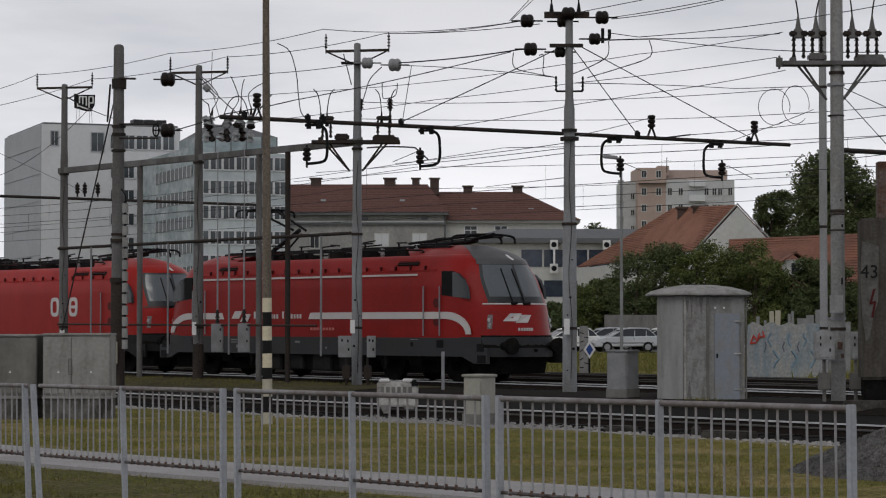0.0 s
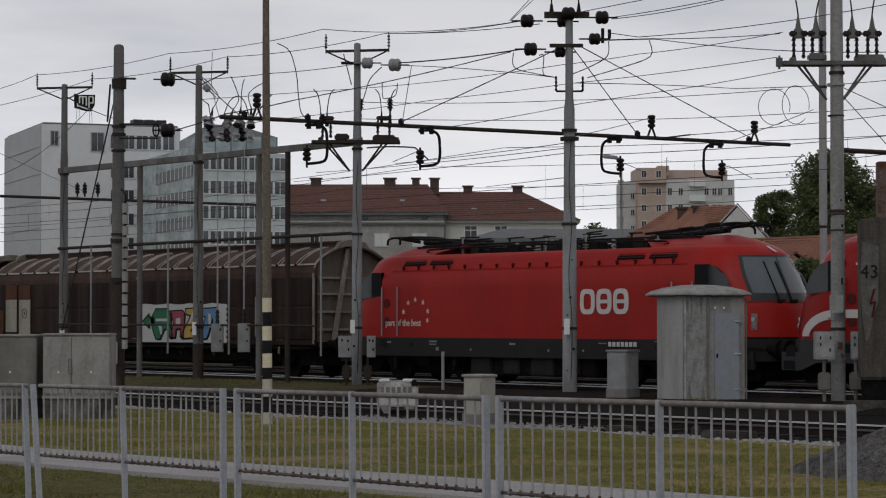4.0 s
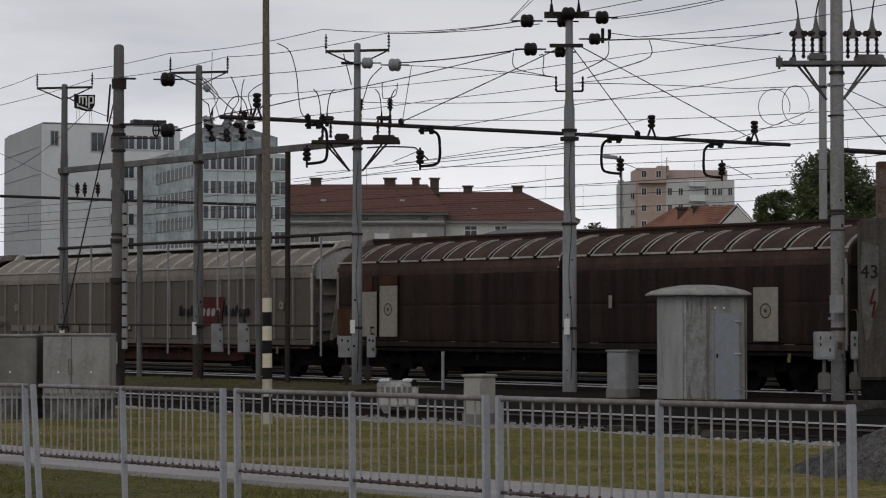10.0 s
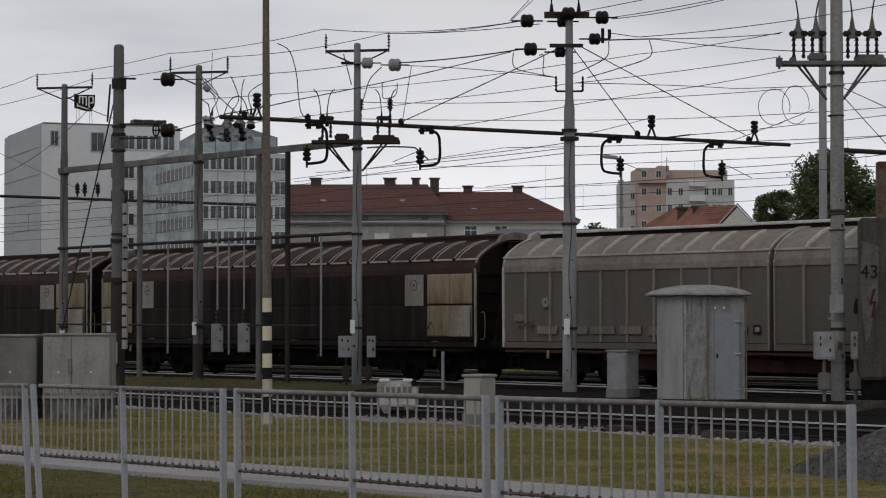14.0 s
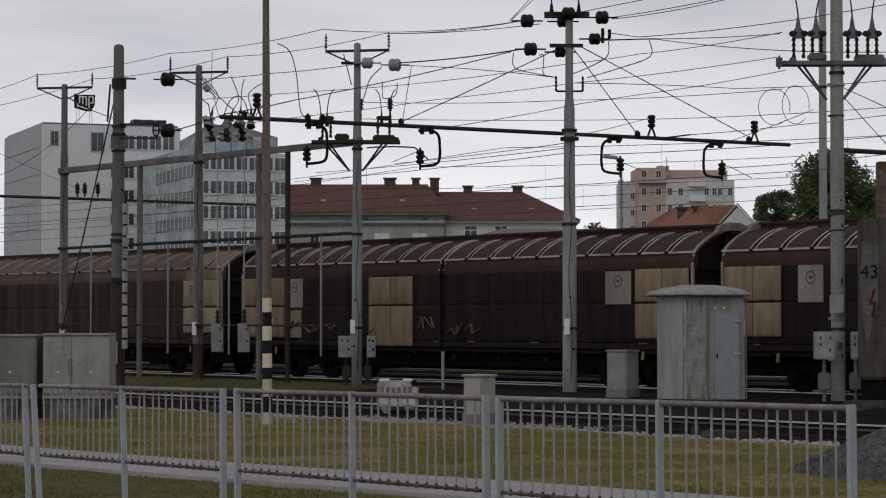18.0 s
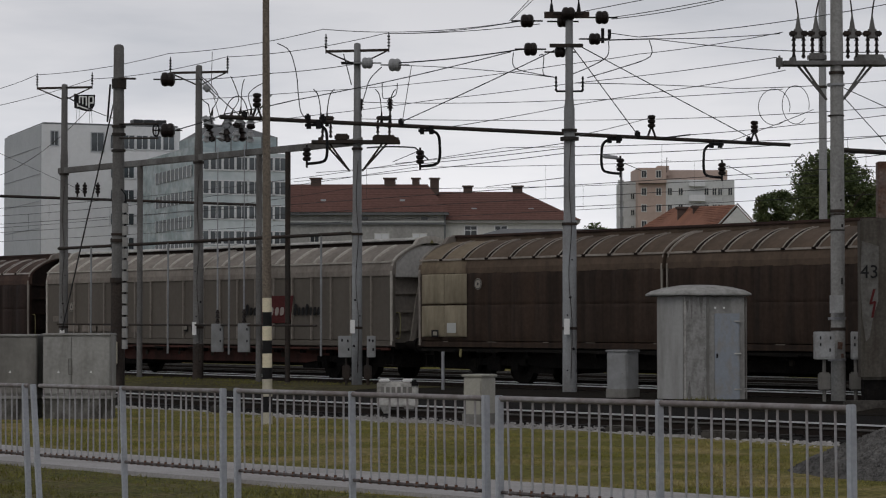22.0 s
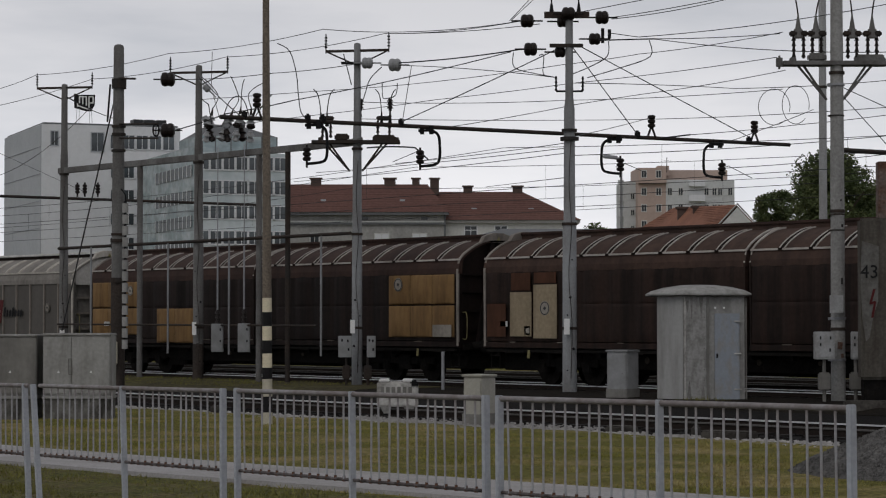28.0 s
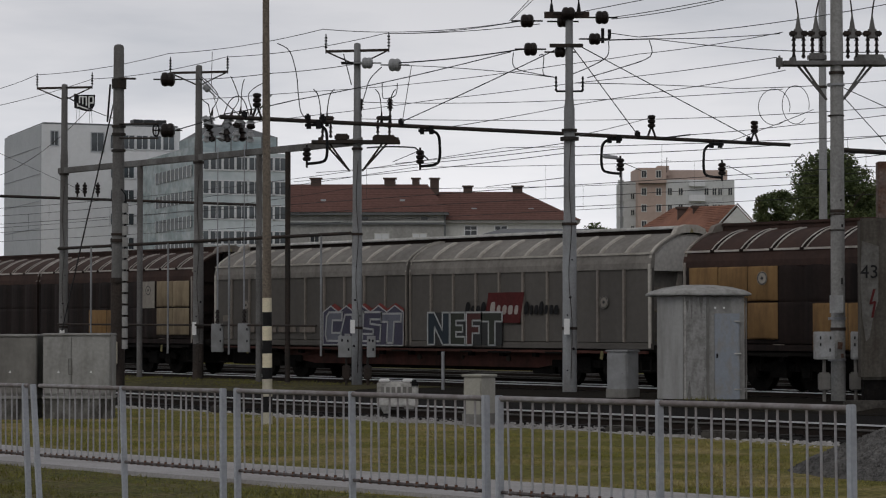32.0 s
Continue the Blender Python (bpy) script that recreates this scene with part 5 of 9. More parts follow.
GRAF_VIOLET = material("spray_violet", (0.058, 0.055, 0.085), 0.6, vary=0.25, scale=3)
GRAF_DARK = material("spray_dark_grey", (0.03, 0.031, 0.032), 0.6, vary=0.25, scale=3)
GRAF_BLUEGREY = material("spray_blue_grey", (0.13, 0.135, 0.165), 0.6, vary=0.25, scale=3)
GRAF_PALE = material("spray_pale_grey", (0.34, 0.35, 0.35), 0.6, vary=0.2, scale=3)
GRAF_TEAL = material("spray_dark_teal", (0.018, 0.027, 0.036), 0.6, vary=0.25, scale=3)
GRAF_OLIVE = material("spray_olive", (0.03, 0.034, 0.026), 0.6, vary=0.25, scale=3)
GRAF_DULL = material("spray_brown_red", (0.06, 0.022, 0.02), 0.6, vary=0.25, scale=3)
RED_PAINT_OLD = material("spray_dull_red", (0.17, 0.035, 0.03), 0.6, vary=0.25, scale=3)
painting_one(WAGONS[0])
painting_two(WAGONS[9])
scribbles(WAGONS[4], [(-7.2, 1.6, 0.3), (-2.9, 1.55, 0.3)], BLACK_PAINT, 1)
scribbles(WAGONS[4], [(-6.2, 1.55, 0.35), (-5.2, 1.6, 0.3), (-4.1, 1.75, 0.3), (-0.6, 1.65, 0.35), (0.6, 1.45, 0.4), (1.4, 1.5, 0.3)], SCRAWL, 2)
scribbles(WAGONS[3], [(8.4, 1.6, 0.25)], BLACK_PAINT, 3)
scribbles(WAGONS[2], [(-9.0, 1.6, 0.3)], SCRAWL, 4)


def loco_end(z):
    """How far the cab front reaches at a height, from the coupling end back."""
    if z < 2.15:
        return 0.10 + 0.20 * (z - 1.0)
    if z < 3.5:
        return 0.33 + (z - 2.15) * 0.53
    return 1.0455 + (z - 3.5) * 2.0 + max(0, z - 3.7) ** 2 * 6


LOCO_HALF = 8.95


def loco_width(z):
    if z < 1.5:
        return 1.46
    if z < 2.95:
        return 1.48
    if z < 3.45:
        return 1.48 - (z - 2.95) * 0.45
    return max(0.35, 1.255 - ((z - 3.45) / 0.5) ** 2 * 0.75)


def loco_point(s, z, off=0.0):
    """A point on the cab skin at the +x end: s runs from -1 (near side, 2.6 m back) round the front to 1."""
    w = loco_width(z)
    xf = LOCO_HALF - loco_end(z)
    a = abs(s)
    if a < 0.5:
        y = w * (a / 0.5) * 0.81
        x = xf - 0.60 * (a / 0.5) ** 2.3
    else:
        t = (a - 0.5) / 0.5
        y = w * (0.81 + 0.19 * min(1, t * 2.6) ** 0.7)
        x = xf - 0.60 - 2.42 * t ** 1.4
    y *= 1 if s > 0 else -1
    return (x + (off if a < 0.52 else 0), y + (off * (1 if s > 0 else -1) if a >= 0.45 else 0), z + off * 0.3)


MARK_GREY = material("faded_stencil", (0.20, 0.20, 0.195), 0.6, vary=0.3, scale=9)
UNDER_GREY = material("dusty_underfloor", (0.024, 0.023, 0.022), 0.85, vary=0.4, scale=3, fine=12, second=(0.012, 0.011, 0.011), spec=0.08)
LAMP_BODY = material("lamp_housing", (0.13, 0.075, 0.072), 0.3, vary=0.3, scale=6, bump=0, second=(0.20, 0.19, 0.19), amount=0.8, spec=0.5)
LAMP_GLASS = material("lamp_glass", (0.45, 0.46, 0.47), 0.15, vary=0.5, scale=9, fine=20, bump=0, second=(0.12, 0.12, 0.125), amount=0.9, spec=0.6)


def loco(paint, name, label, emblem):
    root = thing(name, pose(0, TRACK_Y, 0), label, "locomotive", group="locomotives of the train")
    zs = [0.98, 1.1, 1.5, 2.0, 2.15, 2.4, 2.7, 2.95, 3.15, 3.3, 3.45, 3.56, 3.64, 3.68]
    dome = [3.62, 3.7, 3.78, 3.85, 3.91, 3.95, 3.97]
    ss = [k / 16 for k in range(-16, 17)]

    def ring(z):
        front = [loco_point(s, z) for s in ss]
        back = [(-x, -y, zz) for x, y, zz in front]
        return front + back
    bm = BM()
    loft(bm, [ring(z) for z in zs])
    part("body", bm, paint, root, smooth=True)
    for e in (1, -1):
        bm = BM()
        loft(bm, [[(e * x, e * y, zz) for x, y, zz in [loco_point(s, z) for s in ss]] for z in dome])
        part("cab_roof", bm, paint, root, smooth=True)
    # lower grey skirt
    bm = BM()
    loft(bm, [[(x * 1.002, y * 1.006, z) for x, y, _ in ring(1.0)] for z in (0.74, 1.3)])
    part("skirt", bm, LOCO_GREY if emblem == "emblem" else LOCO_SOOT, root, smooth=True)
    for e in (1, -1):
        def patch(nm, s0, s1, z0, z1, mat, off, n=10, m=6, lbl="", slant=0.0):
            bm = BM()
            rows = []
            for j in range(m + 1):
                z = z0 + (z1 - z0) * j / m
                rows.append([tuple(e * c if i < 2 else c for i, c in enumerate(loco_point(s0 + (s1 - s0) * i / n + slant * (j / m), z, off))) for i in range(n + 1)])
            loft(bm, rows, close_ring=False)
            return part(nm, bm, mat, root, lbl, smooth=True)
        patch("screen_surround", -0.45, 0.335, 2.27, 3.42, SCREEN_BLACK, 0.012, lbl="black windscreen surround")
        patch("windscreen", -0.425, 0.30, 2.44, 3.36, GLASS_CAB, 0.022, lbl="wide curved windscreen")
        patch("screen_pillar", -0.06, -0.035, 2.44, 3.36, SCREEN_BLACK, 0.027, n=2)
        if emblem == "emblem" and e > 0:
            patch("cab_mask", -0.47, 0.39, 3.38, 3.955, LOCO_MASK, 0.018, m=9, lbl="grey roof mask above the windscreen")
        for q in (-1, 1):
            lamp = patch("headlight", q * 0.495, q * 0.455, 1.53, 1.93, LAMP_BODY, 0.014, slant=q * -0.02, n=4)
            for z in (1.57, 1.72):
                bm = BM()
                c = loco_point(q * 0.468, z + 0.06, 0.016)
                rod(bm, (e * (c[0] - 0.02), e * c[1], z + 0.06), (e * (c[0] + 0.012), e * (c[1] + q * 0.008), z + 0.06), 0.062, seg=12)
                part("lamp_lens", bm, LAMP_GLASS, lamp)
        patch("top_headlight", -0.03, 0.02, 3.5, 3.66, WHITE if e > 0 and emblem == "emblem" else LOCO_STRIPE, 0.022)
        patch("waist_line", -0.5, 0.5, 2.22, 2.255, LOCO_STRIPE if emblem == "emblem" else SCREEN_BLACK, 0.022)
        patch("buffer_beam", -0.56, 0.56, 0.99, 1.34, BOGIE, 0.035)
        for s in (-1, 1):
            bm = BM()
            zz = [(6.5, 2.5), (7.68, 2.39), (7.62, 2.7), (7.45, 2.95), (7.2, 3.12), (6.9, 3.19), (6.5, 3.19)]
            prism(bm, [(e * x, z) for x, z in zz], s * 1.40, s * 1.492)
            win = part("side_window", bm, GLASS_DARK, root)
            bm = BM()
            prism(bm, [(e * 6.5, 2.5), (e * 6.98, 2.46), (e * 6.98, 3.18), (e * 6.5, 3.19)], s * 1.40, s * 1.497)
            part("sliding_pane", bm, BLACK, win)
            for x in (5.7, 6.44):
                bm = BM()
                rod(bm, (e * x, s * 1.53, 1.33), (e * x, s * 1.53, 2.76), 0.022, seg=6)
                part("grab_rail", bm, STEEL, root)
            for z in (2.28, 1.75):
                bm = BM()
                rod(bm, (e * 6.25, s * 1.47, z), (e * 6.25, s * 1.497, z), 0.14, seg=14)
                part("door_step", bm, STEP_RED, root)
            bm = BM()
            prism(bm, [(e * 8.5, 1.0), (e * 8.5, 0.55), (e * 7.9, 0.55), (e * 7.4, 0.74), (e * 6.2, 0.74), (e * 6.2, 1.0)], s * 1.38, s * 1.475)
            part("skirt_corner", bm, LOCO_GREY if emblem == "emblem" else LOCO_SOOT, root)
            for x, z, w in ((8.25, 0.68, 0.36), (8.2, 1.0, 0.3), (6.4, 1.1, 0.3), (5.1, 1.08, 0.1)):
                bm = BM()
                box(bm, (e * x, s * 1.478, z), (w, 0.02, 0.22 if w > 0.2 else 0.12), bevel=0.004)
                part("skirt_opening", bm, BLACK, root)
        for s in (-1, 1):
            bm = BM()
            yb, yt = s * 0.18 - 0.34, s * 0.16 - 0.36
            low, high = loco_point(0.5 * yb / 1.2, 2.3, 0.05), loco_point(0.5 * yt / 1.06, 3.25, 0.05)
            rod(bm, (e * low[0], e * yb, 2.3), (e * high[0], e * yt, 3.25), 0.022, seg=5)
            rod(bm, (e * low[0], e * (yb - 0.05), 2.25), (e * low[0], e * (yb + 0.2), 2.26), 0.05, seg=6)
            part("wiper", bm, BLACK, root)
        bm = BM()
        prism(bm, [(e * (LOCO_HALF - 0.55), 0.95), (e * (LOCO_HALF - 0.75), 0.25), (e * (LOCO_HALF - 1.6), 0.25), (e * (LOCO_HALF - 2.2), 0.95)], -0.95, 0.95)
        part("cow_catcher", bm, BOGIE, root)
    for x in (-4.9, 4.9):
        bogie(root, x, 3.0, WHEEL_L, 0.57, 1.1)
    buffers(root, 8.33)
    # tank and motors as solid blocks, underfloor shade in their colour
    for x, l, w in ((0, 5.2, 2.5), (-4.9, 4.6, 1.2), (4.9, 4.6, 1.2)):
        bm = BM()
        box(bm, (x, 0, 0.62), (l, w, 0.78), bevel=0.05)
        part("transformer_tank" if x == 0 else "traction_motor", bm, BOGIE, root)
    for k in range(17):
        bm = BM()
        prism(bm, [(-5.64 + k * 0.7, 3.36), (-5.56 + k * 0.7, 3.36), (-5.6 + k * 0.7, 3.23)], -1.40, -1.34)
        part("roof_bracket", bm, STEP_RED, root)
    bm = BM()
    for q in (-1, 1):
        box(bm, (0, q * 1.365, 3.22), (12.2, 0.03, 0.03))
    part("roof_joint", bm, paint, root)
    for x in ((4.7, -4.7) if emblem == "emblem" else (3.95, 5.15, -3.95, -5.15)):
        bm = BM()
        box(bm, (x, -1.215, 3.5), (1.02, 0.3, 0.03), rx=52, bevel=0.008)
        grille = part("roof_grille", bm, GRILLE, root, "dark ventilation grille in the roof edge")
        for q in range(5):
            bm = BM()
            box(bm, (x, -1.31 + q * 0.042, 3.405 + q * 0.054), (0.96, 0.02, 0.02), rx=52)
            part("slat", bm, BOGIE, grille)
    # stencilled marks, pipes and boxes low on the near side
    for x, z, w, h in ((-4.1, 1.17, 0.34, 0.05), (-4.1, 1.09, 0.3, 0.035), (-3.9, 0.96, 0.12, 0.1), (-0.6, 1.12, 0.25, 0.06), (1.6, 1.14, 0.2, 0.05), (3.05, 1.16, 0.3, 0.03), (5.2, 1.22, 0.35, 0.025), (-6.2, 1.14, 0.28, 0.05), (0.9, 0.95, 0.06, 0.06), (2.3, 0.96, 0.06, 0.06), (-2.4, 0.95, 0.06, 0.06)):
        bm = BM()
        box(bm, (x, -1.474, z), (w, 0.012, h))
        part("stencil_bar", bm, MARK_GREY, root)
    for x, w, h in ((-2.1, 0.9, 0.5), (-0.8, 0.7, 0.44), (0.5, 0.95, 0.5), (1.7, 0.6, 0.42)):
        bm = BM()
        box(bm, (x, -1.3, 0.5), (w, 0.12, h), bevel=0.03)
        part("underfloor_box", bm, UNDER_GREY, root)
    for x in (-6.2, -3.5, 3.5, 6.2):
        bm = BM()
        rod(bm, (x, -1.22, 0.36), (x + 0.32, -1.24, 0.92), 0.035, seg=6)
        box(bm, (x + 0.1, -1.24, 0.62), (0.16, 0.1, 0.3), bevel=0.02)
        part("sand_pipe", bm, UNDER_GREY, root)
    # roof gear
    bm = BM()
    upright = [(0, 0.07), (0.08, 0.05), (0.1, 0.075), (0.18, 0.05), (0.2, 0.075), (0.3, 0.05)]
    loft(bm, [[(r * math.cos(q * math.pi / 4), r * math.sin(q * math.pi / 4), z) for q in range(8)] for z, r in upright])
    me = mesh_of(bm, INSUL)
    me_pale = me.copy()
    me_pale.materials[0] = INSUL_PALE
    for k in range(9):
        for y in (-0.55, 0.4):
            share("roof_insulator", me if (k + (y > 0)) % 3 else me_pale, root, pose(-5.4 + k * 1.32, y, 3.66))
    for y in (-0.55, 0.4):
        bm = BM()
        rod(bm, (-5.7, y, 3.97), (5.6, y, 3.97), 0.025, seg=6)
        part("roof_conductor", bm, BLACK, root)
    rng = random.Random(3)
    for k in range(19):
        x = -5.1 + k * 0.56
        y = rng.choice((-0.75, -0.45, -0.1, 0.3))
        z = 3.92 + rng.uniform(0, 0.26)
        bm = BM()
        rod(bm, (x, y, 3.66), (x, y, z), 0.03, seg=6)
        for q in range(3):
            rod(bm, (x, y, 3.74 + q * 0.07), (x, y, 3.77 + q * 0.07), 0.075, seg=8)
        part("busbar_post", bm, INSUL_PALE if k % 5 == 2 else BLACK, root)
        bm = BM()
        rod(bm, (x - 0.1, y, z), (x + rng.uniform(0.4, 0.8), y + rng.uniform(-0.2, 0.2), z + rng.uniform(-0.04, 0.05)), 0.022, seg=6)
        part("busbar", bm, BLACK, root)
        if k % 3 == 0:
            bm = BM()
            box(bm, (x + 0.25, -0.5, 3.78), (0.4, 0.36, 0.22), rz=6 * (k % 4), bevel=0.03)
            part("roof_switch", bm, UNDER_GREY if k % 2 else BLACK, root)
    for q in (-1, 1):
        bm = BM()
        sweep(bm, [(-4.8, q * 0.95, 3.72), (-4.2, q * 0.95, 3.86), (4.2, q * 0.95, 3.86), (4.8, q * 0.95, 3.72)], 0.03, 6)
        part("roof_rail", bm, BLACK, root)
    for x, l in ((0.6, 1.4), (-2.6, 1.1), (2.6, 0.8)):
        bm = BM()
        box(bm, (x, 0.1, 3.77), (l, 0.9, 0.2), bevel=0.03)
        part("roof_box", bm, BLACK, root)
    for e in (-1, 1):
        bm = BM()
        box(bm, (e * 4.9, 0, 3.92), (1.9, 1.3, 0.07))
        base = part("pantograph", bm, BLACK, root, "black pantograph on the roof")
        for x in (4.1, 5.7):
            for y in (-0.55, 0.55):
                share("pantograph_insulator", me, base, pose(e * x, y, 3.64))
        if emblem == "emblem" and e < 0:
            foot, knee, head = (-4.1, 4.0), (-2.55, 4.67), (-4.45, 5.37)
            limbs = [("arm", [(foot[0], 0, foot[1]), (knee[0], 0, knee[1])], 0.07), ("arm", [(knee[0], -0.25, knee[1]), (head[0], -0.45, head[1])], 0.04), ("arm", [(knee[0], 0.25, knee[1]), (head[0], 0.45, head[1])], 0.04), ("tie_rod", [(-3.35, 0, 3.96), (knee[0] + 0.1, 0, knee[1] - 0.12)], 0.03)]
            hx, hz = head
        else:
            limbs = [("arm", [(e * 3.4, 0, 3.98), (e * 6.3, 0, 4.1)], 0.07), ("arm", [(e * 3.5, -0.3, 4.08), (e * 6.5, -0.45, 4.22)], 0.04), ("arm", [(e * 3.5, 0.3, 4.08), (e * 6.5, 0.45, 4.22)], 0.04), ("tie_rod", [(e * 6.3, -0.2, 4.12), (e * 7.3, -0.2, 4.26)], 0.05)]
            hx, hz = e * 6.6, 4.24
        for nm, (a, b), r in limbs:
            bm = BM()
            rod(bm, a, b, r, seg=8)
            part(nm, bm, BLACK, base)
        for q in (-0.3, 0.3):
            bm = BM()
            sweep(bm, [(hx + q, -0.95, hz - 0.22), (hx + q, -0.75, hz), (hx + q, 0.75, hz), (hx + q, 0.95, hz - 0.22)], 0.035)
            part("contact_strip", bm, BLACK, base)
        bm = BM()
        for y in (-0.45, 0.45):
            rod(bm, (hx - 0.34, y, hz - 0.03), (hx + 0.34, y, hz - 0.03), 0.03, seg=6)
        part("head_frame", bm, BLACK, base)
    return root




def loco_bar(root, x0, x1, z0, z1, mat, name="stripe", side=-1):
    bm = BM()
    box(bm, ((x0 + x1) / 2, side * 1.488, (z0 + z1) / 2), (x1 - x0, 0.014, z1 - z0))
    return part(name, bm, mat, root)


def loco_stripe(root):
    """A white band that bends down to the sill at each end."""
    for e in (1, -1):
        bm = BM()
        top, low = [], []
        for k in range(9):
            a = k / 8 * math.pi / 2
            top.append((6.7 + 1.1 * math.sin(a), 1.38 + 0.64 * math.cos(a)))
            low.append((6.6 + 0.98 * math.sin(a), 1.38 + 0.44 * math.cos(a)))
        out = [(0.12, 2.02)] + top + low[::-1] + [(0.0, 1.82)]
        if e < 0:
            out = [(4.75, 2.02)] + top + low[::-1] + [(4.65, 1.82)]
        prism(bm, [(e * x, z) for x, z in out], -1.502, -1.47)
        part("stripe", bm, LOCO_STRIPE, root, "white side band curving to the sill")
    loco_bar(root, -6.1, 5.38, 3.075, 3.13, LOCO_STRIPE)
    # two slanted emblem bars
    for x, z in ((-4.2, 1.84), (-3.72, 1.74)):
        bm = BM()
        prism(bm, [(x, z), (x + 0.42, z), (x + 0.62, z + 0.24), (x + 0.2, z + 0.24)], -1.502, -1.47)
        part("emblem_bar", bm, LOCO_STRIPE, root)
    for k in range(17):
        if k == 9:
            continue
        loco_bar(root, -2.95 + k * 0.155, -2.95 + k * 0.155 + 0.085, 1.84, 1.84 + (0.22 if k in (0, 1, 5, 10) else 0.13), LOCO_STRIPE, "lettering_bar")
    for k in range(8):
        loco_bar(root, 0.1 + k * 0.16, 0.2 + k * 0.16, 1.48, 1.56, LOCO_RED_PALE, "lettering_bar")
    # front emblem and its lettering bar
    for y, z in ((-0.62, 1.75), (-0.3, 1.71)):
        bm = BM()
        pts = [(y - 0.22, z), (y + 0.14, z), (y + 0.3, z + 0.22), (y - 0.02, z + 0.22)]
        loft(bm, [[(loco_point(0.5 * a / (0.81 * loco_width(b)), b)[0] + o, a, b) for a, b in pts] for o in (0.0, 0.03)])
        part("front_emblem", bm, LOCO_STRIPE, root)
    bm = BM()
    for k in range(6):
        a = -0.45 + k * 0.085
        box(bm, (loco_point(0.5 * a / 1.19, 1.52)[0] + 0.01, a, 1.52), (0.03, 0.055, 0.085))
    part("front_lettering_bar", bm, LOCO_STRIPE, root)


LOCO_RED_PALE = material("pale_red_marking", (0.5, 0.16, 0.14), 0.5, vary=0.1, scale=3)
STAR_WHITE = material("warm_white_marking", (0.58, 0.50, 0.45), 0.5, vary=0.1, scale=4)
LOCO_A = loco(LOCO_RED, "electric_locomotive", "red electric locomotive with white side stripe and grey roof mask", "emblem")
loco_stripe(LOCO_A)
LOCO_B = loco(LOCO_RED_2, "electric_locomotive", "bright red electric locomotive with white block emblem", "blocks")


def loco_blocks(root):
    """Three pale rounded blocks and a ring of small stars."""
    for k in range(3):
        x = 2.2 + k * 0.645
        bm = BM()
        w, h, t = 0.58, 0.68, 0.15
        outer = [(x + w / 2 + w / 2 * math.copysign(abs(math.cos(a)) ** 0.6, math.cos(a)), 2.27 + h / 2 * math.copysign(abs(math.sin(a)) ** 0.6, math.sin(a))) for a in [q * math.pi / 10 for q in range(20)]]
        inner = [(x + w / 2 + (px - x - w / 2) * 0.5, 2.27 + (pz - 2.27) * 0.62) for px, pz in outer]
        loft(bm, [[(px, -1.502, pz) for px, pz in outer], [(px, -1.502, pz) for px, pz in inner]], caps=False)
        loft(bm, [[(px, -1.47, pz) for px, pz in outer], [(px, -1.502, pz) for px, pz in outer]], caps=False)
        part("emblem_block", bm, LOCO_STRIPE, root, "pale rounded emblem block")
        if k:
            loco_bar(root, x + 0.1, x + 0.5, 2.22, 2.32, LOCO_STRIPE, "emblem_block").location.y = -0.012
    for q, deg in enumerate((168, 127, 92, 54, 14, -20)):
        a = radians(deg)
        cx, cz = -4.88 + 0.58 * math.cos(a), 1.93 + 0.45 * math.sin(a)
        bm = BM()
        pts = [(cx + (0.075 if i % 2 == 0 else 0.032) * math.sin(i * math.pi / 5), cz + (0.075 if i % 2 == 0 else 0.032) * math.cos(i * math.pi / 5)) for i in range(10)]
        prism(bm, pts, -1.502, -1.47)
        part("star", bm, STAR_WHITE, root)
    fc = bpy.data.curves.new("slogan", "FONT")
    fc.body, fc.size, fc.extrude, fc.offset = "part of the best", 0.265, 0.004, 0.004
    slogan = new("slogan", fc)
    slogan.parent = root
    slogan.data.materials.append(STAR_WHITE)
    slogan.matrix_basis = pose(-6.3, -1.494, 1.62, 90, 0, 0)
    for k in range(7):
        loco_bar(root, 3.3 + k * 0.16, 3.41 + k * 0.16, 1.08, 1.2, LOCO_STRIPE, "lettering_bar").location.y = -0.006


loco_blocks(LOCO_B)


# ---- buildings beyond the tracks ----
def face_windows(root, origin, along, up_rows, cols, w, h, frame_mat, glass, name="window", depth=0.12):
    """Windows on a wall face: origin on the wall's outer face, along is the unit direction of the wall, its outside to the right of it."""
    out = Vector((along.y, -along.x, 0))
    rz = math.degrees(math.atan2(along.y, along.x))
    bm = BM()
    box(bm, (0, -0.02, 0), (w, 0.06, h))
    gm = mesh_of(bm, glass)
    bm = BM()
    for x, z, sx, sz in ((-w / 2, 0, 0.12, h + 0.12), (w / 2, 0, 0.12, h + 0.12), (0, -h / 2, w + 0.12, 0.14), (0, h / 2, w + 0.12, 0.12), (0, 0, 0.07, h)):
        box(bm, (x, -0.05, z), (sx, 0.1, sz))
    fm = mesh_of(bm, frame_mat)
    for z in up_rows:
        for c in cols:
            p = Vector(origin) + along * c
            win = share(name, fm, root, pose(p.x, p.y, z, 0, 0, rz))
            share("pane", gm, win, Matrix.Identity(4))


def block(bm, o, along, length, depth, z0, z1):
    """A straight-walled volume from the corner o, with its front along one direction and its depth behind it."""
    a = Vector((along.x, along.y, 0)) * length
    n = Vector((-along.y, along.x, 0)) * depth
    o = Vector((o.x, o.y, 0))
    base = [o, o + a, o + a + n, o + n]
    loft(bm, [[(p.x, p.y, z) for p in base] for z in (z0, z1)])


def turn_of(deg):
    a = radians(VIEW_TURN + deg)
    return Vector((math.cos(a), math.sin(a), 0))


IDENT = Matrix.Identity(4)


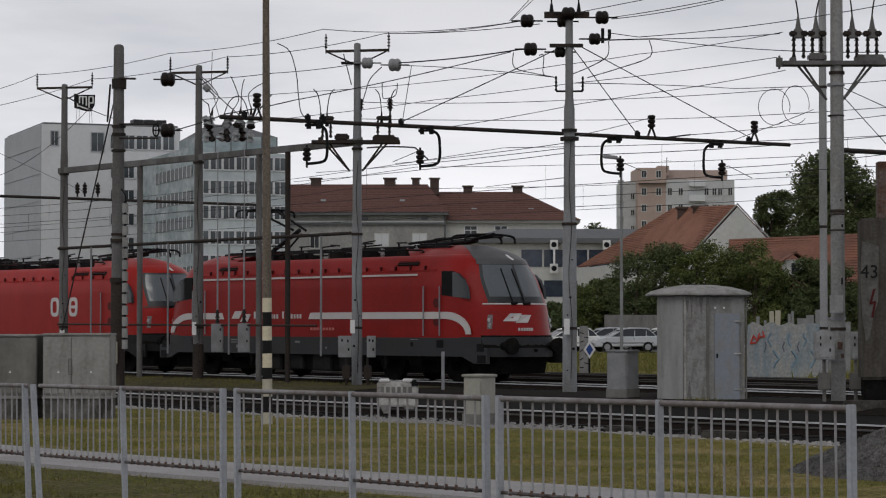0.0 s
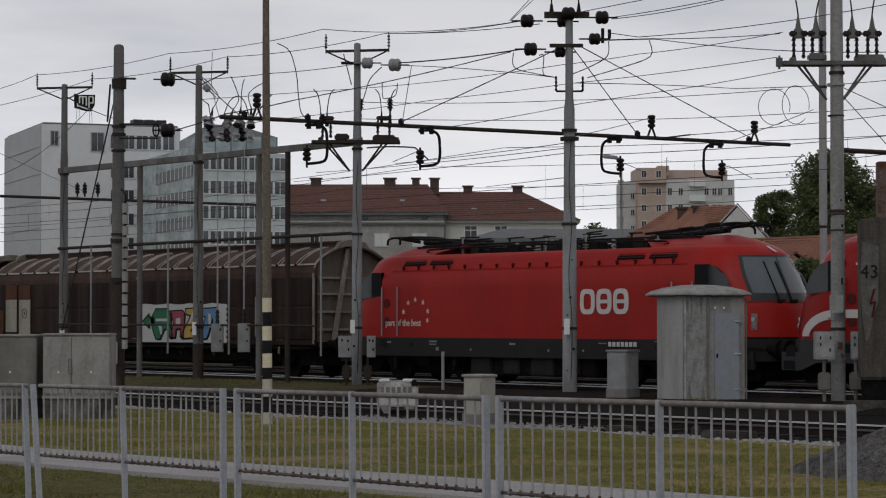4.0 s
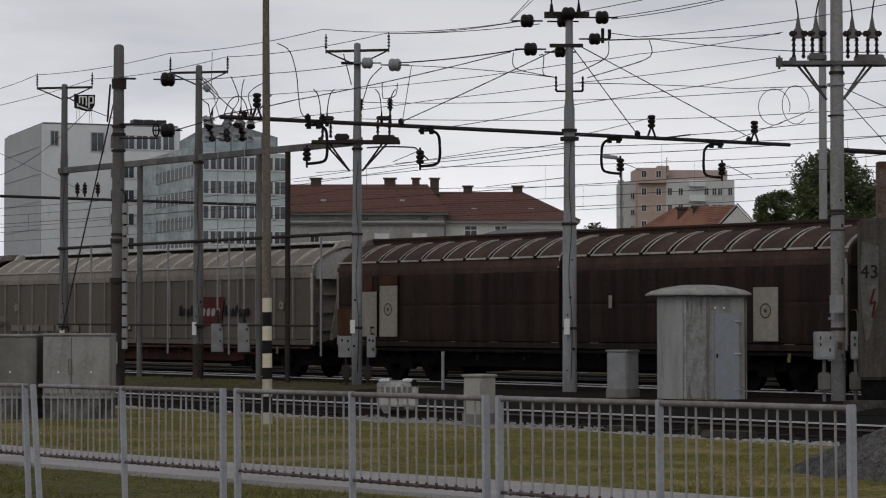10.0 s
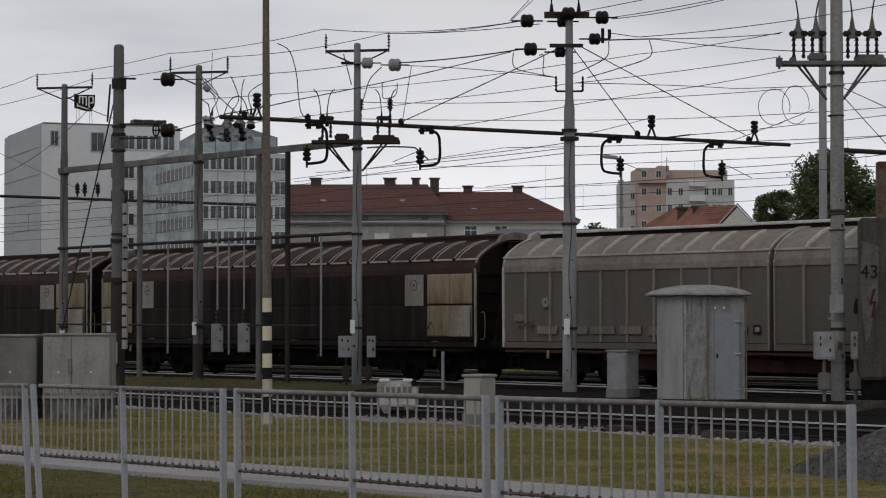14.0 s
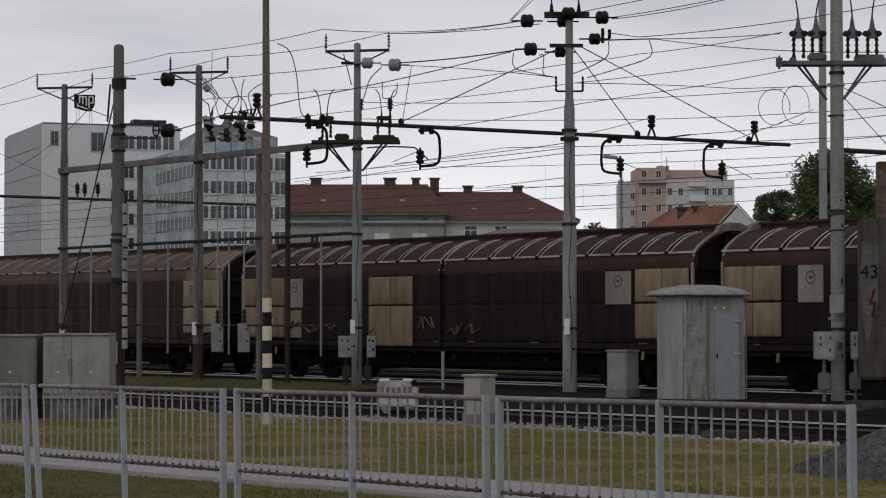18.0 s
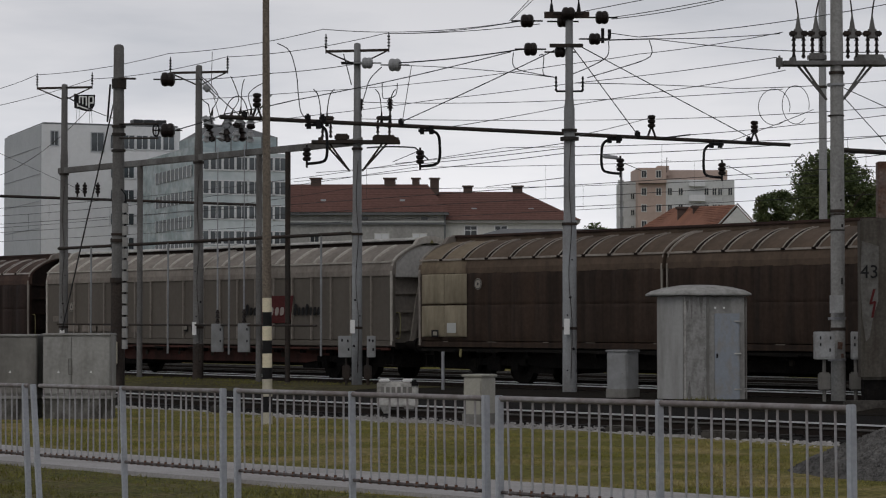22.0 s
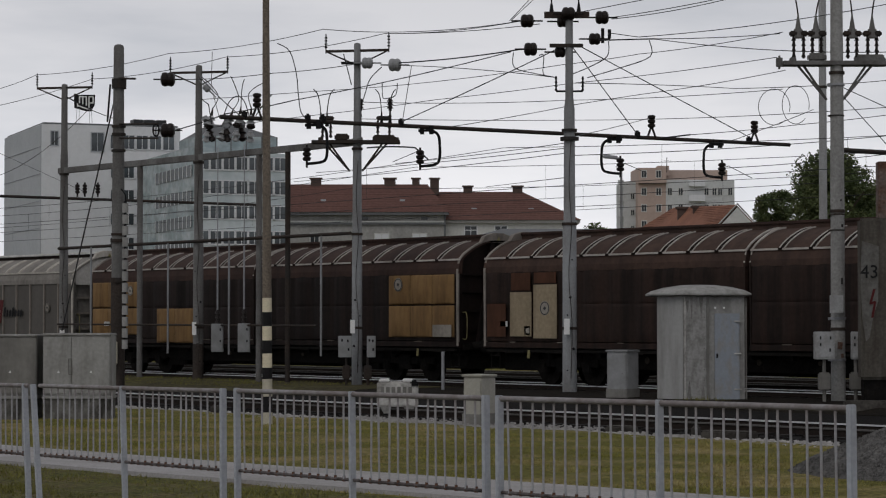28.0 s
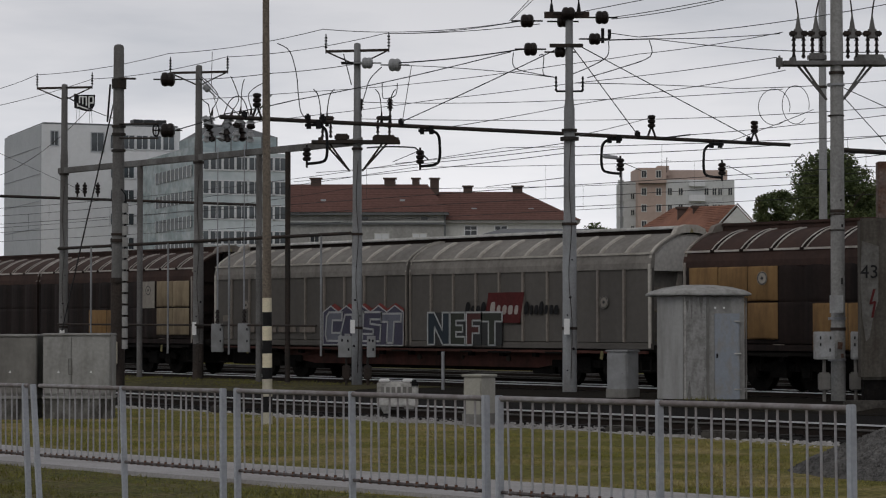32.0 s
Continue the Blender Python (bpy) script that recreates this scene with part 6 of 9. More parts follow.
def office_white():
    root = thing("office_building", IDENT, "white and grey clad office block with ribbon windows", "building")
    o = at(-52.4, 310)
    al = turn_of(20.8)
    bm = BM()
    block(bm, o, al, 18.6, 26, -0.2, 27.7)
    part("wall", bm, PANEL_WHITE, root)
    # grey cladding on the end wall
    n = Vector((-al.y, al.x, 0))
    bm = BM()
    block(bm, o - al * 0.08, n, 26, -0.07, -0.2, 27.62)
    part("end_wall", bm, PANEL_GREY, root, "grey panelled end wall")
    for k in range(7):
        bm = BM()
        block(bm, o - al * 0.14 + n * 0.0, n, 26, -0.05, 3.4 + k * 3.55, 3.46 + k * 3.55)
        part("panel_joint", bm, JOINT, root)
    face_windows(root, o, al, [25.85], [1.7], 1.0, 1.9, PANEL_GREY, OFFICE_GLASS)
    face_windows(root, o, al, [25.5], [7.4], 1.7, 2.5, PANEL_GREY, OFFICE_GLASS)
    face_windows(root, o, al, [25.6], [9.9, 11.6, 13.4, 15.2, 17.0], 1.6, 1.9, PANEL_WHITE, OFFICE_GLASS)
    face_windows(root, o, al, [21.6, 18.5, 15.4, 12.2, 9.0], [9.9, 11.6, 13.4, 15.2, 17.0], 1.5, 1.6, PANEL_WHITE, OFFICE_GLASS)
    bm = BM()
    block(bm, o + al * 0.3 + n * 0.3, al, 18.0, 25.4, 27.7, 27.95)
    part("roof", bm, ROOF_FLAT, root)
    for k in range(3):
        bm = BM()
        block(bm, o + al * (13.2 + k * 1.6) + n * 4, al, 1.3, 2.0, 27.95, 29.0)
        part("roof_unit", bm, LOCO_GREY, root, "dark rooftop ventilation unit")


def office_glass():
    root = thing("office_building", IDENT, "office block with teal glass side and banded window front", "building")
    o = at(-29.2, 280)
    al = turn_of(20.0)
    n = Vector((-al.y, al.x, 0))
    bm = BM()
    block(bm, o, al, 11.3, 30, -0.2, 21.9)
    part("wall", bm, PANEL_TEAL, root)
    bm = BM()
    block(bm, o - al * 0.1, n, 30, -0.08, -0.2, 22.6)
    part("glass_side", bm, OFFICE_TEAL, root, "teal glass curtain wall")
    for k in range(6):
        bm = BM()
        block(bm, o - al * 0.2 + n * 1.0, n, 19, -0.06, 4.0 + k * 3.0, 5.4 + k * 3.0)
        part("window_band", bm, OFFICE_GLASS, root)
        for q in range(10):
            bm = BM()
            block(bm, o - al * 0.27 + n * (1.0 + q * 2.05), n, 0.14, -0.06, 4.0 + k * 3.0, 5.4 + k * 3.0)
            part("mullion", bm, PANEL_WHITE, root)
    face_windows(root, o, al, [20.6, 17.75, 14.8, 11.8, 8.9, 5.9], [0.95 + 1.57 * q for q in range(7)], 1.42, 1.6, PANEL_WHITE, OFFICE_GLASS)
    bm = BM()
    block(bm, o + al * 1.0 + n * 2, al, 9.6, 10, 21.9, 24.0)
    part("roof_pavilion", bm, OFFICE_TEAL, root, "glazed rooftop storey")
    for q in range(6):
        bm = BM()
        block(bm, o + al * (1.0 + q * 1.9) + n * 1.93, al, 0.12, 0.05, 21.9, 24.0)
        part("mullion", bm, ROOF_FLAT, root)
    bm = BM()
    p = [o + al * 1.0 + n * 2, o + al * 10.6 + n * 2, o + al * 10.6 + n * 12, o + al * 1.0 + n * 12]
    c = [o + al * 3.5 + n * 5, o + al * 6.5 + n * 5, o + al * 6.5 + n * 9, o + al * 3.5 + n * 9]
    loft(bm, [[(q.x, q.y, 24.0) for q in p], [(q.x, q.y, 25.6) for q in c]])
    part("pavilion_roof", bm, ROOF_FLAT, root)


def old_house(o, al, length, depth, eave, ridge, hip_l, hip_r, wall_mat, roof_mat, label):
    root = thing("town_house", IDENT, label, "building")
    n = Vector((-al.y, al.x, 0))
    bm = BM()
    block(bm, o, al, length, depth, -0.2, eave)
    part("wall", bm, wall_mat, root)
    bm = BM()
    block(bm, o - al * 0.5 - n * 0.6, al, length + 1.0, depth + 1.2, eave, eave + 0.35)
    part("cornice", bm, PLASTER_GREY, root)
    bm = BM()
    e = eave + 0.36
    a, b = o - al * 0.6 - n * 0.8, o + al * (length + 0.6) - n * 0.8
    c, d = b + n * (depth + 1.6), a + n * (depth + 1.6)
    m1, m2 = o + al * hip_l + n * depth / 2, o + al * (length - hip_r) + n * depth / 2
    v = [bm.verts.new((p.x, p.y, z)) for p, z in ((a, e), (b, e), (c, e), (d, e), (m1, ridge), (m2, ridge))]
    for f in ((0, 1, 5, 4), (1, 2, 5), (2, 3, 4, 5), (3, 0, 4), (3, 2, 1, 0)):
        bm.faces.new([v[i] for i in f])
    roof = part("roof", bm, roof_mat, root)
    return root, roof, n


def chimney(root, p, w, z0, z1):
    bm = BM()
    box(bm, (p.x, p.y, (z0 + z1) / 2), (w, w * 0.7, z1 - z0), rz=VIEW_TURN)
    box(bm, (p.x, p.y, z1 + 0.1), (w + 0.35, w * 0.7 + 0.35, 0.2), rz=VIEW_TURN)
    part("chimney", bm, CHIMNEY, root)


def roof_courses(root, a, b, c, d, n, mat, lift=0.07):
    """Rows of tiles up a slope between the eave a-b and the ridge d-c, each row a thin lapped strip."""
    for k in range(n):
        t0, t1 = k / n, (k + 1) / n
        p, q = a.lerp(d, t0), b.lerp(c, t0)
        r, s = b.lerp(c, t1), a.lerp(d, t1)
        up = (b - a).cross(d - a).normalized()
        if up.z < 0:
            up = -up
        bm = BM()
        vs = [bm.verts.new(x) for x in (p + up * lift, q + up * lift, r + up * 0.02, s + up * 0.02, p, q)]
        bm.faces.new((vs[0], vs[1], vs[2], vs[3]))
        bm.faces.new((vs[4], vs[5], vs[1], vs[0]))
        part("tile_course", bm, mat, root)


def red_roof_houses():
    al = turn_of(0)
    o = at(-26.0, 315)
    root, roof, n = old_house(o, al, 26.2, 12, 16.0, 20.4, 0, 2.3, PLASTER_GREY, TILE_DARK, "long old town house with dark red tiled roof and chimneys")
    a, b = o - al * 0.6 - n * 0.8, o + al * 26.8 - n * 0.8
    m1, m2 = o + n * 6, o + al * 23.9 + n * 6
    z = Vector((0, 0, 1))
    roof_courses(roof, a + z * 16.36, b + z * 16.36, m2 + z * 20.4, m1 + z * 20.4, 16, TILE_DARK, 0.05)
    for x, w in ((559, 1.4), (690, 1.5), (736, 1.0), (769, 1.2)):
        p = at((x - 784) / 4211 * 321, 321)
        chimney(root, p, w, 19.0, 21.1)
    for x in (572, 712):
        bm = BM()
        p = at((x - 784) / 4211 * 317, 317, 18.0)
        box(bm, p, (0.7, 0.5, 0.35), rz=VIEW_TURN)
        part("roof_vent", bm, PANEL_GREY, root)
    face_windows(root, o, al, [12.6], [9.0, 1.0], 1.2, 2.0, PLASTER, GLASS_DARK)
    face_windows(root, o, al, [12.7], [17.9, 22.9], 1.9, 1.7, PLASTER, PANEL_WHITE)
    bm = BM()
    block(bm, o - n * 0.25, al, 26.3, 0.2, 15.02, 15.22)
    part("string_course", bm, PLASTER, root)
    bm = BM()
    block(bm, o - n * 0.35, al, 26.3, 0.3, 14.72, 15.0)
    part("gutter", bm, ROOF_FLAT, root, "dark gutter under the string course")
    bm = BM()
    block(bm, o - n * 0.9, al, 26.8, 0.18, 15.98, 16.22)
    part("gutter", bm, ROOF_FLAT, root, "dark gutter along the eave")
    for x in (15.2, 23.1):
        bm = BM()
        block(bm, o + al * x - n * 0.05, al, 0.85, 0.1, 15.35, 15.8)
        part("attic_window", bm, GLASS_DARK, root)
    bm = BM()
    p = o + al * 26.25 - n * 0.2
    rod(bm, (p.x, p.y, 0), (p.x, p.y, 16.0), 0.12)
    part("downpipe", bm, ROOF_FLAT, root)
    o2 = at(0.2, 316)
    root2, roof2, n2 = old_house(o2, al, 17.5, 12, 15.0, 19.45, -1.4, 7.0, PLASTER, TILE_DARK, "pale plastered town house with hipped dark red roof")
    a, b = o2 - n2 * 0.8, o2 + al * 18.1 - n2 * 0.8
    roof_courses(roof2, a + z * 15.36, b + z * 15.36, o2 + al * 10.5 + n2 * 6 + z * 19.45, o2 - al * 1.4 + n2 * 6 + z * 19.45, 14, TILE_DARK, 0.05)
    for x, w in ((828, 1.2), (916, 1.3)):
        chimney(root2, at((x - 784) / 4211 * 322, 322), w, 17.8, 20.1)
    face_windows(root2, o2, al, [13.65], [3.5, 7.5], 1.65, 1.9, PANEL_WHITE, GLASS_DARK)
    for x in (3.5, 7.5):
        bm = BM()
        block(bm, o2 + al * (x - 0.82) - n2 * 0.12, al, 1.64, 0.1, 13.98, 14.08)
        part("transom", bm, PANEL_WHITE, root2)
    for x in (839, 940):
        bm = BM()
        box(bm, at((x - 784) / 4211 * 318, 318, 16.9), (0.7, 0.5, 0.35), rz=VIEW_TURN)
        part("roof_vent", bm, PANEL_GREY, root2)


def modern_hall():
    root = thing("workshop_building", IDENT, "low modern hall with grey roof, dark windows and white units", "building")
    al = turn_of(4)
    o = at(3.36, 262.00, 2.45)
    o.z = 0
    n = Vector((-al.y, al.x, 0))
    bm = BM()
    block(bm, o, al, 20.5, 18, -0.2, 10.6)
    part("wall", bm, PLASTER, root)
    bm = BM()
    p = [o - al * 0.5 - n * 0.8, o + al * 21.2 - n * 0.8, o + al * 21.2 + n * 18, o - al * 0.5 + n * 18]
    c = [o + al * 3.6 + n * 5, o + al * 20.4 + n * 5, o + al * 20.4 + n * 15, o + al * 3.6 + n * 15]
    loft(bm, [[(q.x, q.y, z) for q in p] for z in (10.5, 11.05)] + [[(q.x, q.y, 12.3) for q in c]])
    part("roof", bm, ROOF_FLAT, root, "grey sheet roof with wide fascia")
    for z0, z1 in ((7.9, 9.8), (4.6, 6.4), (1.2, 3.2)):
        for q in range(6):
            bm = BM()
            block(bm, o + al * (5.3 + q * 2.5) - n * 0.05, al, 2.3, 0.12, z0, z1)
            part("window", bm, HALL_GLASS, root)
    for x, y in ((981, 433), (981, 475), (1075, 433)):
        p = at((x - 784) / 4211 * 261, 261.3 + (x - 838) / 4211 * 18, 1.7 + (572 - y) / 4211 * 261)
        unit = BM()
        box(unit, p, (0.86, 0.5, 1.02), rz=VIEW_TURN + 4, bevel=0.03)
        u = part("air_unit", unit, WHITE, root, "white outdoor air conditioning unit")
        bm = BM()
        q = p - Vector((-0.775, 0.632, 0)) * 0.27
        rod(bm, q, q - Vector((-0.775, 0.632, 0)) * 0.03, 0.3, seg=14)
        part("fan_grille", bm, BLACK, u)
    bm = BM()
    p = at((981 - 784) / 4211 * 261, 261.2, 0)
    box(bm, (p.x, p.y, 9.0), (0.22, 0.14, 1.8), rz=VIEW_TURN)
    part("duct", bm, WHITE, root)


def gable_house():
    root = thing("gabled_house", IDENT, "long house with orange tiled roof and pale gable wall", "building")
    A, B = at(24.77, 200.00, 11.44), at(21.75, 224.00, 12.35)
    C, Dd = at(21.19, 200.00, 7.59), at(14.47, 256.00, 7.53)
    E = at(28.32, 200.00, 7.64)
    wall = BM()
    base = [Vector((p.x, p.y, -0.2)) for p in (C, E)]
    n = Vector((-0.775, 0.632, 0)) * 0.4
    ring = [base[0], base[1], E, A, C]
    loft(wall, [[tuple(p) for p in ring], [tuple(p + n) for p in ring]])
    part("gable_wall", wall, PLASTER, root, "pale plastered gable wall")
    wall = BM()
    ring = [Vector((C.x, C.y, -0.2)), Vector((Dd.x, Dd.y, -0.2)), Dd, C]
    loft(wall, [[tuple(p + n * 1.02) for p in ring], [tuple(p + Vector((0.632, 0.775, 0)) * 0.4 + n * 1.02) for p in ring]])
    part("side_wall", wall, PLASTER, root)
    bm = BM()
    up = Vector((0, 0, 0.12))
    F = E + (B - A) + (B - A)
    v = [bm.verts.new(p + up) for p in (C, A, B, Dd, E, F)]
    bm.faces.new((v[0], v[1], v[2], v[3]))
    bm.faces.new((v[1], v[4], v[5], v[2]))
    bm.faces.new((v[2], v[5], v[3]))
    roof = part("roof", bm, TILE_RED, root)
    roof_courses(roof, C + up * 1.6, Dd + up * 1.6, B + up * 1.6, A + up * 1.6, 26, TILE_RED, 0.07)
    bm = BM()
    sweep(bm, [C + up * 2, A + up * 2.4, E + up * 2], 0.09, 4)
    part("verge_board", bm, PLASTER_GREY, root)
    chimney(root, at(23.0, 214.00, 11.87), 1.0, 9.5, 12.05)
    chimney(root, at(21.9, 218.00, 11.76), 0.8, 9.5, 12.15)
    face_windows(root, at(19.29, 222.00, 4.44), turn_of(0), [3.2], [-2.2, 0.4], 0.9, 1.3, PLASTER, GLASS_DARK)


def dormer_house():
    root = thing("low_house", IDENT, "low house with old orange tiled roof and a dormer", "building")
    a, b, c, d = at(21.22, 178.00, 4.53), at(30.14, 172.00, 4.15), at(31.92, 182.00, 8.53), at(22.72, 189.00, 8.34)
    bm = BM()
    v = [bm.verts.new(p) for p in (a, b, c, d)]
    back = (d - a).cross(b - a).normalized() * 0.2
    w = [bm.verts.new(p + (back if back.z < 0 else -back)) for p in (a, b, c, d)]
    bm.faces.new(v)
    bm.faces.new(w[::-1])
    for i in range(4):
        bm.faces.new((v[i], w[i], w[(i + 1) % 4], v[(i + 1) % 4]))
    roof = part("roof", bm, TILE_OLD, root)
    roof_courses(roof, a, b, c, d, 20, TILE_OLD, 0.07)
    bm = BM()
    al = (b - a).normalized()
    al.z = 0
    block(bm, a + Vector((-0.775, 0.632, 0)) * 0.5, al, (b - a).length, 7, -0.2, 4.3)
    part("wall", bm, PLASTER, root)
    bm = BM()
    p = at(25.59, 173.50, 5.65)
    box(bm, p, (1.5, 1.6, 1.3), rz=VIEW_TURN)
    dorm = part("dormer", bm, PLASTER, root)
    bm = BM()
    q = p - Vector((-0.775, 0.632, 0)) * 0.82
    box(bm, q, (0.6, 0.08, 0.8), rz=VIEW_TURN)
    part("window", bm, GLASS_DARK, dorm)
    bm = BM()
    for s in (-1, 1):
        box(bm, p + Vector((0.632, 0.775, 0)) * s * 0.5 + Vector((0, 0, 0.85)), (1.4, 2.2, 0.1), rz=VIEW_TURN, ry=s * 32)
    part("dormer_roof", bm, TILE_OLD, dorm)


def apartments():
    root = thing("apartment_tower", IDENT, "grey and salmon apartment block with balconies", "building")
    al = turn_of(2)
    S = 420 / 4211
    def blk(x0, x1, y, dd, mat, nm, depth=12):
        o = at((x0 - 784) / 4211 * dd, dd)
        bm = BM()
        block(bm, o, al, (x1 - x0) * S, depth, -0.2, 1.7 + (572 - y) * dd / 4211)
        part(nm, bm, mat, root)
        return o
    o1 = blk(1104, 1130, 322, 424, APART_GREY, "side_wing")
    o2 = blk(1130, 1180, 297, 420, APART_ORANGE, "stair_tower")
    o3 = blk(1179, 1301, 318, 420, APART_GREY, "main_wing")
    blk(1180, 1290, 301, 426, APART_ORANGE, "roof_storey", 8)
    n = Vector((-al.y, al.x, 0))
    rows = [28.0, 24.9, 22.0, 19.1]
    face_windows(root, o2, al, rows[:1] + rows[1:], [1.0, 3.6], 0.9, 1.3, PLASTER, GLASS_DARK)
    face_windows(root, o3, al, [24.9, 22.0, 19.1], [0.7, 2.6, 7.2, 8.6, 9.6, 11.4], 0.8, 1.3, PLASTER, GLASS_DARK)
    face_windows(root, o1, al, [24.3, 21.4, 18.5], [1.6], 0.7, 1.1, PLASTER, GLASS_DARK)
    for z in (26.8, 24.2, 21.4):
        bm = BM()
        block(bm, o3 + al * 4.0 - n * 1.1, al, 2.8, 1.1, z - 1.0, z + 0.1)
        part("balcony", bm, PANEL_WHITE, root)
        bm = BM()
        block(bm, o1 - al * 0.9 - n * 0.2, al, 0.9, 1.6, z - 0.8, z + 0.4)
        part("balcony", bm, APART_GREY, root)
    for z in (27.0,):
        bm = BM()
        block(bm, o2 - n * 0.9, al, 4.9, 0.9, z - 0.6, z + 0.25)
        part("balcony", bm, APART_ORANGE, root)
    bm = BM()
    p = at(39.94, 424.00, 30.02)
    rod(bm, (p.x, p.y, p.z - 1.5), (p.x, p.y, p.z + 1.2), 0.06)
    box(bm, (p.x, p.y, p.z + 0.6), (1.5, 0.05, 0.06), rz=VIEW_TURN)
    part("aerial", bm, BLACK, root)
    bm = BM()
    block(bm, o2 + al * 4 + n * 4, al, 2, 3, 28, 29.75)
    part("lift_house", bm, APART_ORANGE, root)


def roof_sign():
    """A cut-out sign on legs: a dark back, pale looped strokes in front."""
    foot = at(-47.37, 314.00, 27.84)
    root = thing("roof_sign", pose(foot.x, foot.y, 27.93, 0, 0, VIEW_TURN), "white looped emblem sign on thin legs on a flat roof", "sign")
    for x in (-1.15, -0.8, 0.65, 0.95):
        bm = BM()
        rod(bm, (x, 0.3 if x in (-0.8, 0.95) else 0.0, 0), (x * 0.9, 0, 2.2), 0.03, seg=6)
        part("leg", bm, STEEL, root)
    bm = BM()
    prism(bm, [(-1.4, 2.2), (-1.05, 2.1), (0.2, 1.75), (0.85, 1.75), (1.3, 2.6), (1.35, 3.95), (-1.0, 3.95), (-1.1, 4.1), (-1.45, 4.1)], 0.03, 0.1)
    part("back", bm, BLACK, root, "dark cut-out back panel")
    for pts in (((-0.95, 2.35), (-0.95, 3.0)), ((-0.7, 2.75), (-0.7, 3.7)), ((-0.27, 2.65), (-0.27, 3.7)), ((0.2, 2.5), (0.2, 3.7)), ((-0.72, 3.68), (0.22, 3.68)), ((0.55, 2.2), (0.55, 3.7)), ((1.1, 2.9), (1.1, 3.7)), ((0.53, 3.68), (1.12, 3.68)), ((0.53, 2.85), (1.12, 2.85)), ((-0.9, 2.5), (-0.1, 2.2), (0.6, 2.0))):
        bm = BM()
        sweep(bm, [(x, -0.04, z) for x, z in pts], 0.09, 6)
        part("emblem_stroke", bm, WHITE, root)


office_white()
roof_sign()
office_glass()
red_roof_houses()
modern_hall()
gable_house()
dormer_house()
apartments()


# ---- trees and shrubs ----
def leaf_cloud(clumps, count, size, seed):
    """Many small leaf cards gathered in clumps."""
    rng = np.random.default_rng(seed)
    total = sum(c[3] ** 2 for c in clumps)
    verts, faces = [], []
    for cx, cy, cz, r in clumps:
        n = int(count * r * r / total)
        v = rng.normal(size=(n, 3))
        v /= np.linalg.norm(v, axis=1)[:, None]
        rad = r * (0.15 + 1.1 * rng.random(n) ** 0.55)
        p = np.array((cx, cy, cz)) + v * rad[:, None] * np.array((1.15, 1.15, 0.75))
        a = rng.normal(size=(n, 3)) * np.array((1, 1, 0.6))
        a /= np.linalg.norm(a, axis=1)[:, None]
        b = np.cross(a, rng.normal(size=(n, 3)) + np.array((0, 0, 0.5)))
        b /= np.linalg.norm(b, axis=1)[:, None] + 1e-6
        s = size * (0.6 + 0.8 * rng.random(n))[:, None]
        i0 = len(verts)
        quad = np.stack((p - a * s, p - b * s * 0.6, p + a * s, p + b * s * 0.6), 1).reshape(-1, 3)
        verts.extend(map(tuple, quad))
        faces.extend((i0 + 4 * k, i0 + 4 * k + 1, i0 + 4 * k + 2, i0 + 4 * k + 3) for k in range(n))
    me = bpy.data.meshes.new("leaves")
    me.from_pydata(verts, [], faces)
    return me


def tree(place, height, width, crown_from, seed, label, mat, leaves=6000, size=0.22, name="tree", lumps=26, category="tree"):
    root = thing(name, pose(place.x, place.y, -0.2), label, category, group="trees and shrubs")
    rng = random.Random(seed)
    bm = BM()
    rod(bm, (0, 0, 0), (0.1, 0, height * 0.45), height * 0.028, height * 0.02, 8)
    rod(bm, (0.1, 0, height * 0.45), (0.2, 0.1, height * 0.85), height * 0.02, height * 0.006, 7)
    for k in range(7):
        a = rng.uniform(0, 6.28)
        z = height * rng.uniform(0.25, 0.65)
        rod(bm, (0.1, 0, z), (math.cos(a) * width * 0.35, math.sin(a) * width * 0.35, z + height * 0.2), height * 0.01, height * 0.003, 6)
    part("trunk", bm, BARK, root)
    clumps = []
    zc, hz = (height + crown_from) / 2, (height - crown_from) / 2
    for k in range(lumps):
        a, b = rng.uniform(0, 6.28), rng.uniform(-1, 1)
        rr = rng.uniform(0.35, 0.9)
        w = width / 2 * math.sqrt(max(0.05, 1 - b * b)) * rr
        clumps.append((math.cos(a) * w, math.sin(a) * w, zc + hz * b * 0.9, width * rng.uniform(0.07, 0.16)))
    me = leaf_cloud(clumps, leaves, size, seed)
    me.materials.append(mat)
    ob = new("crown", me)
    ob.parent = root
    ob["kind"] = "stuff"
    return root


def ground_at(p):
    return Vector((p.x, p.y, 0))


tree(ground_at(at(35.44, 215.00, 5.37)), 17.4, 9.2, 5, 3, "tall dark green leafy tree behind the houses", LEAF, 46000, 0.135, lumps=190)
tree(ground_at(at(34.69, 222.00, 5.49)), 16.6, 5.6, 5, 4, "dark green leafy tree behind the houses", LEAF, 17000, 0.14, lumps=70)
tree(ground_at(at(31.02, 226.00, 5.56)), 14.3, 4.2, 7, 5, "slender green tree behind the houses", LEAF, 8000, 0.12, lumps=40)
tree(ground_at(at(32.54, 228.00, 5.60)), 14.6, 5.0, 7, 8, "slender green tree behind the houses", LEAF, 8000, 0.12, lumps=40)
tree(ground_at(at(39.40, 218.00, 5.43)), 13.8, 6.8, 5, 6, "dark green leafy tree behind the houses", LEAF, 17000, 0.14, lumps=70)
tree(ground_at(at(21.24, 330.00, 7.34)), 15.8, 5.5, 11.0, 7, "distant thin-leaved tree above the roofs", LEAF, 1500, 0.2, lumps=18)
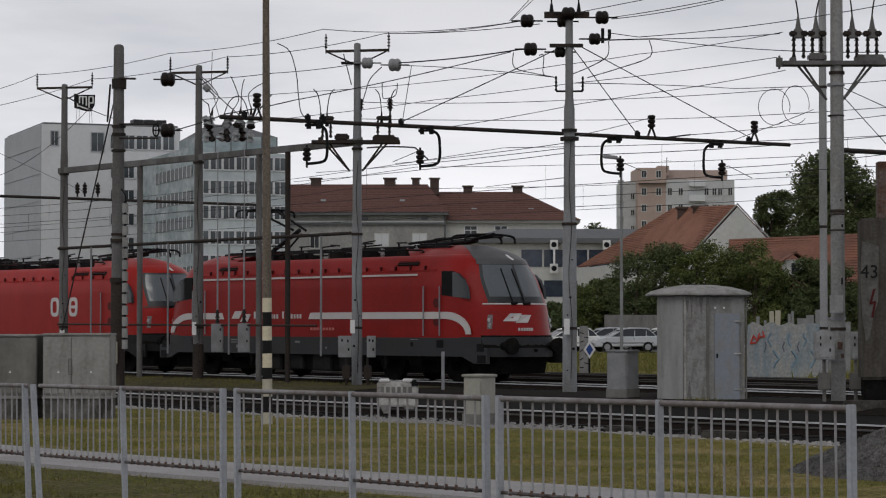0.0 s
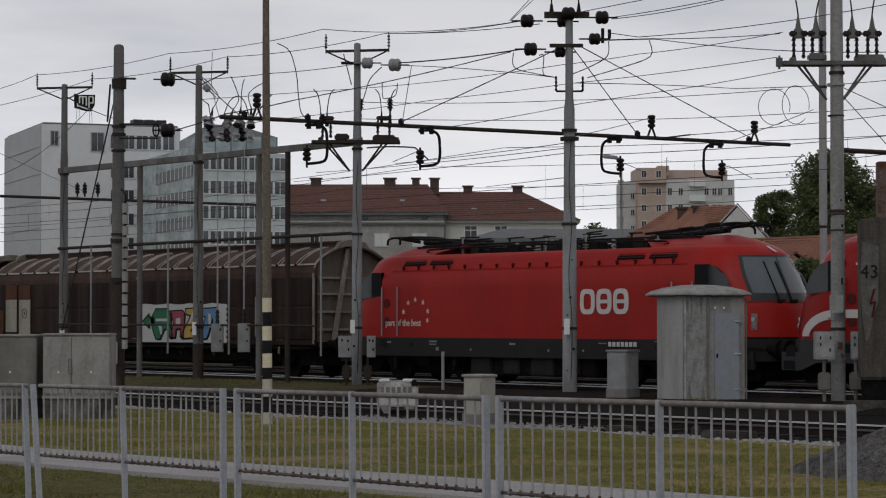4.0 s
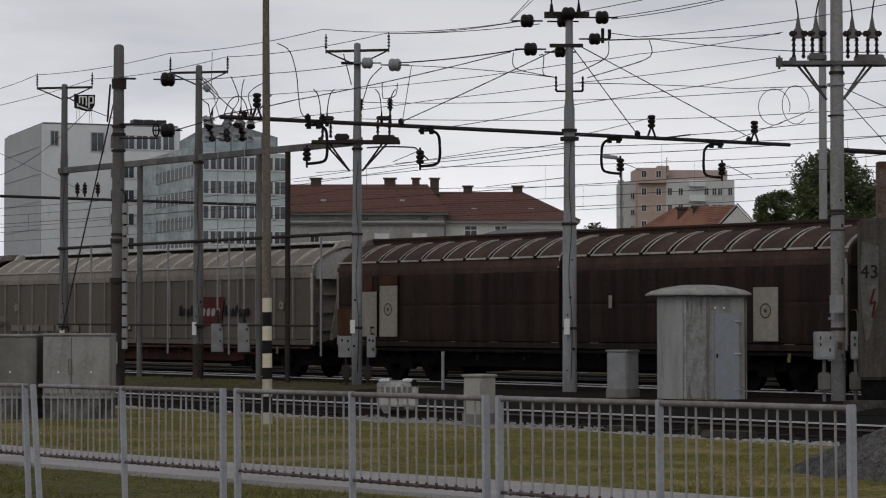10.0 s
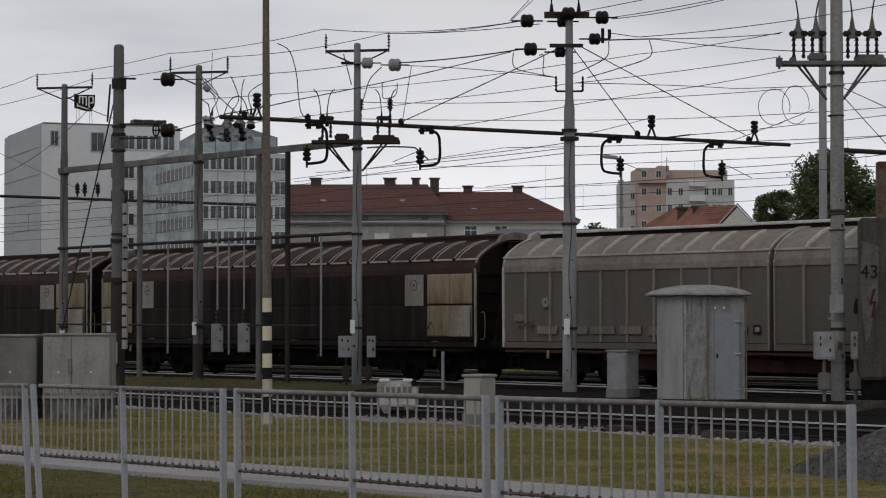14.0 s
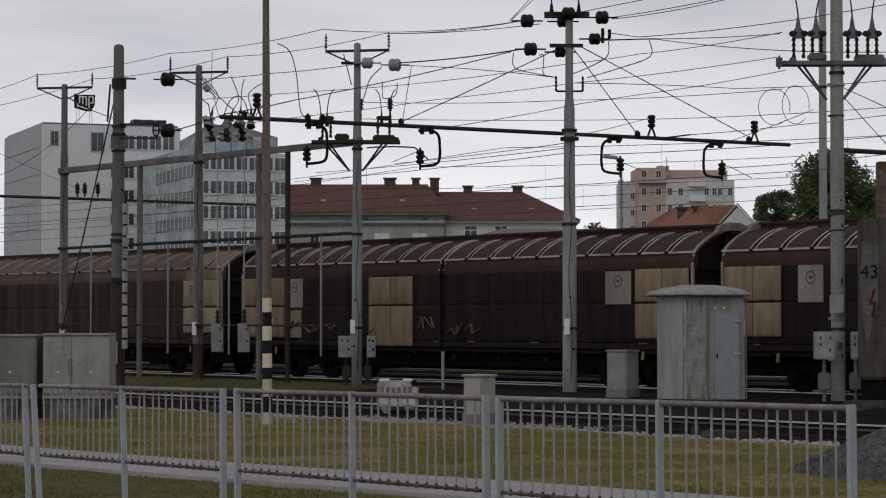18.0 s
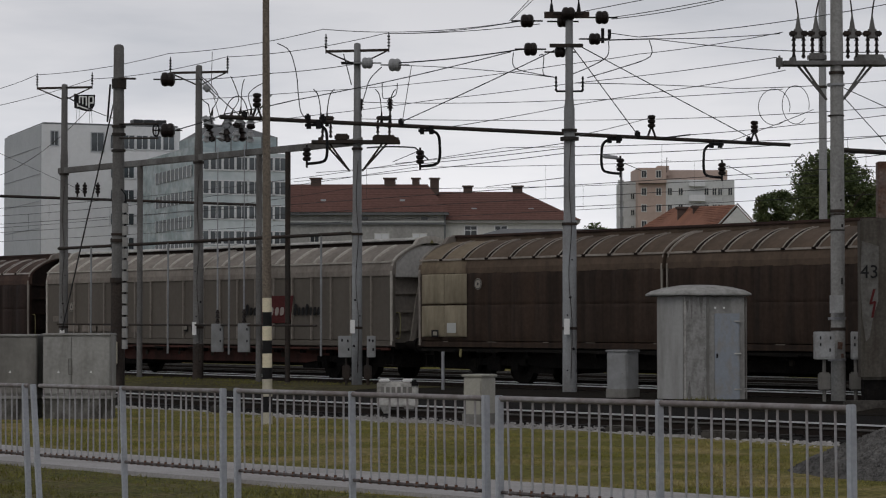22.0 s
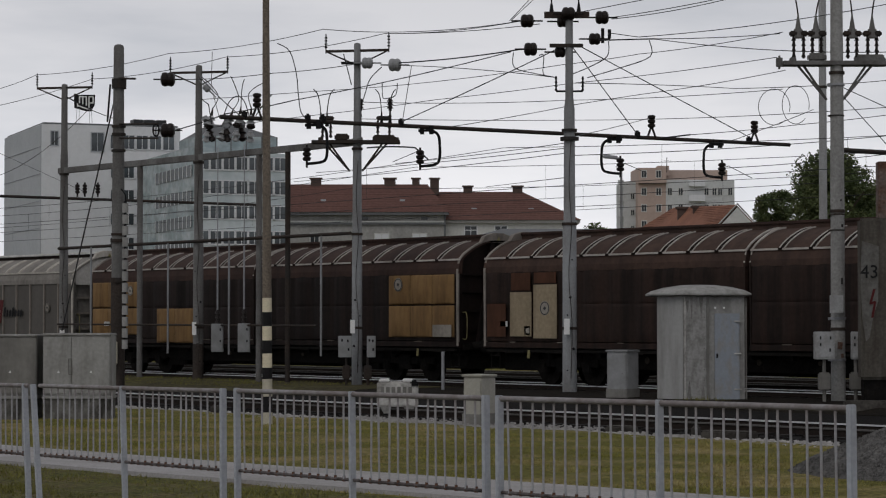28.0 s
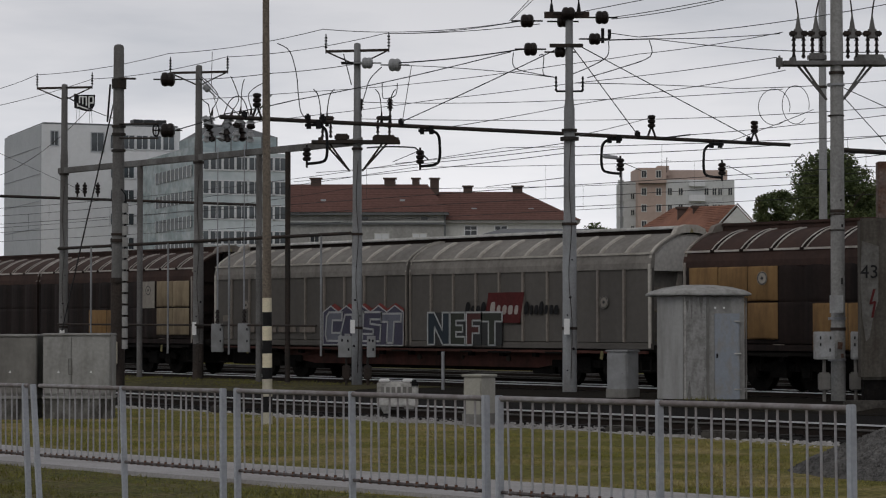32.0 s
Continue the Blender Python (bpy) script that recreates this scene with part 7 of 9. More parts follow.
SHRUBS = ((1030, 4.6, 3.2, LEAF_LIGHT), (1062, 5.0, 3.2, LEAF), (1088, 5.2, 3.0, LEAF_LIGHT), (1124, 6.8, 4.6, LEAF), (1160, 7.5, 4.8, LEAF), (1195, 7.5, 4.6, LEAF), (1228, 7.0, 4.4, LEAF_LIGHT), (1262, 7.8, 4.8, LEAF_LIGHT), (1298, 7.4, 4.6, LEAF), (1335, 7.7, 4.4, LEAF_LIGHT), (1365, 6.6, 3.6, LEAF_LIGHT), (1385, 4.8, 3.0, LEAF), (1408, 3.7, 3.0, LEAF), (1434, 6.6, 3.6, LEAF), (1460, 6.4, 3.6, LEAF), (1492, 6.0, 3.6, LEAF), (1515, 4.6, 3.0, LEAF_LIGHT), (985, 3.4, 2.8, LEAF), (1008, 3.4, 2.6, LEAF))
for k, (x, hgt, wid, mat) in enumerate(SHRUBS):
    tree(ground_at(at((x - 784) / 4211 * 165, 165 + 1.5 * (k % 3))), hgt, wid, 0.1, 20 + k, "dense leafy garden shrub in mixed greens", mat, 11000, 0.085, "shrub", 75, "shrub")


# ---- car park and street furniture beyond the tracks ----
def parked_car(m, label, paint):
    root = thing("parked_car", m, label, "car", group="parked cars")
    low = [(-2.1, 0.3), (-2.14, 0.55), (-2.05, 0.72), (-1.6, 0.86), (-1.05, 0.95), (2.0, 1.0), (2.12, 0.8), (2.12, 0.35)]
    bm = BM()
    loft(bm, [[(x * k, y, 0.62 + (z - 0.62) * m) for x, z in low] for y, k, m in ((-0.87, 0.97, 0.8), (-0.85, 0.99, 0.96), (-0.74, 1.0, 1.0), (0.74, 1.0, 1.0), (0.85, 0.99, 0.96), (0.87, 0.97, 0.8))])
    part("body", bm, paint, root, smooth=False)
    glass = [(-1.05, 0.93), (-0.55, 1.2), (-0.1, 1.41), (1.3, 1.44), (1.75, 1.2), (1.98, 0.98)]
    bm = BM()
    loft(bm, [[(x * k, y, z) for x, z in glass] for y, k in ((-0.79, 0.98), (-0.64, 0.985), (0.64, 0.985), (0.79, 0.98))])
    for v in bm.verts:
        v.co.y *= 1.0 - 0.26 * max(0, v.co.z - 0.95)
    part("cabin_glass", bm, GLASS_DARK, root)
    bm = BM()
    loft(bm, [[(x, y * w, z) for y in (-0.6, -0.3, 0.3, 0.6)] + [(x, y * w, z + 0.06) for y in (0.58, 0.3, -0.3, -0.58)] for x, z, w in ((-0.3, 1.35, 1.06), (0.0, 1.42, 1.06), (0.6, 1.46, 1.06), (1.3, 1.44, 1.06), (1.55, 1.38, 1.0))])
    part("roof", bm, paint, root)
    for xa, xb, za in ((-1.05, -0.15, 1.4), (0.5, 0.55, 1.44), (1.25, 1.3, 1.44), (1.95, 1.45, 1.4)):
        bm = BM()
        for q in (-1, 1):
            rod(bm, (xa, q * 0.80, 0.95), (xb, q * 0.66, za), 0.026, seg=5)
        part("pillar", bm, paint, root)
    bm = BM()
    for q in (-1, 1):
        box(bm, (0.05, q * 0.872, 0.55), (3.4, 0.012, 0.05))
    part("rub_strip", bm, TYRE, root)
    bm = BM()
    box(bm, (-2.1, 0, 0.52), (0.06, 0.9, 0.14), bevel=0.02)
    part("grille", bm, BLACK, root)
    for x in (-1.3, 1.35):
        for s in (-1, 1):
            bm = BM()
            rod(bm, (x, s * 0.68, 0.3), (x, s * 0.88, 0.3), 0.33, seg=18)
            w = part("wheel", bm, TYRE, root)
            bm = BM()
            rod(bm, (x, s * 0.87, 0.3), (x, s * 0.892, 0.3), 0.2, seg=12)
            part("rim", bm, STEEL, w)
    for s in (-1, 1):
        bm = BM()
        box(bm, (-2.02, s * 0.62, 0.7), (0.1, 0.3, 0.16), bevel=0.02)
        part("headlight", bm, WHITE, root)


def on_park(x, d):
    return at((x - 784) / 4211 * d, d, -0.1)


for x, d, tr, lab, mt in ((1103, 150, 12, "silver estate car parked on the asphalt", CAR_PAINT), (1066, 158, 14, "pale grey car parked in the row", CAR_PAINT), (1165, 156, 12, "white car parked in the row", WHITE), (1000, 150, 20, "white car parked beyond the tracks", WHITE), (1205, 160, 12, "pale grey car parked behind the kiosk", CAR_PAINT)):
    p = on_park(x, d)
    parked_car(pose(p.x, p.y, -0.1, 0, 0, VIEW_TURN + tr), lab, mt)

bm = BM()
o = at((1070 - 784) / 4211 * 160, 160)
block(bm, o, turn_of(3), 4.4, 0.3, -0.2, 2.25)
tagged(part("garden_wall", bm, CONC_DARK), "dark grey garden wall behind the parked cars", "wall")


def street_lamp():
    p = ground_at(at(8.25, 110.00, 1.70))
    root = thing("street_lamp", pose(p.x, p.y, -0.2, 0, 0, VIEW_TURN), "slim grey street lamp with flat lantern", "street lamp")
    bm = BM()
    rod(bm, (0, 0, 0), (0, 0, 9.5), 0.085, 0.055, 10)
    part("pole", bm, MAST, root)
    bm = BM()
    rod(bm, (0, 0, 9.45), (-0.2, 0, 9.55), 0.04)
    box(bm, (-0.5, 0, 9.58), (0.75, 0.26, 0.17), ry=6, bevel=0.05)
    part("lantern", bm, STEEL, root)


street_lamp()


SPRAY_SKY = material("spray_sky_blue", (0.20, 0.29, 0.36), 0.7, vary=0.3, scale=4)


def graffiti_wall():
    root = thing("concrete_barrier", facing(11.95, 83.4, -0.2, -6), "curved pale concrete barrier covered with faded spray paint", "barrier")
    bm = BM()
    rings = []
    n = 14
    for k in range(n + 1):
        x = -1.3 + 2.6 * k / n
        y = 0.25 * (x / 1.3) ** 2
        top = 1.86 + 0.05 * math.sin(k * 1.7) + (0.03 if k % 3 else -0.03)
        rings.append([(x, y, 0), (x * 0.97, y + 0.03, top), (x * 0.97, y + 0.2, top), (x, y + 0.25, 0)])
    loft(bm, rings)
    part("panel", bm, material("sprayed_concrete", (0.33, 0.328, 0.315), 0.85, vary=0.3, scale=1.8, fine=12, second=(0.19, 0.25, 0.29), amount=0.85, stretch=(2.2, 1, 0.5)), root)
    for k, (x, z, h, a) in enumerate(((-1.12, 1.3, 0.3, 20), (-1.0, 1.36, 0.26, -30), (-0.9, 1.4, 0.3, 15), (-0.8, 1.42, 0.28, 75), (-0.72, 1.5, 0.25, -10), (-1.06, 1.2, 0.2, 85))):
        bm = BM()
        box(bm, (x, 0.25 * (x / 1.3) ** 2 - 0.0, z), (0.05, 0.03, h), ry=a)
        part("spray_stroke", bm, RED_PAINT, root, "red spray stroke")
    for k in range(9):
        bm = BM()
        x = -0.66 + k * 0.2 + 0.05 * math.sin(k * 5.0)
        z = 1.0 + 0.35 * math.sin(k * 2.1)
        pts = [(x + (0.03 + 0.03 * (k % 3)) * math.sin(k * 2.3 + q * (1.1 + 0.3 * (k % 4))), z + 0.24 - (0.09 + 0.03 * (k % 3)) * q) for q in range(5)]
        sweep(bm, [(px, 0.25 * (px / 1.3) ** 2 + 0.012, pz) for px, pz in pts], 0.02 + 0.012 * (k % 3), 4)
        part("spray_stroke", bm, SPRAY_SKY if k % 3 else GRAF_BLUEGREY, root)


graffiti_wall()


def board_fence():
    root = thing("board_fence", facing(13.0, 90, -0.2), "broken pale board fence behind the barrier", "fence")
    for k, (x, w, h) in enumerate(((-1.28, 0.1, 1.95), (-1.08, 0.12, 2.15), (-0.84, 0.1, 2.0), (-0.55, 0.17, 2.35), (-0.36, 0.2, 2.38), (0.1, 0.11, 2.25), (0.22, 0.1, 2.35), (0.55, 0.34, 2.08), (0.9, 0.3, 2.2), (1.15, 0.2, 2.4), (1.62, 0.15, 2.0), (2.0, 0.2, 2.15), (2.3, 0.2, 1.95))):
        bm = BM()
        box(bm, (x, 0.0, h / 2), (w, 0.04, h), ry=1.5 * math.sin(k * 3.7), bevel=0.01)
        part("board", bm, CREAM if k in (3, 4) else CAB_GREY, root)
    bm = BM()
    box(bm, (0.5, 0.05, 0.9), (3.8, 0.05, 1.2))
    part("backing", bm, LOCO_GREY, root, "dark backing boards")


board_fence()


def crossing_sign():
    p = ground_at(at(5.04, 82.00, 1.70))
    root = thing("track_sign", pose(p.x, p.y, -0.2, 0, 0, VIEW_TURN), "blue and white diamond sign on a dark post", "sign")
    bm = BM()
    rod(bm, (0, 0, 0), (0, 0, 0.8), 0.035)
    part("post", bm, BLACK, root)
    bm = BM()
    box(bm, (0, -0.05, 0.95), (0.36, 0.03, 0.36), ry=45)
    plate = part("plate", bm, WHITE, root)
    plate.scale = (0.8, 1, 1.25)
    plate.location.z = -0.2
    bm = BM()
    box(bm, (0, -0.075, 0.95), (0.22, 0.02, 0.22), ry=45)
    inner = part("diamond", bm, BLUE_PAINT, root)
    inner.scale = (0.8, 1, 1.25)
    inner.location.z = -0.2
    p = ground_at(at(4.91, 83.00, 1.70))
    root = thing("sprayed_post", pose(p.x, p.y, -0.2, 0, 0, VIEW_TURN), "pale concrete post scribbled with black paint", "post")
    bm = BM()
    box(bm, (0, 0, 0.95), (0.3, 0.2, 1.7), bevel=0.02)
    part("block", bm, CONC, root)
    for k in range(9):
        bm = BM()
        box(bm, (-0.08 + 0.16 * (k % 2), -0.105, 0.35 + k * 0.15), (0.15, 0.012, 0.03), ry=40 * math.sin(k * 2.7))
        part("scribble", bm, BLACK_PAINT, root)


crossing_sign()


def gravel_heap():
    bm = BM()
    c = at(6.16, 29.40, -0.23)
    n, m = 26, 48
    rings = []
    for i in range(n):
        r = 1.75 * (1 - i / (n - 1)) + 0.02
        h = 0.82 * (1 - (r / 1.78)) ** 0.8
        rings.append([(c.x + 1.15 * r * math.cos(a), c.y + r * math.sin(a), -0.2 + h + 0.05 * noise.noise((r * 4 * math.cos(a), r * 4 * math.sin(a), 2)) * (1 if i else 0)) for a in [k * 2 * math.pi / m for k in range(m)]])
    loft(bm, rings)
    # loose stones all over the slope
    rng = random.Random(12)
    for k in range(2600):
        r = 1.75 * math.sqrt(rng.random())
        a = rng.uniform(math.pi * 0.5, math.pi * 1.75)
        h = 0.82 * (1 - (r + 0.02) / 1.78) ** 0.8
        s = rng.uniform(0.012, 0.034)
        p = Vector((c.x + 1.15 * r * math.cos(a), c.y + r * math.sin(a), -0.19 + h))
        t = rng.uniform(0, 6.28)
        v = [bm.verts.new(p + Vector((s * 1.3 * math.cos(t + q * 2.1), s * 1.3 * math.sin(t + q * 2.1), -0.02))) for q in range(3)] + [bm.verts.new(p + Vector((0, 0, s)))]
        for f in ((0, 1, 3), (1, 2, 3), (2, 0, 3)):
            bm.faces.new([v[i] for i in f])
    tagged(part("gravel_heap", bm, GRAVEL), "heap of grey gravel on the lawn", "gravel heap", kind="stuff")


gravel_heap()

# ---- fittings on the masts ----
ROW_X = {161: -67.9, 297: -63.24, 405: -59.84, 568: -55.14}
PLACES = [(-29.78, 28.24, -0.2), (-26.96, 27.96, -0.2), (-41.06, 27.48, -0.2), (-27.97, 28.22, -0.2), (-32.51, 37.97, -0.2)]

ALONG = Vector((0.632, 0.775, 0))
AWAY = Vector((-0.775, 0.632, 0))


def fit(name, bm, mat, root, label="", smooth=False):
    """A part built in world axes, hung on a thing."""
    bmesh.ops.translate(bm, verts=bm.verts, vec=-root.location)
    return part(name, bm, mat, root, label, smooth)


def lathe(bm, p, axis, profile, seg=12):
    """A turned body: profile of (distance along the axis, radius)."""
    axis, p = Vector(axis).normalized(), Vector(p)
    side = axis.cross(Vector((0.3, 0.2, 0.9))).normalized()
    up = side.cross(axis)
    loft(bm, [[p + axis * t + (side * math.cos(q * 2 * math.pi / seg) + up * math.sin(q * 2 * math.pi / seg)) * r for q in range(seg)] for t, r in profile])


def disc_stack(bm, p, axis, r, n=3, pitch=0.1, tail=0.0, waist=0.62):
    prof = [(-n * pitch / 2 - tail, 0.02)] if tail else []
    for k in range(n):
        c = (k - (n - 1) / 2) * pitch
        prof += [(c - pitch * 0.48, r * waist), (c - pitch * 0.25, r * 0.97), (c + pitch * 0.25, r), (c + pitch * 0.48, r * waist)]
    if tail:
        prof = [prof[0], (prof[1][0] - 0.005, 0.02)] + prof[1:] + [(n * pitch / 2 + 0.005, 0.02), (n * pitch / 2 + tail, 0.02)]
    lathe(bm, p, axis, prof, 14)


def upright_insulator(bm, p, h, r, n=4):
    prof = [(0, r * 0.5)]
    for k in range(n):
        z = h * (k + 0.5) / n
        prof += [(z - h / n * 0.32, r * 0.5), (z - h / n * 0.28, r), (z + h / n * 0.2, r * 0.6)]
    lathe(bm, p, (0, 0, 1), prof + [(h, r * 0.5)], 10)


def strain(root, p, axis=None, r=0.2, mat=None):
    bm = BM()
    k = r / 0.165
    lathe(bm, p, axis or ALONG, [(-0.4, 0.02), (-0.165 * k, 0.022), (-0.16 * k, r * 0.5), (-0.13 * k, r * 0.86), (-0.08 * k, r), (-0.03 * k, r * 0.97), (0, r * 0.88), (0.03 * k, r * 0.97), (0.08 * k, r), (0.13 * k, r * 0.86), (0.16 * k, r * 0.5), (0.165 * k, 0.022), (0.4, 0.02)], 16)
    fit("strain_insulator", bm, mat or INSUL, root, smooth=False)


def row_place(x, y):
    """A point in the plane of the mast row by its bearing and elevation from the eye."""
    a = (x - 784) / 4211
    d = ROW / (a * 0.775 + 0.632)
    return at(a * d, d, 1.7 + (572 - y) / 4211 * d)


BASE_RUST = material("sooty_rust", (0.032, 0.027, 0.024), 0.85, vary=0.5, scale=2.2, fine=18, second=(0.06, 0.046, 0.038), amount=0.8, stretch=(1, 1, 0.4), bump=0.2)


# mast with the switch platform
def switch_platform(root, c, half, scale=1.0, heads=((-0.95, -0.72), (0.62, 0.95)), mat=None):
    """A bracketed platform with upright insulators and curved cable tails."""
    bm = BM()
    box(bm, c, (2 * half, 0.5 * scale, 0.09), rz=VIEW_TURN)
    for q in range(5):
        box(bm, c + ALONG * (-half * 0.8 + q * half * 0.42) + Vector((0, 0, 0.09)), (0.14 + 0.05 * (q % 3), 0.2, 0.1 + 0.05 * (q % 2)), rz=VIEW_TURN + 15 * q, bevel=0.02)
    box(bm, c + Vector((0, 0, 0.14)) - ALONG * 0.4, (0.42, 0.24, 0.2), rz=VIEW_TURN, bevel=0.05)
    box(bm, c + Vector((0, 0, 0.1)) + ALONG * 0.8, (0.6, 0.24, 0.2), rz=VIEW_TURN, bevel=0.02)
    fit("platform", bm, mat or MAST_DARK, root, "dark steel switch platform")
    for s in (-1, 1):
        for q in (0.0, 0.14):
            bm = BM()
            rod(bm, c + ALONG * s * (half * 0.62 + q), c + ALONG * s * 0.18 + Vector((0, 0, -0.82)), 0.028, seg=6)
            fit("strut", bm, mat or MAST_DARK, root)
    for pair in heads:
        for x in pair:
            p = c + ALONG * x * scale + Vector((0, 0, 0.12))
            bm = BM()
            upright_insulator(bm, p, 0.5 * scale, 0.055)
            fit("support_insulator", bm, INSUL, root)
        bm = BM()
        x = sum(pair) / 2
        box(bm, c + ALONG * x * scale + Vector((0, 0, 0.68 * scale)), (0.42 * scale, 0.2, 0.12), rz=VIEW_TURN, bevel=0.03)
        fit("switch_head", bm, MAST_DARK, root)


switch_platform(M3, at(-2.47, 67.43, 6.83), 1.25)
for x0, x1, lean in ((568, 555, -1), (579, 592, 1), (675, 664, -1), (690, 700, 1)):
    bm = BM()
    a, b = at(-2.47, 67.43, 7.38), at(-2.47, 67.43, 8.34)
    pa = a + ALONG * (x0 - 630) / 62
    pb = b + ALONG * (x1 - 630) / 62
    sweep(bm, [pa, pa + Vector((0, 0, 0.3)), pa.lerp(pb, 0.6) + ALONG * -0.05 * lean + Vector((0, 0, 0.2)), pb], 0.016)
    fit("cable_tail", bm, MAST_DARK, M3)
    bm = BM()
    rod(bm, pa - Vector((0, 0, 0.1)), pa + Vector((0, 0, 0.32)), 0.06, 0.015, 8)
    fit("cable_end", bm, BLACK, M3)
for x, y0, y1 in ((638, 222, 178), (690, 228, 182)):
    bm = BM()
    p = at(-2.47, 67.43, 7.67) + ALONG * (x - 630) / 62
    upright_insulator(bm, p - Vector((0, 0, 0.35)), 0.55, 0.05, 3)
    upright_insulator(bm, p + Vector((0, 0, 0.1)), 0.3, 0.1, 3)
    fit("post_insulator", bm, INSUL, M3)
strain(M3, at(-2.14, 67.02, 9.04), r=0.16, mat=INSUL_PALE)
strain(M3, at(-1.34, 66.04, 8.88), r=0.18, mat=INSUL_PALE)
bm = BM()
box(bm, at(-2.56, 67.23, 9.06), (0.65, 0.08, 0.07), rz=VIEW_TURN)
fit("bracket", bm, BLACK, M3)
for s in (-1, 1):
    bm = BM()
    c = at(-2.41, 66.72, 1.04)
    box(bm, c + ALONG * (-0.33 if s < 0 else 0.4), (0.38 if s < 0 else 0.24, 0.26, 0.6), rz=VIEW_TURN, bevel=0.012)
    fit("switch_box", bm, CAB_GREY, M3, "grey metal switch box")
    for q, z in ((-0.08, 0.18), (0.08, 0.16), (0.1, -0.08)):
        bm = BM()
        box(bm, c + ALONG * ((-0.33 if s < 0 else 0.4) + q * (1 if s < 0 else 0.6)) - AWAY * 0.135 + Vector((0, 0, z)), (0.045, 0.02, 0.075), rz=VIEW_TURN)
        fit("latch", bm, BLACK, M3)
    bm = BM()
    box(bm, c + ALONG * (-0.3 if s < 0 else 0.3) + Vector((0, 0, -0.72)), (0.22, 0.2, 0.4), rz=VIEW_TURN, bevel=0.03)
    rod(bm, c + ALONG * (-0.3 if s < 0 else 0.3) + Vector((0, 0, -1.1)), c + ALONG * (-0.3 if s < 0 else 0.3) + Vector((0, 0, -0.3)), 0.035)
    fit("drive_rod", bm, MAST_DARK, M3)
bm = BM()
box(bm, at(-2.55, 67.13, 1.60), (0.13, 0.02, 0.38), rz=VIEW_TURN)
fit("number_plate", bm, WHITE, M3, "small white enamel plate")

# mast with many strain insulators
bm = BM()
box(bm, at(3.16, 60.53, 9.56), (1.15, 0.12, 0.16), rz=VIEW_TURN)
fit("crossarm", bm, MAST_DARK, M4)
bm = BM()
box(bm, at(3.14, 60.40, 8.76), (0.85, 0.1, 0.09), rz=VIEW_TURN)
fit("crossarm", bm, MAST_DARK, M4)
for x in (976, 1024):
    bm = BM()
    p = at(3.12, 60.58, 9.59) + ALONG * (x - 1000) / 69
    rod(bm, p, p + Vector((0, 0, 0.3)), 0.07, 0.02, 8)
    rod(bm, p + Vector((0, 0, 0.3)), p + Vector((0, 0, 0.9)), 0.02, seg=6)
    fit("pin_insulator", bm, BLACK, M4)
for x, y, r in ((933, 37, 0.17), (1065, 31, 0.17), (1005, 26, 0.17), (996, 38, 0.15), (939, 87, 0.17), (991, 92, 0.14), (1052, 69, 0.15)):
    strain(M4, at(3.12, 60.58, 9.95) + ALONG * (x - 1000) / 69 + Vector((0, 0, -y / 69)) + AWAY * (-0.2 if x in (1005,) else 0.0), r=r)
bm = BM()
for x, y0, y1 in ((1066, 50, 76), (1078, 52, 68)):
    p = at(3.12, 60.58, 9.95) + ALONG * (x - 1000) / 69
    rod(bm, p + Vector((0, 0, -y0 / 69)), p + Vector((0, 0, -y1 / 69)), 0.045, seg=6)
fit("arrester", bm, BLACK, M4)
for s in (-1, 1):
    p = at(3.22, 60.45, 7.60) + ALONG * s * 0.34
    bm = BM()
    upright_insulator(bm, p, 0.38, 0.04, 4)
    rod(bm, p, p - ALONG * s * 0.3, 0.025, seg=6)
    fit("side_insulator", bm, BLACK, M4)
bm = BM()
rod(bm, at(3.22, 60.45, 6.34), at(3.22, 60.45, 6.43), 0.24, seg=14)
fit("clamp_band", bm, MAST_DARK, M4)
bm = BM()
box(bm, at(3.13, 60.17, 1.61), (0.14, 0.02, 0.4), rz=VIEW_TURN)
fit("number_plate", bm, WHITE, M4, "small white enamel plate")

# concrete mast with cable platform
CAB_PALE = material("pale_box_paint", (0.33, 0.335, 0.34), 0.6, vary=0.15, scale=3, fine=20, second=(0.22, 0.215, 0.21), amount=0.8)
P5 = at(8.84, 53.56, 7.55)
switch_platform(M5, P5, 1.18, 1.0, ((-0.92, -0.7), (-0.5, -0.3), (0.3, 0.5), (0.75, 0.95)), MAST_OLD)
for x0, x1 in ((-0.82, -0.98), (-0.42, -0.2), (0.4, 0.28), (0.85, 1.0)):
    bm = BM()
    a = P5 + ALONG * x0 + Vector((0, 0, 0.7))
    rod(bm, a - Vector((0, 0, 0.12)), a + Vector((0, 0, 0.08)), 0.12, 0.1, 10)
    rod(bm, a + Vector((0, 0, 0.08)), a + Vector((0, 0, 0.42)), 0.07, 0.015, 8)
    fit("cable_end", bm, MAST_OLD, M5)
    bm = BM()
    b = P5 + ALONG * x1 + Vector((0, 0, 1.9))
    sweep(bm, [a + Vector((0, 0, 0.4)), a.lerp(b, 0.4) + Vector((0, 0, 0.3)), a.lerp(b, 0.75) + ALONG * (x1 - x0) * 0.4, b], 0.018)
    fit("cable_tail", bm, MAST_DARK, M5)
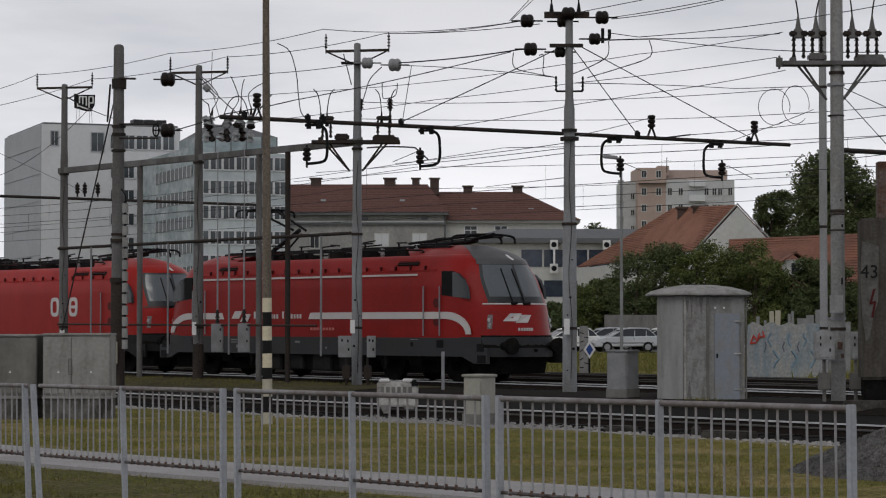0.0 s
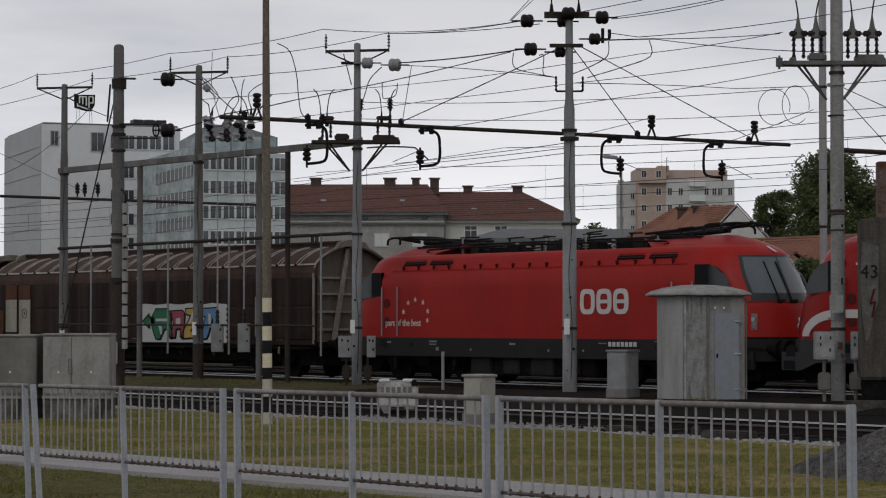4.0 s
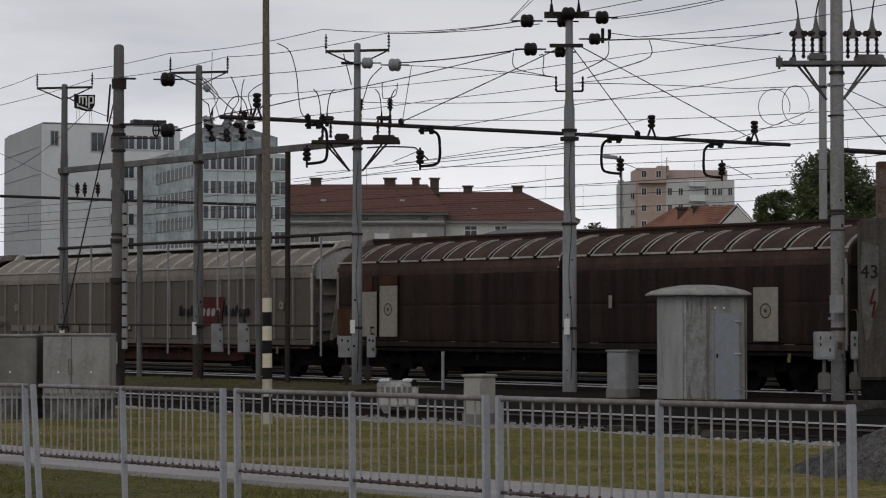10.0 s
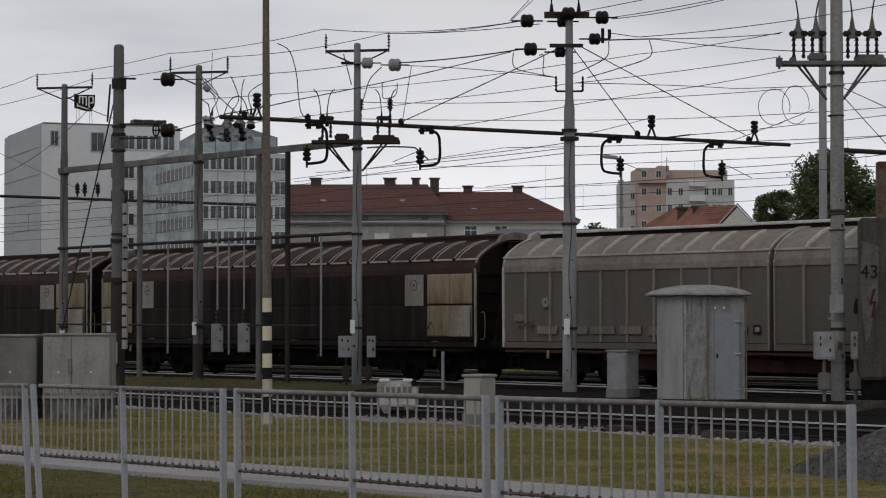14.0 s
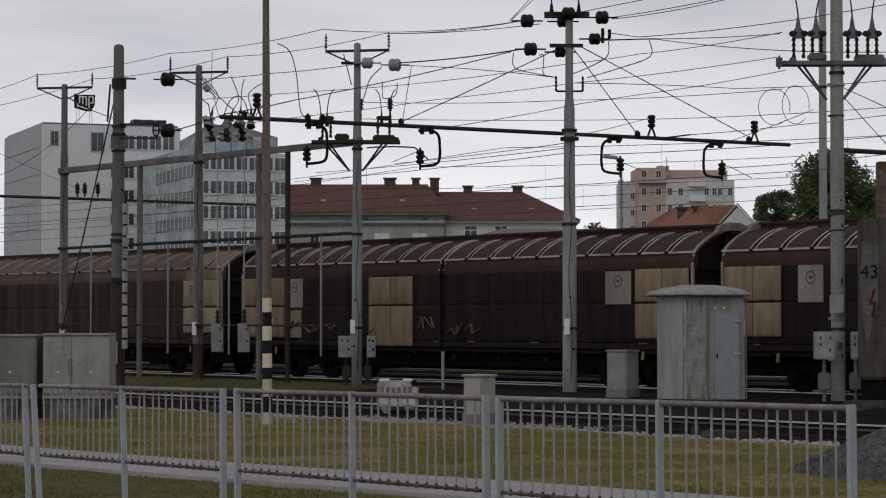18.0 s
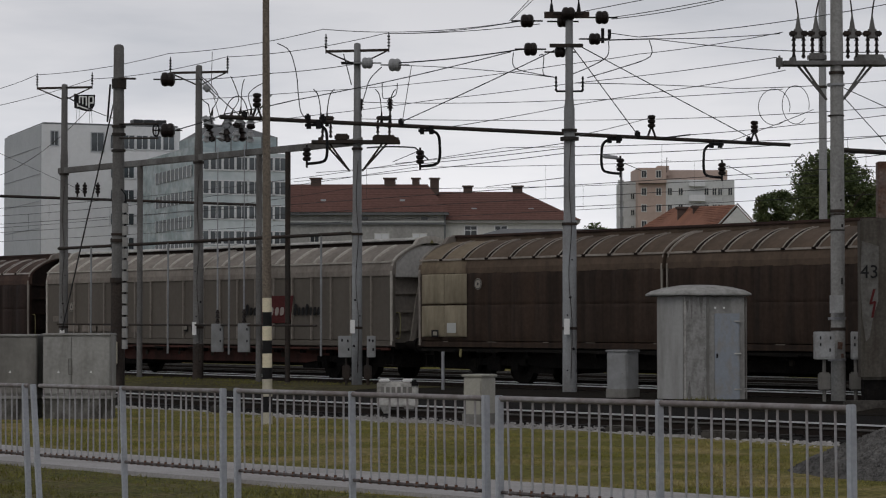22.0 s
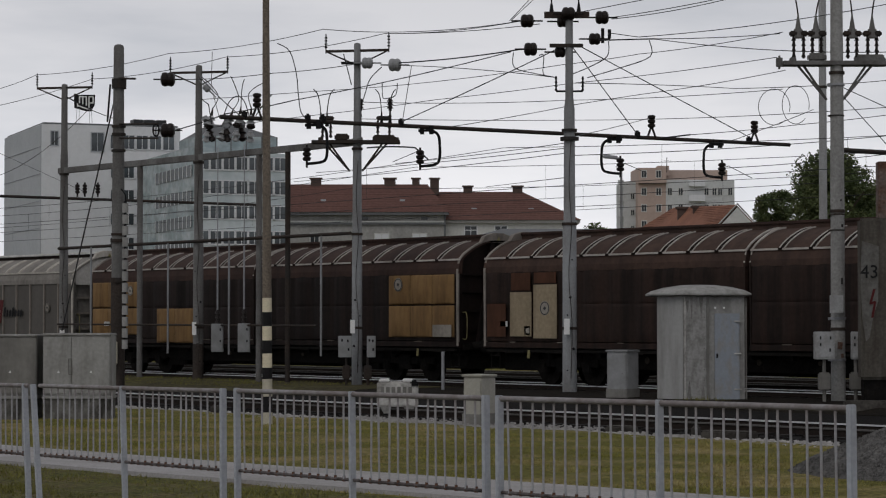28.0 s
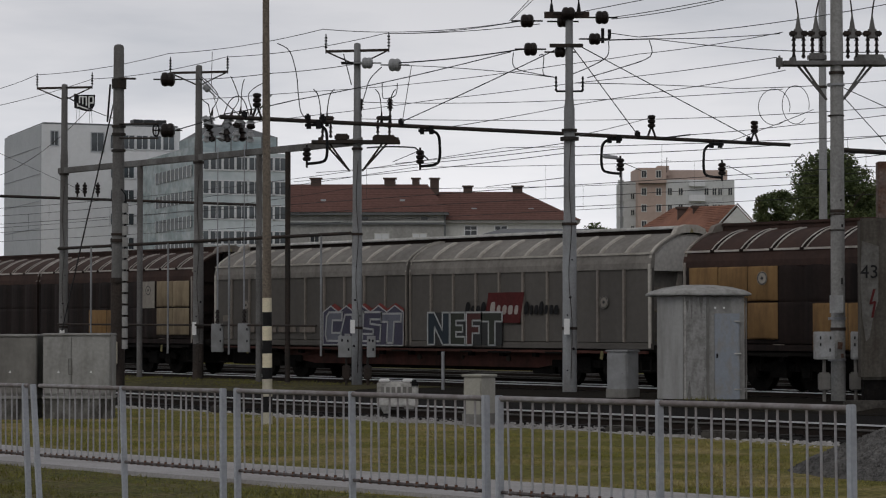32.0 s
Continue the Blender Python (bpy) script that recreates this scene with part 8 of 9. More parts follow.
for s in (-1, 1):
    bm = BM()
    box(bm, P5 + ALONG * (s * 1.25) + Vector((0, 0, 0.03)), (0.14, 0.2, 0.3), rz=VIEW_TURN, bevel=0.05)
    fit("counter_box", bm, MAST_OLD, M5)
    c = at(8.78, 53.00, 1.20)
    bm = BM()
    box(bm, c + ALONG * (-0.30 if s < 0 else 0.42), (0.44 if s < 0 else 0.22, 0.26, 0.62), rz=VIEW_TURN, bevel=0.014)
    box(bm, c + ALONG * (-0.30 if s < 0 else 0.42) - AWAY * 0.0, (0.40 if s < 0 else 0.2, 0.29, 0.56), rz=VIEW_TURN, bevel=0.02)
    fit("switch_box", bm, CAB_PALE, M5, "pale grey metal switch box")
    for q, z in ((-0.1, 0.17), (0.12, 0.17), (-0.1, 0.02), (0.11, -0.1)):
        bm = BM()
        box(bm, c + ALONG * ((-0.30 if s < 0 else 0.42) + q * (1 if s < 0 else 0.6)) - AWAY * 0.15 + Vector((0, 0, z)), (0.03, 0.02, 0.07), rz=VIEW_TURN)
        fit("latch", bm, BLACK, M5)
    bm = BM()
    box(bm, c + ALONG * (-0.3 if s < 0 else 0.4) + Vector((0, 0, -0.8)), (0.26, 0.22, 0.4), rz=VIEW_TURN, bevel=0.03)
    rod(bm, c + ALONG * (-0.3 if s < 0 else 0.4) + Vector((0, 0, -1.25)), c + ALONG * (-0.3 if s < 0 else 0.4) + Vector((0, 0, -0.3)), 0.04)
    fit("drive_rod", bm, CONC_DARK, M5)
for s, w in ((0.03, 0.3),):
    bm = BM()
    box(bm, at(8.76, 53.18, 2.12) + ALONG * s, (w, 0.02, 0.4), rz=VIEW_TURN)
    fit("number_plate", bm, CAB_PALE, M5, "small pale enamel plate")
for x, y, w, h in ((1480, 380, 0.37, 0.03), (1480, 408, 0.37, 0.03), (1482, 205, 0.37, 0.03), (1478, 564, 0.40, 0.06), (1480, 637, 0.40, 0.05), (1482, 150, 0.40, 0.06)):
    bm = BM()
    p = at(8.86, 53.53, 5.16)
    p.z = p.z - (y - 300) / 78.6
    rod(bm, p - Vector((0, 0, h / 2)), p + Vector((0, 0, h / 2)), w / 2, seg=16)
    fit("strap", bm, STEEL if h > 0.04 else MAST_DARK, M5)

# chipped paint and rust on the concrete mast
for k, (x, y, w, h, mt) in enumerate(((1488, 498, 0.03, 0.14, BLACK), (1478, 505, 0.03, 0.1, BLACK), (1472, 512, 0.03, 0.07, BLACK), (1489, 400, 0.04, 0.06, BLACK), (1470, 372, 0.03, 0.05, BLACK), (1476, 438, 0.02, 0.05, BLACK), (1487, 355, 0.03, 0.04, BLACK), (1484, 612, 0.11, 0.16, RUST), (1488, 630, 0.06, 0.1, RUST), (1474, 590, 0.05, 0.09, BLACK))):
    bm = BM()
    p = row_place(x, y)
    box(bm, p - AWAY * 0.158, (w, 0.02, h), rz=VIEW_TURN, ry=12 * math.sin(k * 2.2), bevel=0.004)
    fit("paint_chip", bm, mt, M5)

# cables clipped to the shafts, dents and dark bases
for root, x, y, r in ((M1, -70.1, ROW, 0.15), (M2, -61.9, ROW, 0.155), (M3, -53.76, ROW, 0.145), (M4, -44.82, ROW, 0.18)):
    bm = BM()
    o = Vector((x, y, 0)) - AWAY * (r + 0.01)
    sweep(bm, [o + ALONG * 0.02 + Vector((0, 0, 0.3)), o + ALONG * 0.05 + Vector((0, 0, 1.7)), o - ALONG * 0.03 + Vector((0, 0, 2.9)), o + ALONG * 0.04 + Vector((0, 0, 4.1)), o - ALONG * 0.02 + Vector((0, 0, 5.2)), o + ALONG * 0.03 + Vector((0, 0, 6.3))], 0.009, 5)
    fit("clipped_cable", bm, MAST_DARK, root)
    for k, z in enumerate((0.5, 1.05, 1.9, 2.35, 3.3)):
        bm = BM()
        p = Vector((x, y, z)) - AWAY * (r + 0.004) + ALONG * 0.09 * math.sin(k * 2.4 + x)
        rod(bm, p, p + AWAY * 0.06, 0.022 + 0.012 * (k % 2), seg=7)
        fit("bolt_hole", bm, BLACK, root)
for root, x, y, r, h in ((M7, -58.2, 35.55, 0.203, 2.95), (M2, -61.9, ROW, 0.171, 1.05)):
    bm = BM()
    rod(bm, (x, y, -0.12), (x, y, h), r, r * 0.985, seg=14)
    fit("rusted_base", bm, BASE_RUST, root, "dark rusted and sooty foot", True)

# tall mast: counterweight tube, stay and tensioning wheels
for k in range(13):
    bm = BM()
    p = at(-8.95, 66.99, 5.07)
    p.z -= k * 0.32
    rod(bm, p - Vector((0, 0, 0.26)), p, 0.085, 0.085, 10)
    fit("weight", bm, CONC, M7, "pale stacked counterweight")
    bm = BM()
    rod(bm, p, p + Vector((0, 0, 0.06)), 0.04, seg=8)
    fit("weight_rod", bm, BLACK, M7)
bm = BM()
sweep(bm, [at(-8.95, 66.99, 5.11), at(-8.95, 66.99, 5.31), at(-9.09, 67.16, 5.48)], 0.02)
fit("weight_cable", bm, BLACK, M7)
for y, h, r in ((148, 0.28, 0.21), (224, 0.07, 0.2), (238, 0.07, 0.2), (427, 0.1, 0.23), (497, 0.14, 0.24)):
    bm = BM()
    p = at(-9.22, 67.56, 6.07)
    p.z -= (y - 300) / 62.4
    rod(bm, p - Vector((0, 0, h / 2)), p + Vector((0, 0, h / 2)), r, seg=16)
    fit("collar", bm, MAST_DARK, M7)
for y in (220, 245):
    bm = BM()
    rod(bm, at(-9.22, 67.48, 7.16) + Vector((0, 0, (232 - y) / 62.4)), at(-7.90, 65.86, 7.03) + Vector((0, 0, (232 - y) / 62.4)), 0.025, seg=6)
    fit("tension_arm", bm, MAST_DARK, M7)
bm = BM()
p = at(-7.97, 65.95, 7.05)
for k in range(12):
    a, b = k * math.pi / 6, (k + 1) * math.pi / 6
    rod(bm, p + ALONG * 0.085 * math.cos(a) + Vector((0, 0, 0.17 * math.sin(a))), p + ALONG * 0.085 * math.cos(b) + Vector((0, 0, 0.17 * math.sin(b))), 0.025, seg=5)
    if k % 3 == 0:
        rod(bm, p, p + ALONG * 0.085 * math.cos(a) + Vector((0, 0, 0.17 * math.sin(a))), 0.015, seg=5)
fit("tension_wheel", bm, BLACK, M7)
strain(M7, at(-7.59, 65.48, 7.01), r=0.2)
strain(M7, at(-7.59, 65.49, 8.42), r=0.2)
bm = BM()
rod(bm, at(-9.19, 67.44, 8.65), at(-8.65, 66.78, 8.57), 0.03, seg=6)
fit("tie_rod", bm, MAST_DARK, M7)
bm = BM()
box(bm, at(-9.27, 67.22, 0.86), (0.16, 0.16, 0.66), rz=VIEW_TURN, bevel=0.03)
fit("cable_cover", bm, CREAM, M7, "cream cable cover")

# first mast: small switch and stay
bm = BM()
rod(bm, at(-12.64, 79.75, 9.29), at(-11.64, 78.36, 8.75), 0.022, seg=6)
fit("bracket", bm, BLACK, M1)
bm = BM()
box(bm, at(-12.72, 79.53, 1.32), (0.16, 0.05, 0.3), rz=VIEW_TURN)
fit("number_plate", bm, WHITE, M1)
bm = BM()
box(bm, at(-7.67, 73.41, 1.53), (0.13, 0.02, 0.4), rz=VIEW_TURN)
fit("number_plate", bm, WHITE, M2, "small white enamel plate")
strain(M2, at(-7.28, 73.17, 8.94), axis=ALONG * 0.7 - Vector((0, 0, 0.7)), r=0.12, mat=INSUL_PALE)

# switch gear standing on the frame beam
for k, x in enumerate((365, 378, 391, 404, 417, 430, 443)):
    root = thing("line_switch", pose(0, 0, 0), "weathered switch with pale and dark insulators on the beam", "switch", group="switches on the frame beam")
    p = at(-6.63, 72.53, 7.05) + ALONG * ((x - 400) / 58) + Vector((0, 0, 0.17 + (k % 3) * 0.02))
    root.location = p
    root.rotation_euler = (radians(14 * math.sin(k * 2.1)), radians(20 * math.sin(k * 3.7 + 1)), radians(25 * k))
    bm = BM()
    upright_insulator(bm, Vector((0, 0, 0)), 0.34 + 0.06 * (k % 2), 0.14, 2)
    part("foot_insulator", bm, INSUL_PALE if k % 2 == 0 else INSUL, root)
    bm = BM()
    box(bm, (0, 0, 0.5), (0.2, 0.26, 0.16), rz=20 * (k % 3), bevel=0.04)
    part("contact_box", bm, INSUL if k % 2 == 0 else STEEL, root)
    bm = BM()
    upright_insulator(bm, Vector((0.05, 0, 0.56)), 0.26, 0.15, 2)
    part("head_insulator", bm, MAST if k % 2 else INSUL_PALE, root)
    if k % 2 == 0:
        bm = BM()
        rod(bm, (0.05, 0, 0.85), (0.05, 0, 1.1), 0.05, 0.012, 8)
        sweep(bm, [(0.05, 0, 1.05), (0.1, 0.1, 1.45), (-0.1, -0.1, 1.75), (-0.3, -0.35, 1.95)], 0.014)
        part("cable_tail", bm, MAST_DARK, root)

# hanging drive boxes under the frame
for p in (at(-6.86, 72.41, 1.25), at(-5.96, 71.31, 1.26)):
    root = thing("drive_box", pose(0, 0, 0), "grey metal drive box hung on the frame rail", "switch box", group="drive boxes on the frame")
    root.location = p
    bm = BM()
    box(bm, (0, 0, 0), (0.36, 0.22, 0.86), rz=VIEW_TURN, bevel=0.012)
    part("case", bm, CAB_GREY, root)
    bm = BM()
    box(bm, -AWAY * 0.115 + ALONG * 0.02, (0.27, 0.02, 0.74), rz=VIEW_TURN, bevel=0.006)
    part("door", bm, CAB_GREY, root)
    for z in (0.25, -0.1):
        bm = BM()
        box(bm, -AWAY * 0.13 + ALONG * 0.1 + Vector((0, 0, z)), (0.04, 0.02, 0.07), rz=VIEW_TURN)
        part("latch", bm, BLACK, root)
    bm = BM()
    upright_insulator(bm, Vector((0, 0, 0.43)), 0.42, 0.08, 3)
    part("gland", bm, INSUL, root)
    bm = BM()
    rod(bm, (0, 0, 0.8), (0, 0, 2.75), 0.03, seg=6)
    rod(bm, (0, 0, 2.75), (0, 0, 5.8), 0.018, seg=6)
    part("drive_shaft", bm, STEEL, root)
for x in (161, 297, 405, 568):
    bm = BM()
    rod(bm, (0, 0, 0.75), (0, 0, 4.2), 0.032, seg=8)
    ob = tagged(part("drive_pipe", bm, MAST, smooth=True), "thin pale drive pipe between the frame pipes", "pipe", group="drive pipes")
    ob.location = Vector((ROW_X[x], ROW - 0.25, 0))

# ---- long pipe beam over the tracks ----
PA, PB = at(-5.63, 60.00, 6.91), at(10.14, 69.50, 6.91)
BEAM = thing("pipe_beam", pose(0, 0, 0), "long dark steel pipe beam over the tracks with hook hangers", "beam")
bm = BM()
rod(bm, PA, PB, 0.056, 0.054, 12)
part("pipe", bm, MAST_DARK, BEAM, smooth=True)


def on_beam(x):
    t = (x - 390) / 1007
    t = t * 60 / (60 * t + 69.5 * (1 - t)) if t > 0 else t
    return PA.lerp(PB, t)


for x, h in ((455, 0.75), (1153, 0.6), (1335, 0.6)):
    bm = BM()
    p = on_beam(x)
    for s in (-1, 1):
        rod(bm, p + ALONG * s * 0.12, p + Vector((0, 0, 0.35)), 0.03, seg=6)
    disc_stack(bm, p + Vector((0, 0, 0.47)), (0, 0, 1), 0.11, 3, 0.12)
    part("standing_insulator", bm, INSUL, BEAM)
for x in (433, 545, 572, 710, 1128, 1325):
    bm = BM()
    p = on_beam(x)
    box(bm, p + Vector((0, 0, 0.08)), (0.15, 0.18, 0.22), rz=VIEW_TURN, bevel=0.04)
    part("saddle", bm, BLACK, BEAM)
for x, left, drop in ((545, 0, 1.0), (745, 0, 0.95), (1085, 1, 0.95), (1265, 1, 0.95)):
    p = on_beam(x + (0 if left else 12)) - Vector((0, 0, 0.1))
    s = -1 if left else 1
    bm = BM()
    sweep(bm, [p - ALONG * s * 0.25, p + ALONG * s * 0.1, p + ALONG * s * 0.28 - Vector((0, 0, 0.12)), p + ALONG * s * 0.32 - Vector((0, 0, 0.35)), p + ALONG * s * 0.32 - Vector((0, 0, drop - 0.25)), p + ALONG * s * 0.22 - Vector((0, 0, drop - 0.06)), p - ALONG * s * 0.2 - Vector((0, 0, drop))], 0.038, 8)
    part("hook", bm, BLACK, BEAM)
    bm = BM()
    q = p - ALONG * s * 0.2 - Vector((0, 0, drop))
    disc_stack(bm, q + Vector((0, 0, 0.25)), (0, 0, 1), 0.11, 3, 0.12)
    rod(bm, q - Vector((0, 0, 0.1)), q + Vector((0, 0, 0.5)), 0.03)
    part("hanger_insulator", bm, INSUL, BEAM)
    for k in (-0.15, 0.1):
        bm = BM()
        box(bm, p + ALONG * (k * s) + Vector((0, 0, 0.02)), (0.12, 0.2, 0.22), rz=VIEW_TURN)
        part("clamp", bm, BLACK, BEAM)
bm = BM()
rod(bm, at(9.53, 57.15, 5.86), at(11.41, 58.79, 5.89), 0.06, seg=8)
tagged(part("pipe_beam", bm, MAST_DARK), "dark pipe beam running out from the concrete mast", "beam")
bm = BM()
rod(bm, at(-19.00, 97.00, 6.91), at(-8.01, 104.00, 6.86), 0.06, seg=8)
tagged(part("pipe_beam", bm, MAST_DARK), "distant dark pipe beam across the tracks", "beam")
for x in (137, 150, 173):
    bm = BM()
    p = at(-14.92, 99.00, 6.95) + ALONG * (x - 150) / 42.5
    disc_stack(bm, p + Vector((0, 0, 0.33)), (0, 0, 1), 0.1, 3, 0.13)
    rod(bm, p, p + Vector((0, 0, 0.6)), 0.04)
    ob = tagged(part("beam_insulator", bm, INSUL), "dark insulator standing on a distant beam", "insulator", group="insulators on the distant beam")

# ---- overhead wires ----
def wire(a, b, sag=0.0, r=0.0105, label="thin dark overhead wire", n=10):
    bm = BM()
    pts = []
    for k in range(n + 1):
        t = k / n
        p = a.lerp(b, t)
        pts.append(p - Vector((0, 0, sag * 4 * t * (1 - t))))
    sweep(bm, pts, r, 5)
    return tagged(part("overhead_wire", bm, WIRE), label, "wire", group="overhead wires")


def clamp(root, z):
    """The place on a mast's shaft at a height."""
    return Vector((root.location.x, root.location.y, z))


FEED = "feeder wire strung from mast to mast"
L1, L2, L3 = at(-13.96, 81.52, 10.22), at(-8.67, 75.03, 10.22), at(-3.47, 68.65, 10.20)
R1, R2, R3 = at(-11.61, 78.64, 9.78), at(-6.63, 72.54, 9.83), at(-1.63, 66.40, 9.80)
wire(at(-17.17, 85.46, 9.87), L1, 0.1, label=FEED)
wire(L1, L2, 0.12, label=FEED)
wire(L2, L3, 0.12, label=FEED)
wire(L3, at(1.98, 61.98, 9.58), 0.17, label=FEED)
wire(at(-17.17, 85.45, 9.30), R1, 0.1, label=FEED)
wire(R1, R2, 0.12, label=FEED)
wire(R2, R3, 0.12, label=FEED)
wire(R3, at(1.98, 61.98, 9.58), 0.09, label=FEED)
wire(at(-7.38, 65.22, 8.39), at(-4.78, 65.99, 8.64), 0.05)
wire(at(-4.78, 65.99, 8.64), at(-2.56, 67.23, 9.02), 0.03)
wire(at(-7.35, 65.19, 6.99), at(-5.94, 65.05, 7.43), 0.02, 0.016)
wire(at(-5.94, 65.05, 7.43), at(-4.09, 65.15, 7.81), 0.02, 0.016)
wire(at(-4.09, 65.15, 7.81), at(1.79, 62.20, 8.81), 0.06, 0.014)
wire(at(-1.34, 66.04, 8.93), at(2.08, 61.85, 8.84), 0.05, 0.018)
wire(at(-1.32, 66.02, 8.87), at(2.87, 60.88, 8.00), -0.05)
wire(at(-1.06, 62.00, 6.96), at(2.98, 60.75, 8.74), 0.02, 0.014)
wire(at(-0.87, 65.47, 8.78), at(-1.06, 62.00, 6.96), 0.0)
wire(at(1.79, 62.20, 9.63), at(2.48, 61.84, 10.25), 0.0)
wire(at(1.74, 62.27, 9.62), at(2.36, 61.98, 10.26), 0.0)
wire(R3, at(2.51, 61.49, 9.45), 0.07)
wire(clamp(M2, 8.63), at(-4.15, 77.88, 9.30), 0.0)
wire(at(-4.15, 77.88, 9.30), at(3.52, 68.47, 9.16), 0.1)
wire(at(3.52, 68.47, 9.16), at(5.45, 66.11, 9.19), 0.02)
wire(at(5.45, 66.11, 9.19), at(8.87, 61.92, 9.29), 0.05)
wire(clamp(M2, 7.72), at(-4.15, 77.88, 8.52), 0.0)
wire(at(-4.15, 77.88, 8.52), at(-0.24, 73.09, 8.57), 0.02)
wire(at(-0.24, 73.09, 8.57), at(3.67, 68.28, 8.59), 0.02)
wire(at(3.67, 68.28, 8.59), at(8.74, 62.07, 8.65), 0.04)
wire(clamp(M3, 7.97), at(3.83, 74.43, 8.68), 0.06)
wire(at(3.83, 74.43, 8.68), at(9.63, 67.31, 8.33), 0.06)
wire(on_beam(785), at(3.99, 71.06, 8.24), 0.03)
wire(at(3.99, 71.06, 8.24), at(5.68, 68.98, 8.33), 0.0)
wire(at(5.68, 68.98, 8.33), at(9.31, 64.53, 8.57), 0.04)
wire(clamp(M3, 7.49), at(4.07, 77.30, 8.30), 0.02)
wire(at(4.07, 77.30, 8.30), at(12.91, 66.45, 7.77), 0.1)
wire(at(3.46, 60.16, 9.58), at(5.36, 58.30, 9.73), 0.0)
wire(at(4.21, 59.24, 9.33), at(6.82, 56.52, 9.48), 0.03)
wire(at(4.21, 59.24, 9.29), at(6.93, 56.37, 9.44), 0.06)
wire(at(4.15, 59.31, 8.95), at(4.86, 58.92, 8.80), 0.0)
wire(at(4.86, 58.92, 8.80), at(10.69, 54.94, 9.16), 0.1)
wire(at(3.92, 59.60, 8.80), at(5.24, 58.46, 8.70), 0.0, 0.018)
wire(at(5.24, 58.46, 8.70), at(8.04, 56.60, 8.60), 0.03)
wire(at(5.24, 58.46, 8.69), at(10.68, 54.94, 7.98), 0.12)
for pts in (((1078, 72), (1076, 98), (1050, 115), (1015, 130)), ((1150, 70), (1152, 99), (1100, 119), (1040, 137)), ((909, 92), (911, 119), (950, 130), (982, 136)), ((955, 97), (963, 98), (962, 130), (980, 136)), ((676, 147), (677, 170), (682, 174), (700, 168), (703, 146))):
    bm = BM()
    sweep(bm, [row_place(x, y) for x, y in pts], 0.013)
    tagged(part("jumper_cable", bm, WIRE), "bent jumper cable between two wires", "wire", group="jumper cables")
wire(clamp(M4, 7.81), at(8.45, 68.76, 8.49), -0.03)
wire(at(8.45, 68.76, 8.49), at(12.41, 63.89, 8.27), 0.05)
wire(at(3.28, 60.38, 8.74), at(5.43, 66.00, 6.90), 0.0, 0.014)
wire(at(3.52, 60.08, 8.68), at(8.83, 68.50, 7.06), 0.0, 0.014)
wire(at(5.99, 67.00, 6.89), at(6.98, 67.00, 7.01), 0.0, 0.022)
wire(at(6.98, 67.00, 7.01), at(9.90, 67.00, 7.28), 0.02)
wire(at(9.90, 67.00, 7.28), at(13.01, 67.00, 7.63), 0.02)
wire(on_beam(1289), at(10.78, 69.06, 7.91), 0.02)
wire(clamp(M4, 6.42), at(6.85, 78.63, 8.49), 0.02)
wire(clamp(M4, 5.96), at(12.41, 63.90, 6.78), 0.08)
wire(at(-1.62, 81.10, 7.14), clamp(M4, 6.29), 0.03)
wire(at(-4.69, 88.03, 7.27), clamp(M4, 6.16), 0.05)
wire(at(-5.81, 92.57, 7.20), clamp(M4, 6.03), 0.05)
wire(at(7.86, 68.00, 6.12), at(13.40, 69.02, 6.66), 0.05)
wire(clamp(M4, 4.65), at(6.31, 84.04, 5.89), 0.0)
wire(at(1.62, 89.79, 6.84), clamp(M4, 5.41), 0.0)
wire(clamp(M5, 7.07), at(10.42, 53.68, 6.39), 0.0)
wire(clamp(M5, 6.96), at(10.32, 53.81, 5.44), 0.0)
wire(at(-2.14, 67.02, 6.64), at(-0.76, 65.34, 6.52), -0.03, 0.022, "thick dark lead from the switch platform")
wire(at(-0.76, 65.34, 6.52), at(-0.42, 64.91, 6.18), 0.0, 0.022, "thick dark lead from the switch platform")
wire(at(-1.40, 66.12, 6.18), at(-0.76, 65.34, 6.39), 0.0)
wire(at(-0.76, 65.34, 6.39), at(-0.49, 65.01, 6.24), 0.0)
wire(at(-21.04, 112.84, 9.75), at(-16.09, 106.77, 7.59), 0.0)
wire(at(4.88, 67.00, 6.10), at(5.12, 67.00, 6.19), 0.0)
wire(at(5.12, 67.00, 6.19), at(5.75, 67.00, 5.90), -0.02)
wire(at(7.86, 68.00, 6.10), at(8.18, 68.00, 6.19), 0.0)
wire(at(8.18, 68.00, 6.19), at(8.83, 68.00, 5.85), 0.0)
wire(at(-16.78, 90.00, 7.30), at(-11.53, 78.22, 8.90), 0.3)
wire(at(-11.75, 78.50, 8.80), at(-9.21, 67.62, 7.47), 0.02, 0.014)
wire(at(-9.30, 67.58, 8.29), at(-11.97, 74.80, 1.47), 0.0, 0.022, "stay cable from the tall mast to the ground")
wire(at(-9.51, 67.84, 8.51), at(-9.74, 68.91, 7.55), 0.0, 0.03, "dark link of the stay cable")
wire(at(-7.62, 73.75, 9.42), at(-5.14, 60.00, 6.95), 0.05, 0.016)
wire(at(-7.11, 73.12, 10.06), at(-7.14, 73.16, 9.05), 0.0)
wire(at(-7.14, 73.16, 9.05), at(-5.65, 60.00, 6.90), 0.05)
